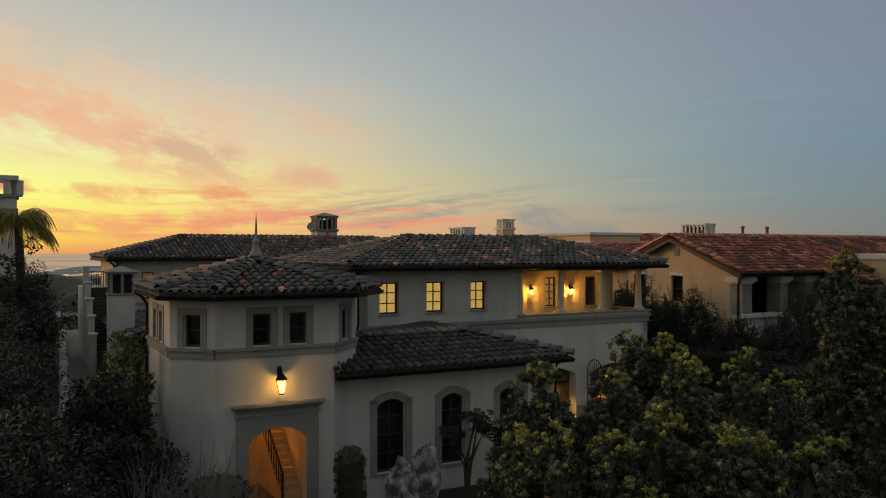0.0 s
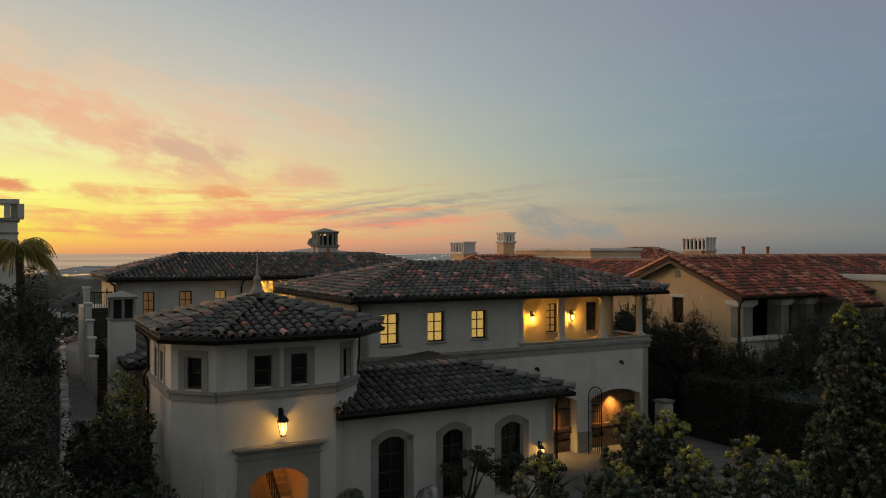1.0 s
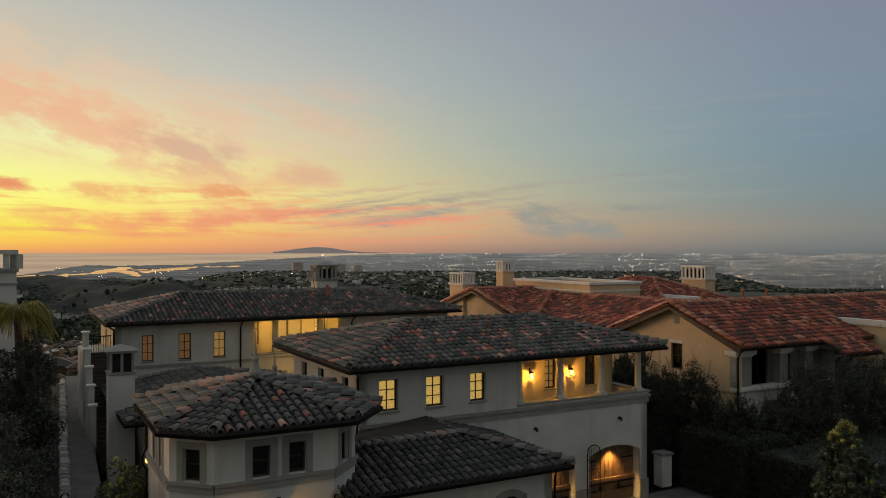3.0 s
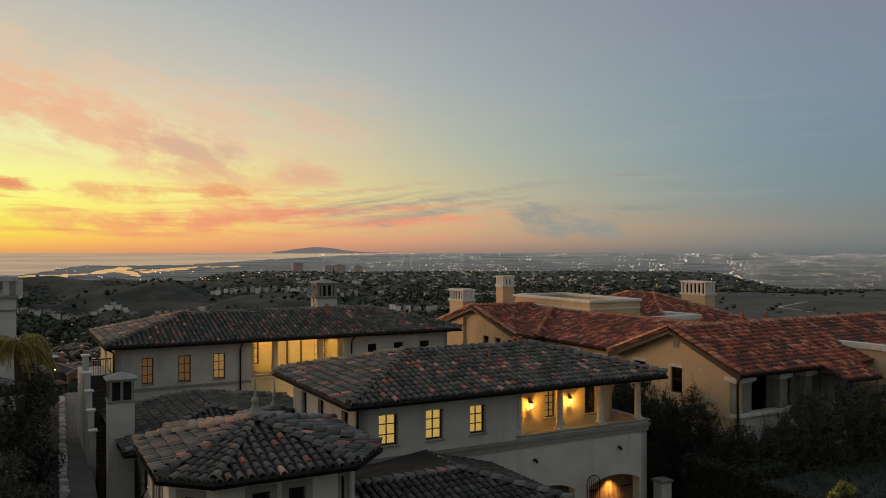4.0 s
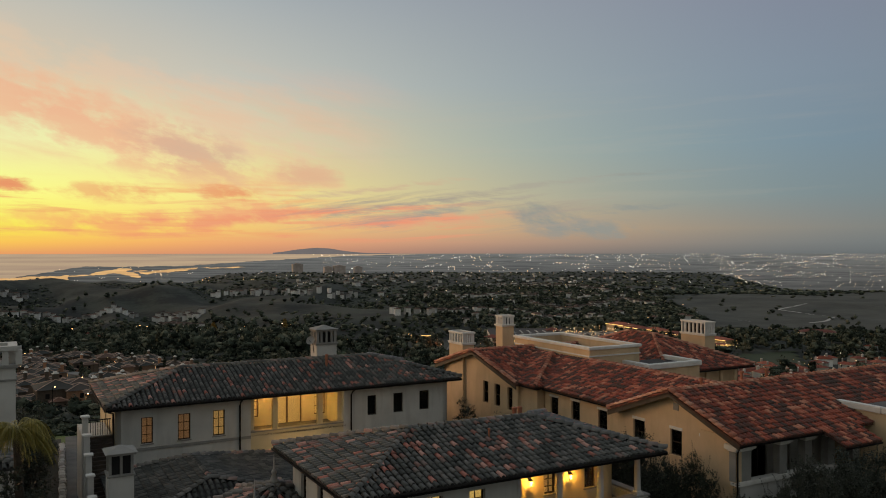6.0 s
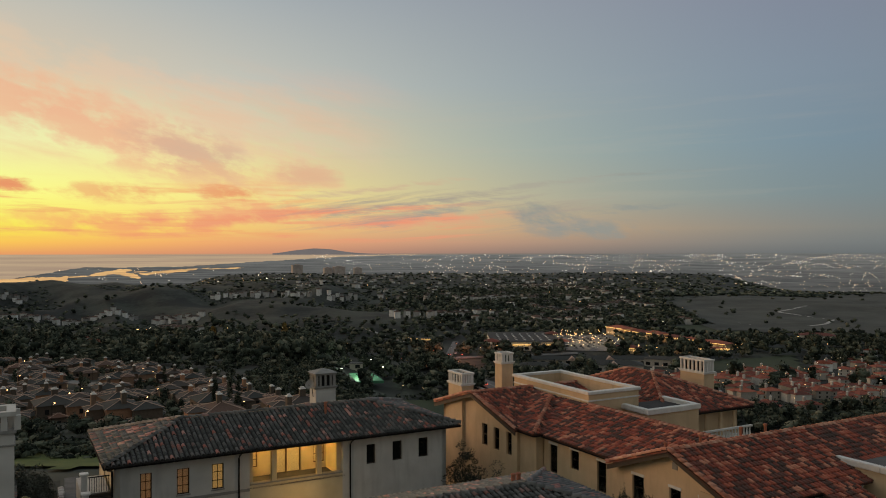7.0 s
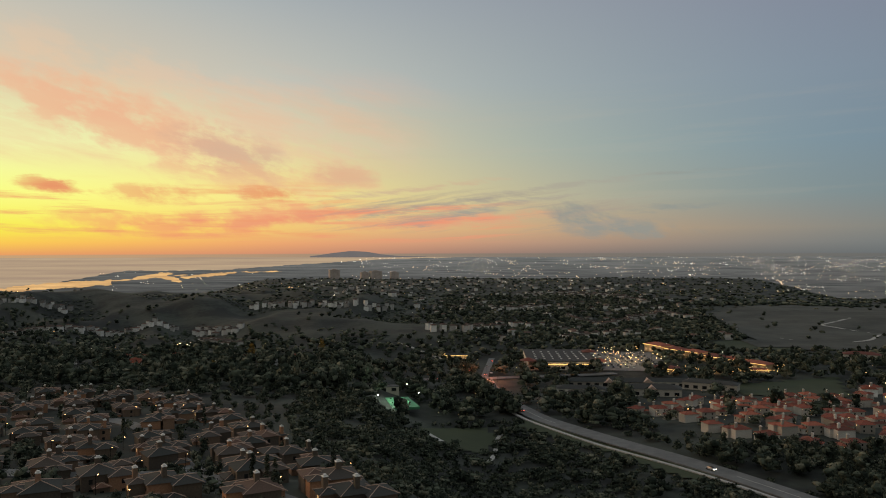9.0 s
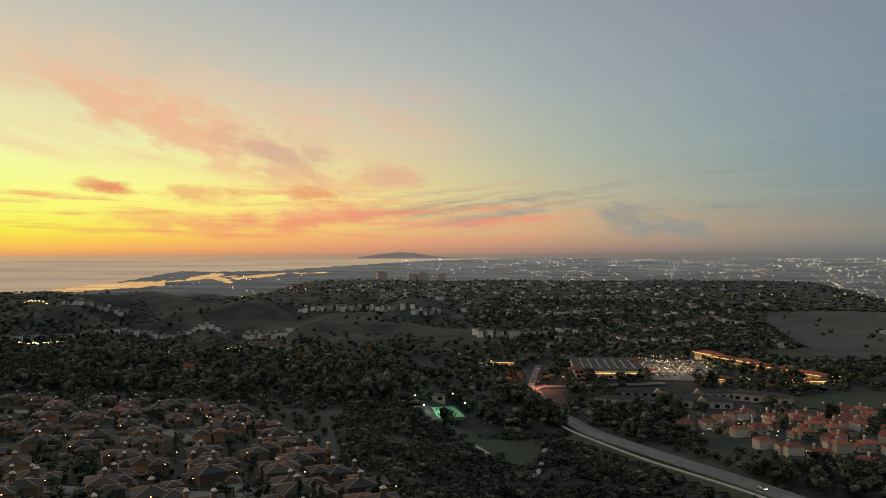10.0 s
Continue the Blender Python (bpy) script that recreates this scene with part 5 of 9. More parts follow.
def rake(house, pts, mat):
    """A dark barge board under the verge."""
    for a, b in zip(pts, pts[1:]):
        bm = bmesh.new()
        vs = []
        for x in (0.0, 0.07):
            for p, h in ((a, -0.10), (b, -0.10), (b, -0.34), (a, -0.34)):
                vs.append(bm.verts.new((p[0] + x, p[1], p[2] + h)))
        for f in ((0, 1, 2, 3), (7, 6, 5, 4), (0, 4, 5, 1), (2, 6, 7, 3), (1, 5, 6, 2), (0, 3, 7, 4)):
            bm.faces.new([vs[i] for i in f])
        part("barge_board", bm, mat, house)


def red_roof_house():
    house = thing("house", "tan stucco gabled house with white trim and red clay roof", "house", FRAME)
    # front range, ridge along u
    v1 = 10.35
    holes = [(v1 - 8.95, v1 - 7.98, 5.0, 6.46, 0), (v1 - 5.90, v1 - 5.02, 5.0, 6.46, 0), (v1 - 3.66, v1 - 2.74, 5.0, 6.46, 0)]
    gable_end(house, 21.85, 1.15, v1, -0.5, 6.85, 5.45, 8.45, tan_stucco, holes)
    for h in holes:
        window(house, (21.85, v1), (21.85, 1.15), *h[:4], 0.12, None, (1, 2), sill=False)
        part("lintel", boxes((21.80, 21.85, v1 - h[1] - 0.06, v1 - h[0] + 0.06, 6.46, 6.62), bevel=0.01), white_trim, house)
    part("gable_vent", boxes((21.82, 21.85, 5.25, 5.65, 7.55, 7.95)), trim_stone, house)
    wall(house, (42.0, v1), (31.4, v1), -0.5, 6.85, 0.3, tan_stucco)
    # greyer stucco and added big dark windows paint the recess in shade
    wall(house, (22.15, 3.6), (42, 3.6), -0.5, 6.85, 0.3, stucco, [(1.3, 2.7, 3.4, 6.4, 0), (3.6, 4.9, 3.4, 6.4, 0), (5.6, 6.8, 3.4, 6.4, 0), (7.5, 8.9, 3.4, 6.4, 0)])
    for s0, s1 in ((1.3, 2.7), (3.6, 4.9), (5.6, 6.8), (7.5, 8.9)):
        window(house, (22.15, 3.6), (42, 3.6), s0, s1, 3.4, 6.4, 0.12, None, (2, 1), sill=False)
    part("porch_ceiling", boxes((21.9, 31.9, 1.3, 3.6, 6.70, 6.76)), dark_wood, house)
    wall(house, (21.86, 1.16), (21.86, 3.6), 4.3, 6.85, 0.1, tan_stucco)
    # porch with pilasters
    # greyer stucco again: this front's shaded side is put into the colour
    wall(house, (21.85, 1.15), (31.8, 1.15), -0.5, 4.35, 0.3, stucco)
    part("porch_coping", boxes((21.75, 29.6, 1.02, 1.55, 4.35, 4.58), bevel=0.03), white_trim, house)
    for u, w in ((22.3, 0.55), (25.35, 0.30), (27.4, 0.30), (29.3, 0.30), (31.5, 0.3)):
        # darker stone on the piers stands in for the porch's shade
        part("porch_pier", boxes((u - w, u + w, 1.16, 1.60, 4.58, 6.15)), trim_stone, house)
        part("pier_capital", boxes((u - w - 0.1, u + w + 0.1, 1.05, 1.70, 6.15, 6.24), (u - w - 0.2, u + w + 0.2, 0.95, 1.80, 6.24, 6.50), bevel=0.03), white_trim, house)
    part("porch_beam", boxes((21.9, 31.9, 1.2, 1.6, 6.50, 6.78)), dark_wood, house)
    F = [((21.25, 0.45, 6.75), (42.5, 0.45, 6.75), (42.5, 5.45, 8.70), (21.25, 5.45, 8.70)),
         ((42.5, 10.6, 6.75), (21.25, 10.6, 6.75), (21.25, 5.45, 8.70), (42.5, 5.45, 8.70)),
         ((27.6, -0.95, 6.20), (30.6, -0.95, 6.20), (30.6, 0.42, 6.745), (27.6, 0.42, 6.745))]
    tiled_roof(house, F, [((21.25, 5.45, 8.72), (42.5, 5.45, 8.72)), ((21.32, 0.45, 6.77), (21.32, 5.45, 8.72)), ((21.32, 10.6, 6.77), (21.32, 5.45, 8.72))], True, 31)
    rake(house, [(21.25, 0.5, 6.75), (21.25, 5.45, 8.70), (21.25, 10.6, 6.75)], dark_wood)
    eaves(house, [(21.25, 0.45), (27.6, 0.45)], 6.73, closed=False)
    eaves(house, [(27.6, -0.95), (30.6, -0.95)], 6.18, closed=False)
    # flat roofed bay with a white cornice
    part("bay_wall", boxes((32.0, 45.0, -0.4, 4.4, -0.5, 7.35)), tan_stucco, house)
    part("bay_cornice", boxes((31.85, 45.2, -0.55, -0.1, 7.35, 7.70), (31.85, 32.3, -0.1, 4.5, 7.35, 7.70), bevel=0.04), white_trim, house)
    part("bay_roof", boxes((32.3, 45.0, -0.1, 4.4, 7.36, 7.42)), paving, house)
    for u, v, z in ((24.6, 6.2, 8.5), (27.4, 5.7, 8.75), (29.4, 5.6, 8.75), (23.6, 8.0, 7.8)):
        bm = bmesh.new()
        lathe(bm, [(0.09, z - 0.3), (0.09, z + 0.45), (0.12, z + 0.46), (0.12, z + 0.55), (0.04, z + 0.58)], u, v, 12)
        part("vent_pipe", bm, terracotta, house, "terracotta vent pipe")
    downpipe(house, [(21.45, 0.5, 6.55), (21.7, 0.9, 6.4), (21.78, 1.08, 6.1), (21.78, 1.08, 0.5)], 0.05)
    return house


def far_red_house():
    house = thing("house", "tan stucco villa with red clay roofs and walled roof terrace", "house", FRAME)
    # cross wing, ridge along v
    holes = [(0.7, 1.6, 4.2, 6.2, 0), (3.1, 4.0, 5.0, 6.3, 0), (5.9, 6.8, 4.2, 6.2, 0)]
    wall(house, (22.65, 19.1), (22.65, 10.4), -1.0, 6.85, 0.3, tan_stucco, holes)
    for h in holes:
        window(house, (22.65, 19.1), (22.65, 10.4), *h[:4], 0.12, None, (1, 2), sill=False)
        part("lintel", boxes((22.59, 22.65, 19.1 - h[1] - 0.05, 19.1 - h[0] + 0.05, h[3], h[3] + 0.15)), white_trim, house)
    wall(house, (31.2, 10.4), (31.2, 21.2), -1.0, 6.85, 0.3, tan_stucco)
    # gabled wing, ridge along u
    v1 = 32.4
    g = [(v1 - 26.1, v1 - 25.3, 4.6, 6.3, 0), (v1 - 24.4, v1 - 23.6, 4.6, 6.3, 0), (v1 - 22.6, v1 - 21.9, 4.6, 6.3, 0)]
    gable_end(house, 21.75, 21.2, v1, -1.0, 6.90, 26.9, 8.42, tan_stucco, g)
    for h in g:
        window(house, (21.75, v1), (21.75, 21.2), *h[:4], 0.12, None, (1, 2), sill=False, frame_mat=door_wood)
    wall(house, (34.0, v1), (21.75, v1), -1.0, 6.9, 0.3, tan_stucco)
    zr, ze = 8.38, 6.78
    F = [((22.2, 18.7, ze), (22.2, 10.7, ze), (27.0, 10.7, zr), (27.0, 19.45, zr), (27.0, 23.2, zr)),
         ((31.8, 10.7, ze), (31.8, 20.6, ze), (27.0, 20.6, zr), (27.0, 10.7, zr)),
         ((22.2, 10.7, ze), (22.2, 10.3, ze), (27.0, 5.6, zr), (27.0, 10.7, zr)),
         ((21.5, 20.7, 6.85), (21.5, 18.7, 6.85), (26.5, 23.4, 8.42), (26.5, 25.9, 8.42)),
         ((21.5, 18.7, 6.85), (22.6, 18.7, 6.85), (26.95, 23.2, 8.37), (26.5, 23.4, 8.42)),
         ((21.15, 20.6, 6.78), (34.0, 20.6, 6.78), (34.0, 26.9, 8.60), (21.15, 26.9, 8.60)),
         ((34.0, 33.0, 6.78), (21.15, 33.0, 6.78), (21.15, 26.9, 8.60), (34.0, 26.9, 8.60))]
    tiled_roof(house, F, [((27.0, 5.6, zr), (27.0, 19.4, zr)), ((21.15, 26.9, 8.62), (34.0, 26.9, 8.62)), ((21.22, 20.6, 6.80), (21.22, 26.9, 8.62)), ((21.22, 33.0, 6.80), (21.22, 26.9, 8.62)), ((21.5, 18.7, 6.87), (26.5, 23.4, 8.44))], True, 41)
    rake(house, [(21.15, 20.6, 6.78), (21.15, 26.9, 8.60), (21.15, 33.0, 6.78)], dark_wood)
    eaves(house, [(22.2, 18.7), (22.2, 10.7)], 6.76, closed=False)
    eaves(house, [(21.5, 20.6), (21.5, 18.7), (22.4, 18.7)], 6.83, closed=False)
    part("bay_wall", boxes((22.0, 22.6, 19.1, 21.2, -1.0, 6.85)), tan_stucco, house)
    # walled roof terrace
    u0, u1, w0, w1 = 27.1, 32.0, 19.6, 29.6
    part("terrace_wall", boxes((u0, u1, w0, w0 + 0.3, 6.5, 9.03), (u0, u1, w1 - 0.3, w1, 6.5, 9.03), (u0, u0 + 0.3, w0 + 0.3, w1 - 0.3, 6.5, 9.03), (u1 - 0.3, u1, w0 + 0.3, w1 - 0.3, 6.5, 9.03)), tan_stucco, house)
    e = 0.14
    part("terrace_cornice", boxes((u0 - e, u1 + e, w0 - e, w0 + 0.36, 9.03, 9.24), (u0 - e, u1 + e, w1 - 0.36, w1 + e, 9.03, 9.24), (u0 - e, u0 + 0.36, w0 + 0.36, w1 - 0.36, 9.03, 9.24), (u1 - 0.36, u1 + e, w0 + 0.36, w1 - 0.36, 9.03, 9.24), bevel=0.03), white_trim, house)
    part("terrace_band", boxes((u0 - 0.06, u1 + 0.06, w0 - 0.06, w0, 8.50, 8.60), (u0 - 0.06, u0, w0, w1, 8.50, 8.60)), white_trim, house)
    part("terrace_floor", boxes((u0 + 0.3, u1 - 0.3, w0 + 0.3, w1 - 0.3, 8.05, 8.15)), roof_bed, house)
    unit = new("roof_unit")
    unit.parent = house
    for k in range(3):
        part("unit_case", boxes((28.0 + 1.25 * k, 29.0 + 1.25 * k, 21.5, 23.0, 8.15, 8.55), bevel=0.04), gutter_metal, unit)
    # lower flat terrace with a cornice, and its porch
    part("low_terrace", boxes((30.4, 35.5, 16.8, 20.6, -1.0, 7.70)), tan_stucco, house)
    part("low_cornice", boxes((30.26, 35.64, 16.66, 17.15, 7.70, 8.08), (30.26, 30.75, 17.15, 20.6, 7.70, 8.08), (35.15, 35.64, 17.15, 20.6, 7.70, 8.08), bevel=0.04), white_trim, house)
    part("low_roof", boxes((30.75, 35.15, 17.15, 20.6, 7.71, 7.77)), roof_bed, house)
    balcony = new("balcony")
    balcony.parent = house
    part("balcony_slab", boxes((36.2, 41.5, 16.9, 19.5, 4.6, 4.85)), white_trim, balcony)
    part("balcony_rail", boxes((36.2, 41.6, 16.9, 17.1, 5.65, 5.8), bevel=0.02), white_trim, balcony)
    for k in range(16):
        bm = bmesh.new()
        lathe(bm, [(0.05, 4.85), (0.09, 5.1), (0.045, 5.4), (0.06, 5.65)], 36.4 + 0.33 * k, 17.0, 8)
        part("baluster", bm, white_trim, balcony)
    # far hip roofed block
    pts = [(34.4, 19.2), (42.4, 19.2), (42.4, 32.2), (34.4, 32.2)]
    for p, q in zip(pts, pts[1:] + pts[:1]):
        wall(house, p, q, -1.0, 6.95, 0.3, tan_stucco)
    a, b, c, d = (33.6, 18.2, 7.0), (43.2, 18.2, 7.0), (43.2, 33.0, 7.0), (33.6, 33.0, 7.0)
    l, r = (38.0, 24.5, 9.25), (38.0, 27.5, 9.25)
    tiled_roof(house, [(a, b, l), (b, c, r, l), (c, d, r), (d, a, l, r)], [(a, l), (b, l), (c, r), (d, r), (l, r)], True, 43, keep=90)
    eaves(house, [a[:2], b[:2], c[:2]], 6.98, closed=False)
    for u in (38.2, 39.8, 41.4):
        column(house, u, 18.6, 4.85, 6.95, 0.16, tan_stucco)
    chimney_open(house, 21.5, 22.6, 28.85, 31.1, -1.0, 8.75, 9.65, tan_stucco, white_trim, False, 5)
    chimney_open(house, 27.5, 28.7, 32.2, 33.3, 6.0, 9.7, 10.55, tan_stucco, white_trim, False, 4)
    chimney_open(house, 42.2, 43.4, 22.6, 25.4, 5.0, 9.0, 10.1, tan_stucco, white_trim, False, 6)
    return house


def left_house():
    house = thing("house", "grey stucco house with tall crenellated chimney tower", "house", FRAME)
    part("wall", boxes((-24.0, -11.3, 16.0, 27.0, -1.0, 6.2)), stucco, house)
    part("tower_wall", boxes((-13.2, -10.75, 18.6, 20.8, -1.0, 10.7)), stucco, house)
    part("tower_band", boxes((-13.3, -10.65, 18.5, 20.9, 10.55, 10.72), (-13.26, -10.69, 18.54, 20.86, 9.9, 10.0), bevel=0.02), trim_stone, house)
    merlons = []
    for k in range(5):
        u = -13.2 + 0.6125 * k - 0.0
        merlons += [(u - 0.0, u + 0.30, 18.6, 18.9, 10.72, 11.45), (u - 0.0, u + 0.30, 20.5, 20.8, 10.72, 11.45)]
    for v in (19.2, 19.8):
        merlons += [(-11.05, -10.75, v, v + 0.28, 10.72, 11.45), (-13.2, -12.9, v, v + 0.28, 10.72, 11.45)]
    for m4 in merlons:
        part("merlon", boxes(m4), stucco, house)
    part("tower_rim", boxes((-13.28, -10.67, 18.52, 18.95, 11.45, 11.68), (-13.28, -10.67, 20.45, 20.88, 11.45, 11.68), (-13.28, -12.85, 18.95, 20.45, 11.45, 11.68), (-11.1, -10.67, 18.95, 20.45, 11.45, 11.68)), stucco, house)
    rim = [(-24.6, 15.4), (-10.7, 15.4), (-10.7, 27.6), (-24.6, 27.6)]
    faces, caps = hip_faces(-24.6, -10.7, 15.4, 27.6, 6.2, (-19.0, 21.5), (-16.5, 21.5), 8.3)
    tiled_roof(house, faces, caps, False, 51, keep=60)
    for v in (17.0,):
        part("pilaster", boxes((-11.4, -11.1, v, v + 0.5, -1.0, 6.0)), trim_stone, house)
    return house


middle_house()
louvred_chimney()
outer_stair()
red_roof_house()
far_red_house()
left_house()


bed_earth = mottled("dark_planted_earth", (0.010, 0.011, 0.008), (0.024, 0.025, 0.018), 1.0)


# ---------------------------------------------------------------- paths, garden walls, small things round the houses
def slab(name, pts, z, thick, mat, label, category, m=FRAME):
    bm = bmesh.new()
    prism(bm, pts, z - thick, z)
    ob = part(name, bm, mat, None)
    ob.matrix_world = m
    return tagged(ob, label, category, kind="structure")


slab("garden_bed", [(-18, -14), (-9.3, -14), (-9.3, 6), (-7.3, 44), (-16, 44)], 1.25, 2.0, bed_earth, "dark planted earth bed beside the path", "bed")
slab("garden_path", [(-10.0, -12), (-8.6, -12), (-7.75, 6), (-6.0, 44), (-7.0, 44), (-9.0, 6)], 1.4, 2.2, paving, "narrow pale concrete path along the houses", "path")
slab("driveway", [(6.2, -16), (19.5, -16), (19.5, 1.2), (6.2, 1.2)], 0.03, 0.3, paving, "pale concrete driveway before the garages", "driveway")
slab("pavement", [(-7.0, -16), (6.2, -16), (6.2, -12.5), (-7.0, -12.5)], 0.04, 0.3, paving, "concrete footpath before the entrance", "pavement")

stones = thing("garden_wall", "low wall of pale rough stones along the path", "wall", FRAME)
rng = np.random.default_rng(3)
stone_mesh = bpy.data.meshes.new("stone")
bm = bmesh.new()
box(bm, -0.2, 0.2, -0.32, 0.32, -0.13, 0.13, bevel=0.05)
bmesh.ops.recalc_face_normals(bm, faces=bm.faces[:])
bm.to_mesh(stone_mesh)
bm.free()
stone_mesh.materials.append(stone_wall)
v = -10.0
while v < 40:
    for row in range(2):
        ob = new("stone", stone_mesh)
        ob.parent = stones
        ob.matrix_basis = Matrix.LocRotScale((-9.22 + 0.0527 * (v - 6) + rng.normal(0, 0.02), v + row * 0.3 + rng.normal(0, 0.02), 1.45 + 0.25 * row), Euler((rng.normal(0, 0.04), rng.normal(0, 0.05), rng.normal(0, 0.06))), (rng.uniform(0.85, 1.1), rng.uniform(0.8, 1.05), 1))
    v += 0.66


def iron_gate():
    gate = thing("metal_gate", "black iron garden gate with arched top across the path", "gate", FRAME @ pose(-9.5, -3.2, 1.4))
    bm = bmesh.new()
    tube(bm, [(0, 0, 0), (0, 0, 1.25)] , 0.03, 6)
    tube(bm, [(1.3, 0, 0), (1.3, 0, 1.25)], 0.03, 6)
    tube(bm, [(0.65 - 0.65 * math.cos(math.pi * i / 10), 0, 1.25 + 0.4 * math.sin(math.pi * i / 10)) for i in range(11)], 0.025, 6)
    tube(bm, [(0, 0, 0.2), (1.3, 0, 0.2)], 0.02, 6)
    part("gate_frame", bm, iron, gate)
    for k in range(1, 10):
        bm = bmesh.new()
        x = 1.3 * k / 10
        tube(bm, [(x, 0, 0.2), (x, 0, 1.25 + 0.4 * math.sin(math.acos((0.65 - x) / 0.65)))], 0.011, 5)
        part("bar", bm, iron, gate)


def iron_screen():
    screen = thing("iron_screen", "arched black wrought iron screen before the garage", "screen", FRAME @ pose(11.45, 0.35, 0))
    bm = bmesh.new()
    tube(bm, [(0, 0, 0), (0, 0, 2.65)], 0.025, 6)
    tube(bm, [(0.72, 0, 0), (0.72, 0, 2.65)], 0.025, 6)
    tube(bm, [(0.36 - 0.36 * math.cos(math.pi * i / 10), 0, 2.65 + 0.34 * math.sin(math.pi * i / 10)) for i in range(11)], 0.025, 6)
    for z in (0.4, 1.2, 1.9, 2.35):
        tube(bm, [(0, 0, z), (0.72, 0, z)], 0.018, 6)
    part("screen_frame", bm, iron, screen)
    for k in range(1, 6):
        bm = bmesh.new()
        x = 0.12 * k
        tube(bm, [(x, 0, 0.0), (x, 0, 2.65 + 0.25 * math.sin(math.pi * k / 6))], 0.012, 5)
        part("bar", bm, iron, screen)


def gate_post():
    post = thing("gate_post", "pale stone gate post beside the driveway", "post", FRAME @ pose(17.4, 1.9, 0))
    part("shaft", boxes((-0.32, 0.32, -0.32, 0.32, 0, 1.55), bevel=0.03), white_trim, post)
    part("cap", boxes((-0.4, 0.4, -0.4, 0.4, 1.55, 1.68), bevel=0.04), trim_stone, post)


def boulder(name, u, v, r, h, seed):
    bm = bmesh.new()
    bmesh.ops.create_icosphere(bm, subdivisions=4, radius=1.0)
    for vert in bm.verts:
        c = vert.co.copy()
        k = 1 + 0.20 * noise.noise(c * 1.7 + Vector((seed, 0, 0))) + 0.07 * noise.noise(c * 4.5 + Vector((0, seed, 0))) + 0.05 * noise.noise(c * 11)
        vert.co = Vector((c.x * r * k, c.y * r * k, max(-0.1, (c.z * 0.5 + 0.5)) * h * k))
    ob = part(name, bm, rock, None, "upright grey veined boulder in the front bed", smooth=False)
    ob.matrix_world = FRAME @ pose(u, v, -0.02, 0, 0, seed * 40)
    tagged(ob, category="boulder", group="standing boulders")


def satellite_dish():
    dish = thing("satellite_dish", "grey satellite dish on an arm at the chimney", "dish", FRAME @ pose(9.2, 30.4, 9.2, 0, 0, 40))
    bm = bmesh.new()
    lathe(bm, [(0.05, 0.0), (0.18, 0.03), (0.30, 0.09), (0.36, 0.15), (0.34, 0.15), (0.28, 0.10), (0.16, 0.05), (0.03, 0.03)], 0, 0, 18)
    bm.transform(Matrix.Translation((-0.1, 0, 0.45)) @ Matrix.Rotation(radians(-60), 4, "Y"))
    part("reflector", bm, trim_stone, dish)
    bm = bmesh.new()
    tube(bm, [(0.3, 0, -0.5), (0.15, 0, 0.1), (-0.05, 0, 0.42)], 0.03, 6)
    tube(bm, [(-0.05, 0, 0.3), (-0.45, 0, 0.55)], 0.015, 6)
    part("arm", bm, iron, dish)


iron_gate()
iron_screen()
gate_post()
boulder("boulder", -1.15, -7.0, 0.46, 1.75, 1)
boulder("boulder", -0.35, -6.8, 0.44, 2.15, 2)
satellite_dish()


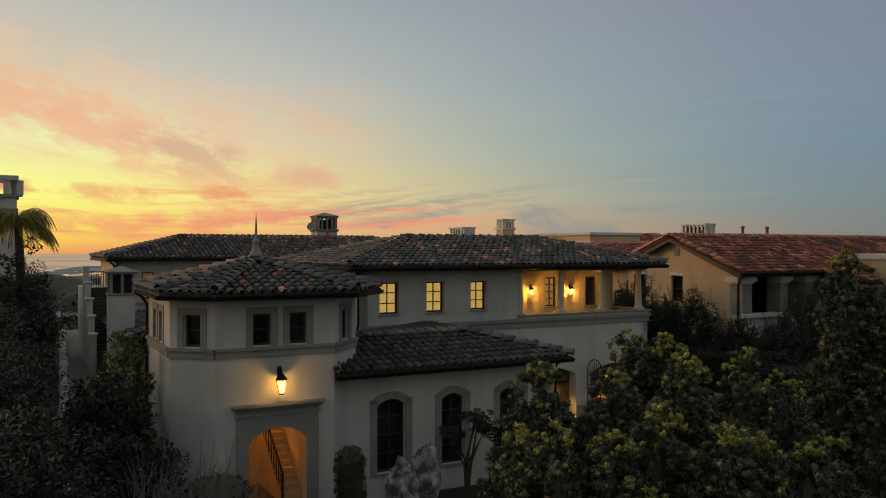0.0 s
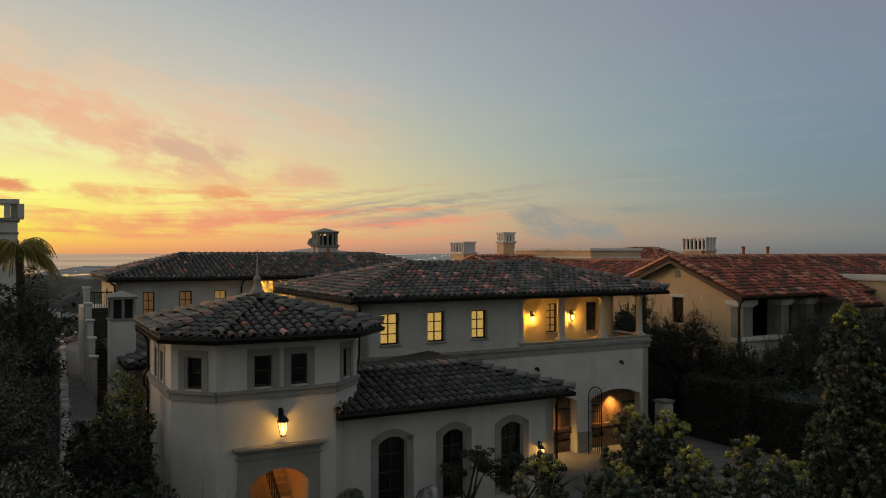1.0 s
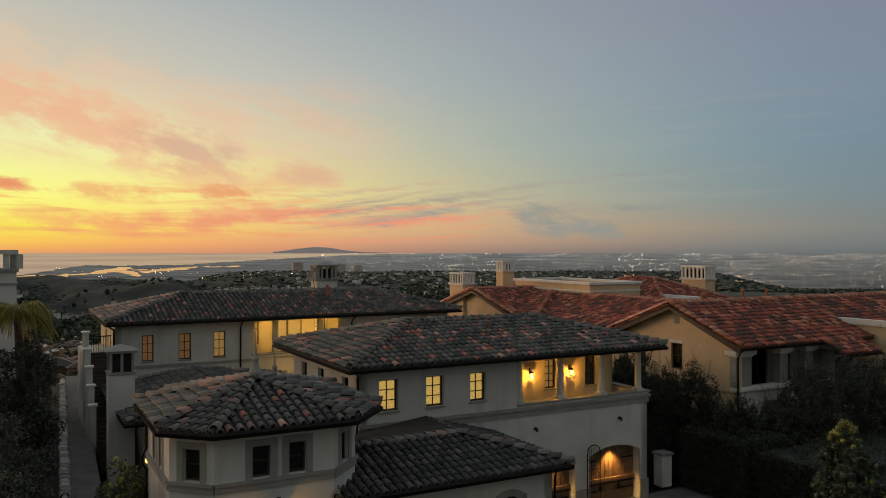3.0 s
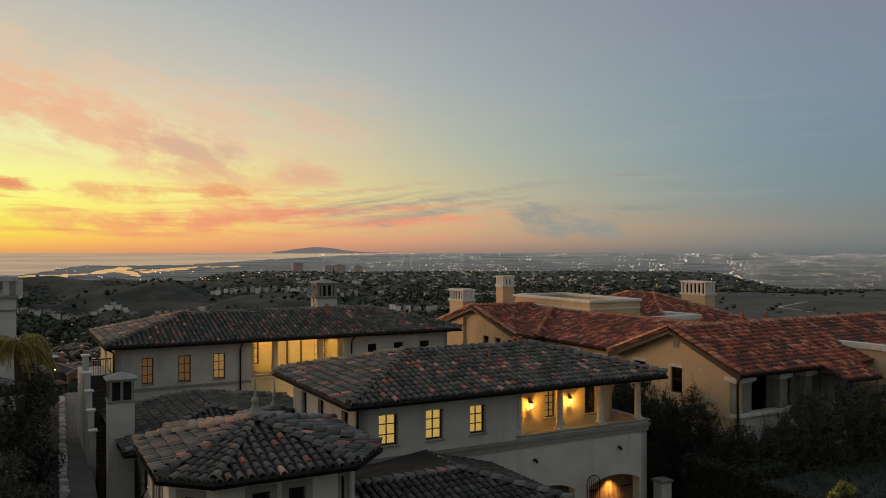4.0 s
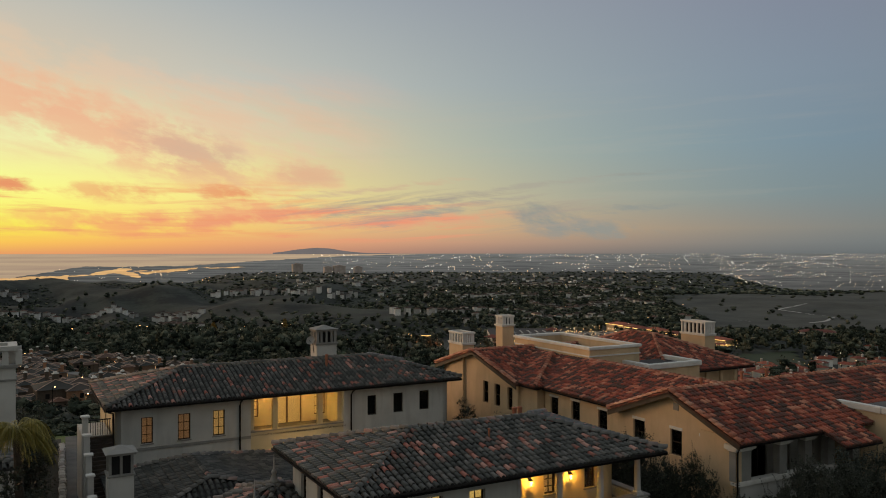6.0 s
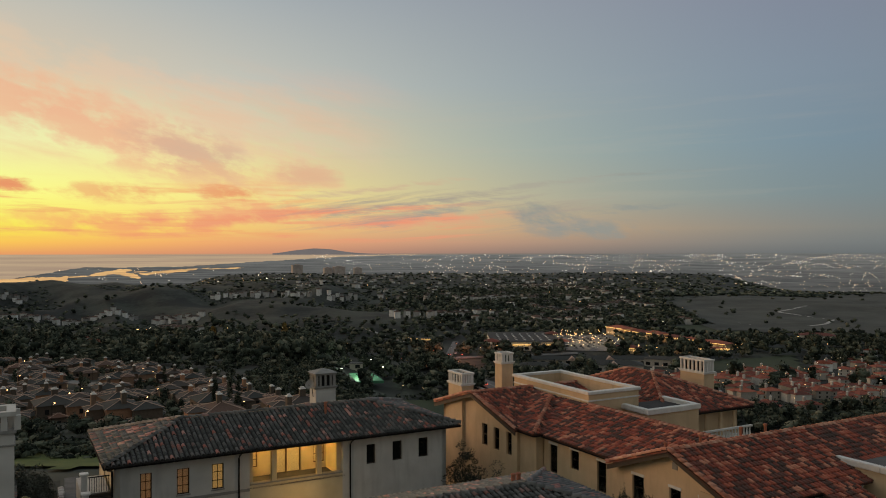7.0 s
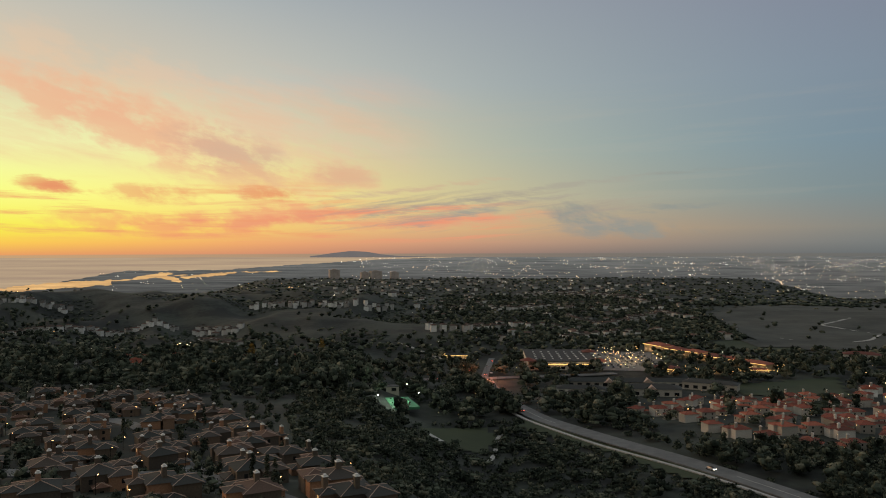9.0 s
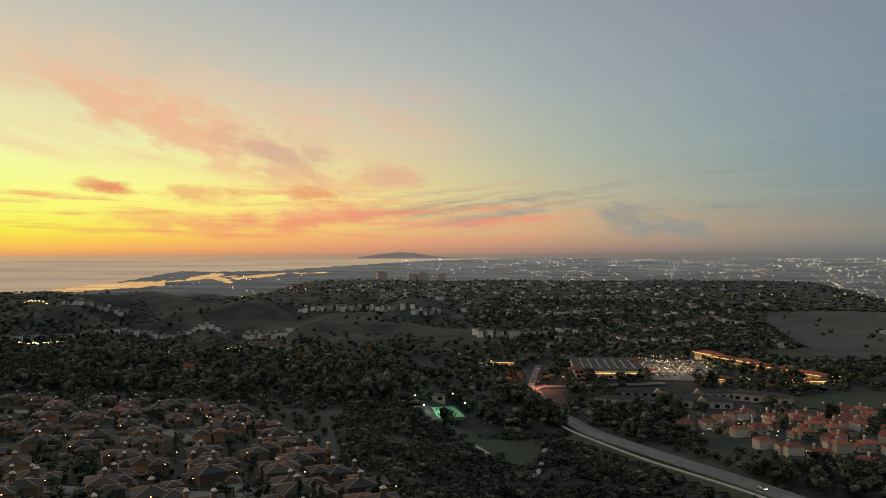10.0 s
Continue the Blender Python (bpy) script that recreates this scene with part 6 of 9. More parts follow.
# ---------------------------------------------------------------- plants round the houses
def spire_tree(label, spires, seed, group, tuft=1.0):
    """A tree of upright leafy spires (x, y, top, height, radius) with young yellow tips."""
    rng = np.random.default_rng(seed)
    cx, cy = np.mean([s[0] for s in spires]), np.mean([s[1] for s in spires])
    tree = thing("tree", label, "tree", pose(cx, cy, 0), group)
    bm = bmesh.new()
    centres, tips, radii, tradii = [], [], [], []
    gap_core = bmesh.new()
    for x, y, top, h, r in spires:
        x, y = x - cx, y - cy
        tube(bm, [(0.3 * x, 0.3 * y, 0), (0.7 * x, 0.7 * y, (top - h) * 0.55), (x, y, top - h * 0.5), (x, y, top - 0.2)], 0.09, 6, 0.02)
        lathe(gap_core, [(r * 0.3, top - h), (r * 0.60, top - h * 0.7), (r * 0.46, top - h * 0.35), (r * 0.05, top - 0.35)], x, y, 8)
        lobes = [(x, y, top - 0.16, 0.17, 0.0)]
        for k in range(int(h * 7)):
            s = (k + rng.random()) / int(h * 7)
            g = 0.30 + 0.70 * math.sin(min(1.0, s * 1.9) * math.pi / 2)
            a = 2.4 * k + rng.normal(0, 0.3)
            lobes.append((x + r * g * 0.86 * math.cos(a), y + r * g * 0.86 * math.sin(a), top - 0.2 - s * (h - 0.2), (0.12 + 0.15 * g) * rng.uniform(0.8, 1.2), s))
        for lx, ly, lz, lr, s in lobes:
            for _ in range(int(430 * lr * lr / tuft ** 2) + 7):
                d = rng.normal(size=3) + (0.5 * (lx - x) / r, 0.5 * (ly - y) / r, 0.25)
                d /= np.linalg.norm(d)
                q = lr * rng.uniform(0.80, 1.0)
                c = (lx + d[0] * q, ly + d[1] * q, lz + d[2] * q * 1.25)
                young = 0.85 if s * h < 0.22 else 0.20 if s * h < 0.5 else 0.015
                if d[2] > 0.0 and rng.random() < young:
                    tips.append(c)
                    tradii.append(tuft * rng.uniform(0.042, 0.064))
                else:
                    centres.append(c)
                    radii.append(tuft * rng.uniform(0.055, 0.085))
    part("trunk", bm, bark, tree)
    # dark core added under the tufts, as shade for the crown's gaps
    part("inner_wood", gap_core, leaf_dark, tree)
    v, f = leaf_cloud(rng, centres, np.array(radii), 30, 0.024 * tuft, 0.9, 2.0)
    crown = soup("crown", v, f, leaf_olive, tree)
    v, f = tufts(rng, centres, np.array(radii) * 0.62)
    tagged(soup("leaf_tuft", v, f, leaf_olive, crown, smooth=True), kind="stuff")
    if tips:
        v, f = leaf_cloud(rng, tips, np.array(tradii), 26, 0.020 * tuft, 0.9, 2.0)
        young_part = soup("young_leaves", v, f, leaf_yellow, tree, "yellow-green young shoots")
        v, f = tufts(rng, tips, np.array(tradii) * 0.62)
        tagged(soup("young_tuft", v, f, leaf_yellow, young_part, smooth=True), kind="stuff")
    return tree


def bushy_tree(name, label, category, m, height, radius, stem, mat, seed, n=60, per=60, leaf=0.07, group="", tip_mat=None, sprigs=0):
    """A round or tall crown made of leafy clumps on a few limbs."""
    rng = np.random.default_rng(seed)
    tree = thing(name, label, category, m, group)
    c0 = (stem + height) / 2
    half = (height - stem) / 2
    centres, radii = [], []
    while len(centres) < n:
        d = rng.normal(size=3)
        d /= np.linalg.norm(d)
        s = rng.uniform(0.45, 1.0)
        c = np.array((d[0] * radius * s, d[1] * radius * s, c0 + d[2] * half * s))
        if rng.random() < 0.25 and d[2] < -0.3:
            continue
        centres.append(c)
        radii.append(rng.uniform(0.16, 0.34) * radius)
    bm = tangle(rng, (0, 0, 0), (0, 0, c0), 6, radius * 0.7, 0.05 + 0.02 * radius, 0.015)
    part("trunk", bm, bark, tree)
    v, f = leaf_cloud(rng, centres, radii, per, leaf)
    soup("crown", v, f, mat, tree)
    if sprigs:
        high = [c for c in centres if c[2] > c0]
        dots = []
        for _ in range(sprigs):
            c = high[int(rng.integers(len(high)))]
            d = np.array((0.35 * c[0] / radius + rng.normal(0, 0.14), 0.35 * c[1] / radius + rng.normal(0, 0.14), 1.0)) * rng.uniform(0.5, 1.15)
            dots += [c + d * q for q in np.linspace(0.1, 1.0, 9)]
        v, f = leaf_cloud(rng, dots, [0.045] * len(dots), 9, 0.022, 1.0, 3.2)
        soup("sprig", v, f, mat, tree, "feathery upright sprigs")
    if tip_mat:
        top = [c for c in centres if c[2] > c0 + half * 0.35]
        v, f = leaf_cloud(rng, top, [0.2 * radius] * len(top), per // 2, leaf)
        soup("young_leaves", v + (0, 0, 0.12), f, tip_mat, tree, "yellow-green young shoots")
    return tree


spire_tree("olive green tree of upright leafy spires with yellow young tips", [
    (1.1, 11.0, 6.38, 2.6, 0.36), (2.1, 11.0, 6.30, 2.8, 0.40), (2.75, 13.0, 6.60, 3.0, 0.50), (3.30, 13.0, 6.52, 2.8, 0.45),
    (0.75, 10.2, 5.70, 2.4, 0.42), (1.15, 9.6, 5.85, 2.6, 0.42), (1.75, 9.7, 5.80, 2.6, 0.42), (2.45, 10.2, 5.95, 2.8, 0.45), (2.0, 9.2, 5.3, 2.4, 0.5), (1.3, 9.0, 5.1, 2.4, 0.5)], 61, "front trees")
spire_tree("olive green tree with yellow shoots in the front bed", [
    (3.05, 11.0, 6.45, 2.8, 0.40), (3.95, 11.5, 6.50, 2.8, 0.42), (4.85, 12.5, 6.00, 2.8, 0.6), (3.05, 9.6, 5.85, 2.6, 0.48), (3.5, 9.9, 5.7, 2.6, 0.5),
    (4.25, 10.2, 5.5, 2.8, 0.6), (2.95, 9.0, 5.1, 2.4, 0.5), (3.6, 9.0, 5.0, 2.4, 0.5), (5.3, 12.0, 5.2, 2.8, 0.7)], 62, "front trees")
spire_tree("tall slim green tree with yellow shoots beside the hedge", [
    (8.85, 18.4, 7.85, 3.2, 0.50), (9.35, 18.8, 7.05, 3.2, 0.6), (8.55, 18.2, 6.10, 3.0, 0.55), (9.75, 18.4, 6.3, 3.2, 0.7), (8.35, 18.6, 4.9, 3.0, 0.6), (9.2, 18.0, 5.3, 3.2, 0.6), (10.3, 18.8, 6.0, 3.6, 0.8)], 63, "front trees", 1.5)

for k, (u, v, h, r) in enumerate(((-11.6, -8.5, 3.4, 2.0), (-12.2, -3.5, 4.2, 2.2), (-11.5, 0.6, 3.8, 1.9), (-11.9, 4.6, 4.6, 2.1), (-11.0, 8.6, 4.4, 1.7), (-11.2, 12.4, 4.4, 1.7), (-10.8, 15.6, 3.8, 1.6), (-10.4, 25.5, 6.2, 1.8), (-12.8, 30.0, 5.6, 2.2), (-10.2, 31.0, 3.8, 1.6), (-9.6, 36.0, 2.6, 1.5), (-10.6, 20.5, 2.6, 1.6), (-13.8, -0.5, 4.0, 2.0), (-14.0, -8.0, 3.6, 2.2))):
    bushy_tree("tree", "dark small-leaved tree beside the garden path", "tree", FRAME @ pose(u, v, 1.2), h, r, 0.3, leaf_dark if k % 4 == 0 else leaf_grey, 70 + k, 110, 120, 0.07, "path trees")
bushy_tree("tree", "slender green tree with yellow young leaves by the tower", "tree", FRAME @ pose(-8.15, -2.2, 0), 5.35, 1.0, 0.9, leaf_olive, 90, 50, 80, 0.06, "", leaf_yellow)
bushy_tree("shrub", "dark green shrub beside the path", "shrub", FRAME @ pose(-7.7, 4.0, 0), 2.6, 0.9, 0.2, leaf_dark, 91, 36, 60, 0.06)
bushy_tree("shrub", "dark green shrub beside the outer stair", "shrub", FRAME @ pose(-7.2, 8.0, 0), 2.2, 0.8, 0.2, leaf_dark, 92, 36, 60, 0.06)
for k, (u, v, h, r) in enumerate(((17.6, 7.6, 6.1, 1.7), (19.2, 5.4, 6.3, 1.7), (20.2, 2.8, 5.6, 1.5), (18.2, 3.6, 5.2, 1.5), (20.4, 8.2, 5.6, 1.3), (20.0, -0.6, 4.4, 1.4),
                                  (24.4, -1.4, 6.0, 1.5), (26.4, -1.8, 6.2, 1.6), (28.6, -2.2, 6.1, 1.7), (31.4, -3.0, 5.9, 1.8), (22.6, -1.0, 4.9, 1.2))):
    bushy_tree("shrub", "tall dark feathery shrub before the tan house", "shrub", FRAME @ pose(u, v, 0), h, r, 0.5, leaf_grey if k > 5 else leaf_dark, 100 + k, 120, 150, 0.06, "feathery shrubs", None, 90)
for k, (u, v, h, r) in enumerate(((15.4, 15.5, 5.2, 1.6), (18.2, 18.0, 5.6, 1.7), (17.8, 22.0, 5.4, 1.6), (19.6, 25.5, 5.3, 1.5), (15.0, 12.5, 4.4, 1.5), (18.8, 13.5, 5.0, 1.6))):
    bushy_tree("shrub", "dark green shrub between the houses", "shrub", FRAME @ pose(u, v, -0.3), h, r, 0.3, leaf_dark, 120 + k, 50, 70, 0.07, "courtyard shrubs")
for k, (u, v, h, r) in enumerate(((18.6, 31.5, 6.0, 1.5), (16.4, 33.4, 5.8, 1.4), (19.8, 34.5, 5.6, 1.6), (14.2, 34.6, 5.6, 1.4))):
    bushy_tree("shrub", "leafy olive green shrub behind the long house", "shrub", FRAME @ pose(u, v, -1.0), h + 1.0, r, 0.3, leaf_olive, 130 + k, 50, 70, 0.09, "rear shrubs", leaf_yellow if k < 2 else None)


def hedge(u0, u1, v0, v1, top, seed):
    rng = np.random.default_rng(seed)
    root = thing("hedge", "dense dark clipped hedge with a flat top", "hedge", FRAME)
    bm = bmesh.new()
    box(bm, u0 + 0.2, u1 - 0.2, v0 + 0.2, v1 - 0.2, 0.0, top - 0.22)
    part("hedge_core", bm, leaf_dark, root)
    k = 2600
    face = rng.integers(0, 3, k)
    c = np.stack([rng.uniform(u0, u1, k), rng.uniform(v0, v1, k), rng.uniform(0.1, top, k)], 1)
    c[face == 0, 2] = top - 0.1
    c[face == 1, 1] = v0 + 0.1
    c[face == 2, 0] = u0 + 0.1
    v, f = leaf_cloud(rng, c, rng.uniform(0.10, 0.24, k), 9, 0.06)
    soup("foliage", v, f, leaf_dark, root)


hedge(18.4, 36.0, -7.0, -2.6, 2.75, 140)
hedge(17.6, 21.2, -20.0, -7.0, 2.5, 141)
hedge(17.9, 21.0, -2.6, 1.2, 3.0, 142)
hedge(17.2, 21.6, 2.6, 9.8, 3.2, 143)


def clipped(u, v, h, r, seed, label):
    rng = np.random.default_rng(seed)
    root = thing("topiary", label, "topiary", FRAME @ pose(u, v, 0), group="clipped shrubs")
    bm = bmesh.new()
    lathe(bm, [(r * 0.75, 0.02), (r * 0.88, 0.3), (r * 0.88, h - 0.35), (r * 0.65, h - 0.12), (r * 0.2, h - 0.06)], 0, 0, 16)
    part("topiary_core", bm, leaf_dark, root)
    k = 420
    a, s = rng.uniform(0, 2 * math.pi, k), rng.uniform(0, 1, k)
    rad = r * np.where(s > 0.85, np.sqrt(np.maximum(0.0, 1 - ((s - 0.85) / 0.15) ** 2)), 1.0)
    c = np.stack([rad * np.cos(a), rad * np.sin(a), s * h], 1)
    vv, f = leaf_cloud(rng, c, np.full(k, 0.07), 14, 0.03)
    soup("foliage", vv, f, leaf_dark, root)


clipped(-2.75, -6.9, 2.35, 0.42, 150, "dark clipped columnar shrub beside the entrance")
clipped(-6.45, -7.2, 2.1, 0.75, 151, "dark rounded clipped shrub beside the entrance")


def cloud_pruned(u, v, h, seed):
    """A small tree with foliage in flat pads."""
    rng = np.random.default_rng(seed)
    root = thing("tree", "small dark cloud-pruned tree before the arched windows", "tree", FRAME @ pose(u, v, 0))
    bm = bmesh.new()
    pads = []
    for k in range(7):
        a, s = rng.uniform(0, 2 * math.pi), rng.uniform(0.35, 1.0)
        end = (math.cos(a) * 0.9 * s, math.sin(a) * 0.9 * s, h * rng.uniform(0.62, 0.98))
        tube(bm, [(0, 0, 0), (0.12 * math.cos(a + 1), 0.12 * math.sin(a + 1), h * 0.4), end], 0.06, 6, 0.02)
        for _ in range(10):
            pads.append((end[0] + rng.normal(0, 0.2), end[1] + rng.normal(0, 0.2), end[2] + rng.normal(0, 0.05)))
    part("trunk", bm, bark, root)
    vv, f = leaf_cloud(rng, pads, np.full(len(pads), 0.14), 60, 0.04, 0.6)
    soup("crown", vv, f, leaf_dark, root)


cloud_pruned(1.5, -6.1, 2.85, 160)
cloud_pruned(3.2, -6.6, 2.7, 161)


def spiky_plant(u, v, h, seed, label):
    """A rosette of long blades."""
    rng = np.random.default_rng(seed)
    root = thing("plant", label, "plant", FRAME @ pose(u, v, 0))
    vs, fs = [], []
    for k in range(46):
        a, lift = rng.uniform(0, 2 * math.pi), rng.uniform(0.5, 1.5)
        d = np.array((math.cos(a), math.sin(a), 0))
        side = np.array((-math.sin(a), math.cos(a), 0)) * 0.045
        ln = h * rng.uniform(0.6, 1.0)
        pts = [d * ln * 0.75 * s * math.cos(lift) + np.array((0, 0, h * 0.35 + ln * (math.sin(lift) * s - 0.35 * s * s))) for s in (0, 0.35, 0.7, 1.0)]
        b = len(vs)
        for s, p in zip((1.0, 1.0, 0.7, 0.05), pts):
            vs += [p - side * s, p + side * s]
        fs += [(b + 2 * i, b + 2 * i + 1, b + 2 * i + 3, b + 2 * i + 2) for i in range(3)]
    soup("blade", vs, fs, leaf_dark, root)
    bm = bmesh.new()
    lathe(bm, [(0.12, 0), (0.09, h * 0.4)], 0, 0, 8)
    part("stem", bm, bark, root)


spiky_plant(4.6, -6.2, 2.4, 170, "dark spiky palm-like plant at the wing corner")
spiky_plant(5.9, -6.6, 1.9, 171, "dark spiky palm-like plant at the wing corner")


def bare_bush(x, y, h, seed):
    """A leafless bush of thin grey twigs."""
    rng = np.random.default_rng(seed)
    root = thing("shrub", "leafless grey twiggy bush before the tower", "shrub", pose(x, y, 0), group="twiggy bushes")
    bm = bmesh.new()
    for _ in range(55):
        a, lean = rng.uniform(0, 2 * math.pi), rng.uniform(0.05, 0.55)
        d = Vector((math.cos(a) * lean, math.sin(a) * lean, 1)).normalized()
        ln = h * rng.uniform(0.55, 1.0)
        p = Vector((rng.normal(0, 0.15), rng.normal(0, 0.15), 0))
        pts = [p + d * ln * s + Vector((rng.normal(0, 0.05), rng.normal(0, 0.05), 0)) * s for s in (0, 0.4, 0.7, 1.0)]
        tube(bm, pts, 0.016, 4, 0.004)
        for s in (0.45, 0.6, 0.75):
            q = p + d * ln * s
            e = q + Vector((rng.normal(), rng.normal(), 1.2)).normalized() * ln * 0.28
            tube(bm, [q, e], 0.007, 3, 0.003)
    part("twig", bm, twig_grey, root)


bare_bush(-5.4, 17.4, 4.2, 180)
bare_bush(-6.4, 18.0, 3.9, 181)
bare_bush(-4.5, 16.6, 3.6, 182)


def palm(x, y, z, seed):
    rng = np.random.default_rng(seed)
    root = thing("palm", "palm with drooping golden green fronds beside the tower", "palm tree", pose(x, y, 0))
    bm = bmesh.new()
    tube(bm, [(0, 0, 0), (0.15, 0.1, z * 0.5), (0, 0, z)], 0.22, 10, 0.16)
    part("trunk", bm, bark, root)
    for k in range(40):
        a = 2 * math.pi * k / 25 + rng.normal(0, 0.1)
        rise = rng.uniform(-0.25, 1.0)
        ln = rng.uniform(1.5, 2.1)
        d = Vector((math.cos(a), math.sin(a), 0))
        side = Vector((-math.sin(a), math.cos(a), 0))
        vs, fs, prev = [], [], None
        for i in range(19):
            s = i / 18
            p = Vector((0, 0, z)) + d * ln * (s - 0.28 * s * s) + Vector((0, 0, ln * (0.95 * rise * s - (0.62 + 0.55 * rise) * s * s)))
            if prev is not None:
                b = len(vs)
                vs += [prev - side * 0.02, prev + side * 0.02, p + side * 0.016, p - side * 0.016]
                fs.append((b, b + 1, b + 2, b + 3))
                for sg in (-1, 1):
                    for off in (0.0, 0.5):
                        q = prev.lerp(p, off)
                        hang = 0.18 + 0.48 * math.sin(math.pi * min(1, 0.15 + 0.8 * s)) * rng.uniform(0.8, 1.15)
                        mid = q + side * sg * 0.13 + d * 0.10 + Vector((0, 0, -0.15 * hang))
                        tip = mid + side * sg * 0.05 + d * 0.08 + Vector((0, 0, -hang))
                        b = len(vs)
                        vs += [q, q + d * 0.020, mid + d * 0.018, mid, tip]
                        fs += [(b, b + 1, b + 2, b + 3), (b + 3, b + 2, b + 4)]
            prev = p
        soup("frond", [tuple(v) for v in vs], fs, leaf_palm, root)


leaf_palm = varied("golden_green_fronds", [(0, (0.14, 0.13, 0.03)), (0.5, (0.26, 0.22, 0.05)), (1, (0.42, 0.32, 0.08))], True, 0.5, 0.0, 6.0)
palm(-17.7, 33.6, 9.25, 190)
bushy_tree("tree", "dark dense tree under the palm", "tree", pose(-17.3, 33.0, 0), 8.3, 1.5, 1.0, leaf_dark, 96, 90, 120, 0.08)
for k, (u, v, h, r) in enumerate(((-8.6, -4.2, 4.6, 1.25), (-8.3, -6.6, 3.4, 1.15), (-8.7, -0.4, 4.0, 1.0), (-11.3, -10.5, 4.4, 1.9), (-12.0, -12.5, 5.0, 2.0))):
    bushy_tree("tree", "dark leafy tree beside the entrance path", "tree", FRAME @ pose(u, v, 0.1), h, r, 0.2, leaf_dark, 400 + k, 90, 120, 0.07, "path trees")


# ---------------------------------------------------------------- the valley: streets, houses, woods
asphalt = mottled("asphalt", (0.12, 0.12, 0.118), (0.18, 0.178, 0.172), 0.2, 0.9, 0.05, 3.0)
pale_walk = mottled("pale_walk", (0.36, 0.345, 0.32), (0.48, 0.46, 0.43), 0.3, 0.9, 0.05, 3.0)
meadow = mottled("mown_grass", (0.030, 0.042, 0.016), (0.048, 0.060, 0.026), 0.03, 0.95, 0.0, 0.6)
dry_field = mottled("dry_grass", (0.030, 0.033, 0.026), (0.080, 0.080, 0.066), 0.02, 0.95, 0.0, 0.15)
lawn_grass = mottled("garden_lawn", (0.05, 0.075, 0.014), (0.10, 0.13, 0.026), 0.2, 0.95, 0.0, 2.0)
court_green = mottled("green_court", (0.05, 0.18, 0.09), (0.07, 0.25, 0.13), 0.1, 0.7, 0.0, 2.0)
street_glow = glowing("street_lamp_glow", (1.0, 0.52, 0.18), 8.0)
white_glow = glowing("white_lamp_glow", (1.0, 0.86, 0.66), 8.0)
city_amber = glowing("hazy_amber_lamp", (1.0, 0.66, 0.36), 5.0)
city_white = glowing("hazy_white_lamp", (0.98, 0.92, 0.78), 5.0)
red_glow = glowing("red_lamp_glow", (1.0, 0.08, 0.04), 6.0)
strip_glow = glowing("eave_light_strip", (1.0, 0.55, 0.14), 2.2)
# last stop: sunset light on a few roofs, put in as colour
TOWN_ROOF = [(0.0, (0.034, 0.037, 0.034)), (0.6, (0.054, 0.051, 0.045)), (0.85, (0.08, 0.060, 0.048)), (1.0, (0.17, 0.088, 0.060))]
town_roof = varied("brown_red_shingle", TOWN_ROOF, False, 0.85, 0.0, 3.0)
# the rare orange walls carry the sunset's light in their colour
town_wall = varied("tan_render", [(0, (0.075, 0.062, 0.05)), (0.55, (0.14, 0.105, 0.078)), (0.8, (0.24, 0.15, 0.10)), (1, (0.44, 0.22, 0.12))], False, 0.9, 0.0, 2.0)
town_cap = mottled("pale_ridge_cap", (0.36, 0.25, 0.19), (0.55, 0.38, 0.29), 0.6)
red_roof = varied("orange_red_tile", [(0, (0.12, 0.040, 0.028)), (0.5, (0.25, 0.068, 0.042)), (1, (0.42, 0.13, 0.075))], False, 0.85, 0.0, 3.0)
white_wall = varied("white_render", [(0, (0.28, 0.25, 0.21)), (0.5, (0.44, 0.40, 0.345)), (1, (0.66, 0.62, 0.56))], False, 0.9, 0.0, 2.0)
dim_window = plain("dark_window_pane", (0.015, 0.016, 0.018), 0.15)
lit_window = glowing("small_lit_window", (1.0, 0.52, 0.16), 0.55)
shop_window_glow = glowing("dim_shop_window", (1.0, 0.45, 0.14), 0.16)
car_white = plain("white_car_paint", (0.55, 0.55, 0.55), 0.3)
car_dark = plain("dark_car_paint", (0.03, 0.032, 0.036), 0.3)
rubber = plain("tyre_rubber", (0.015, 0.015, 0.015), 0.8)


def ribbon(name, pts, width, lift, mat, label, category, parent=None, step=8.0):
    """A strip that follows the ground along a plan line."""
    line = []
    for a, b in zip(pts, pts[1:]):
        n = max(1, int(math.dist(a, b) / step))
        line += [(a[0] + (b[0] - a[0]) * i / n, a[1] + (b[1] - a[1]) * i / n) for i in range(n)]
    line.append(pts[-1])
    for _ in range(3):
        line = [line[0]] + [((a[0] + 2 * b[0] + c[0]) / 4, (a[1] + 2 * b[1] + c[1]) / 4) for a, b, c in zip(line, line[1:], line[2:])] + [line[-1]]
    verts, faces = [], []
    for i, p in enumerate(line):
        a, b = line[max(0, i - 1)], line[min(len(line) - 1, i + 1)]
        d = math.dist(a, b)
        nx, ny = -(b[1] - a[1]) / d, (b[0] - a[0]) / d
        z = max(ground_z(p[0] + nx * s * width / 2, p[1] + ny * s * width / 2) for s in (-1, 0, 1)) + lift
        for s, dz in ((-0.5, -0.6), (-0.5, 0), (0.5, 0), (0.5, -0.6)):
            verts.append((p[0] + nx * s * width, p[1] + ny * s * width, z + dz))
    for i in range(len(line) - 1):
        b = 4 * i
        for k in range(3):
            faces.append((b + k, b + k + 1, b + k + 5, b + k + 4))
    ob = soup(name, verts, faces, mat, parent)
    return tagged(ob, label, category, kind="structure")


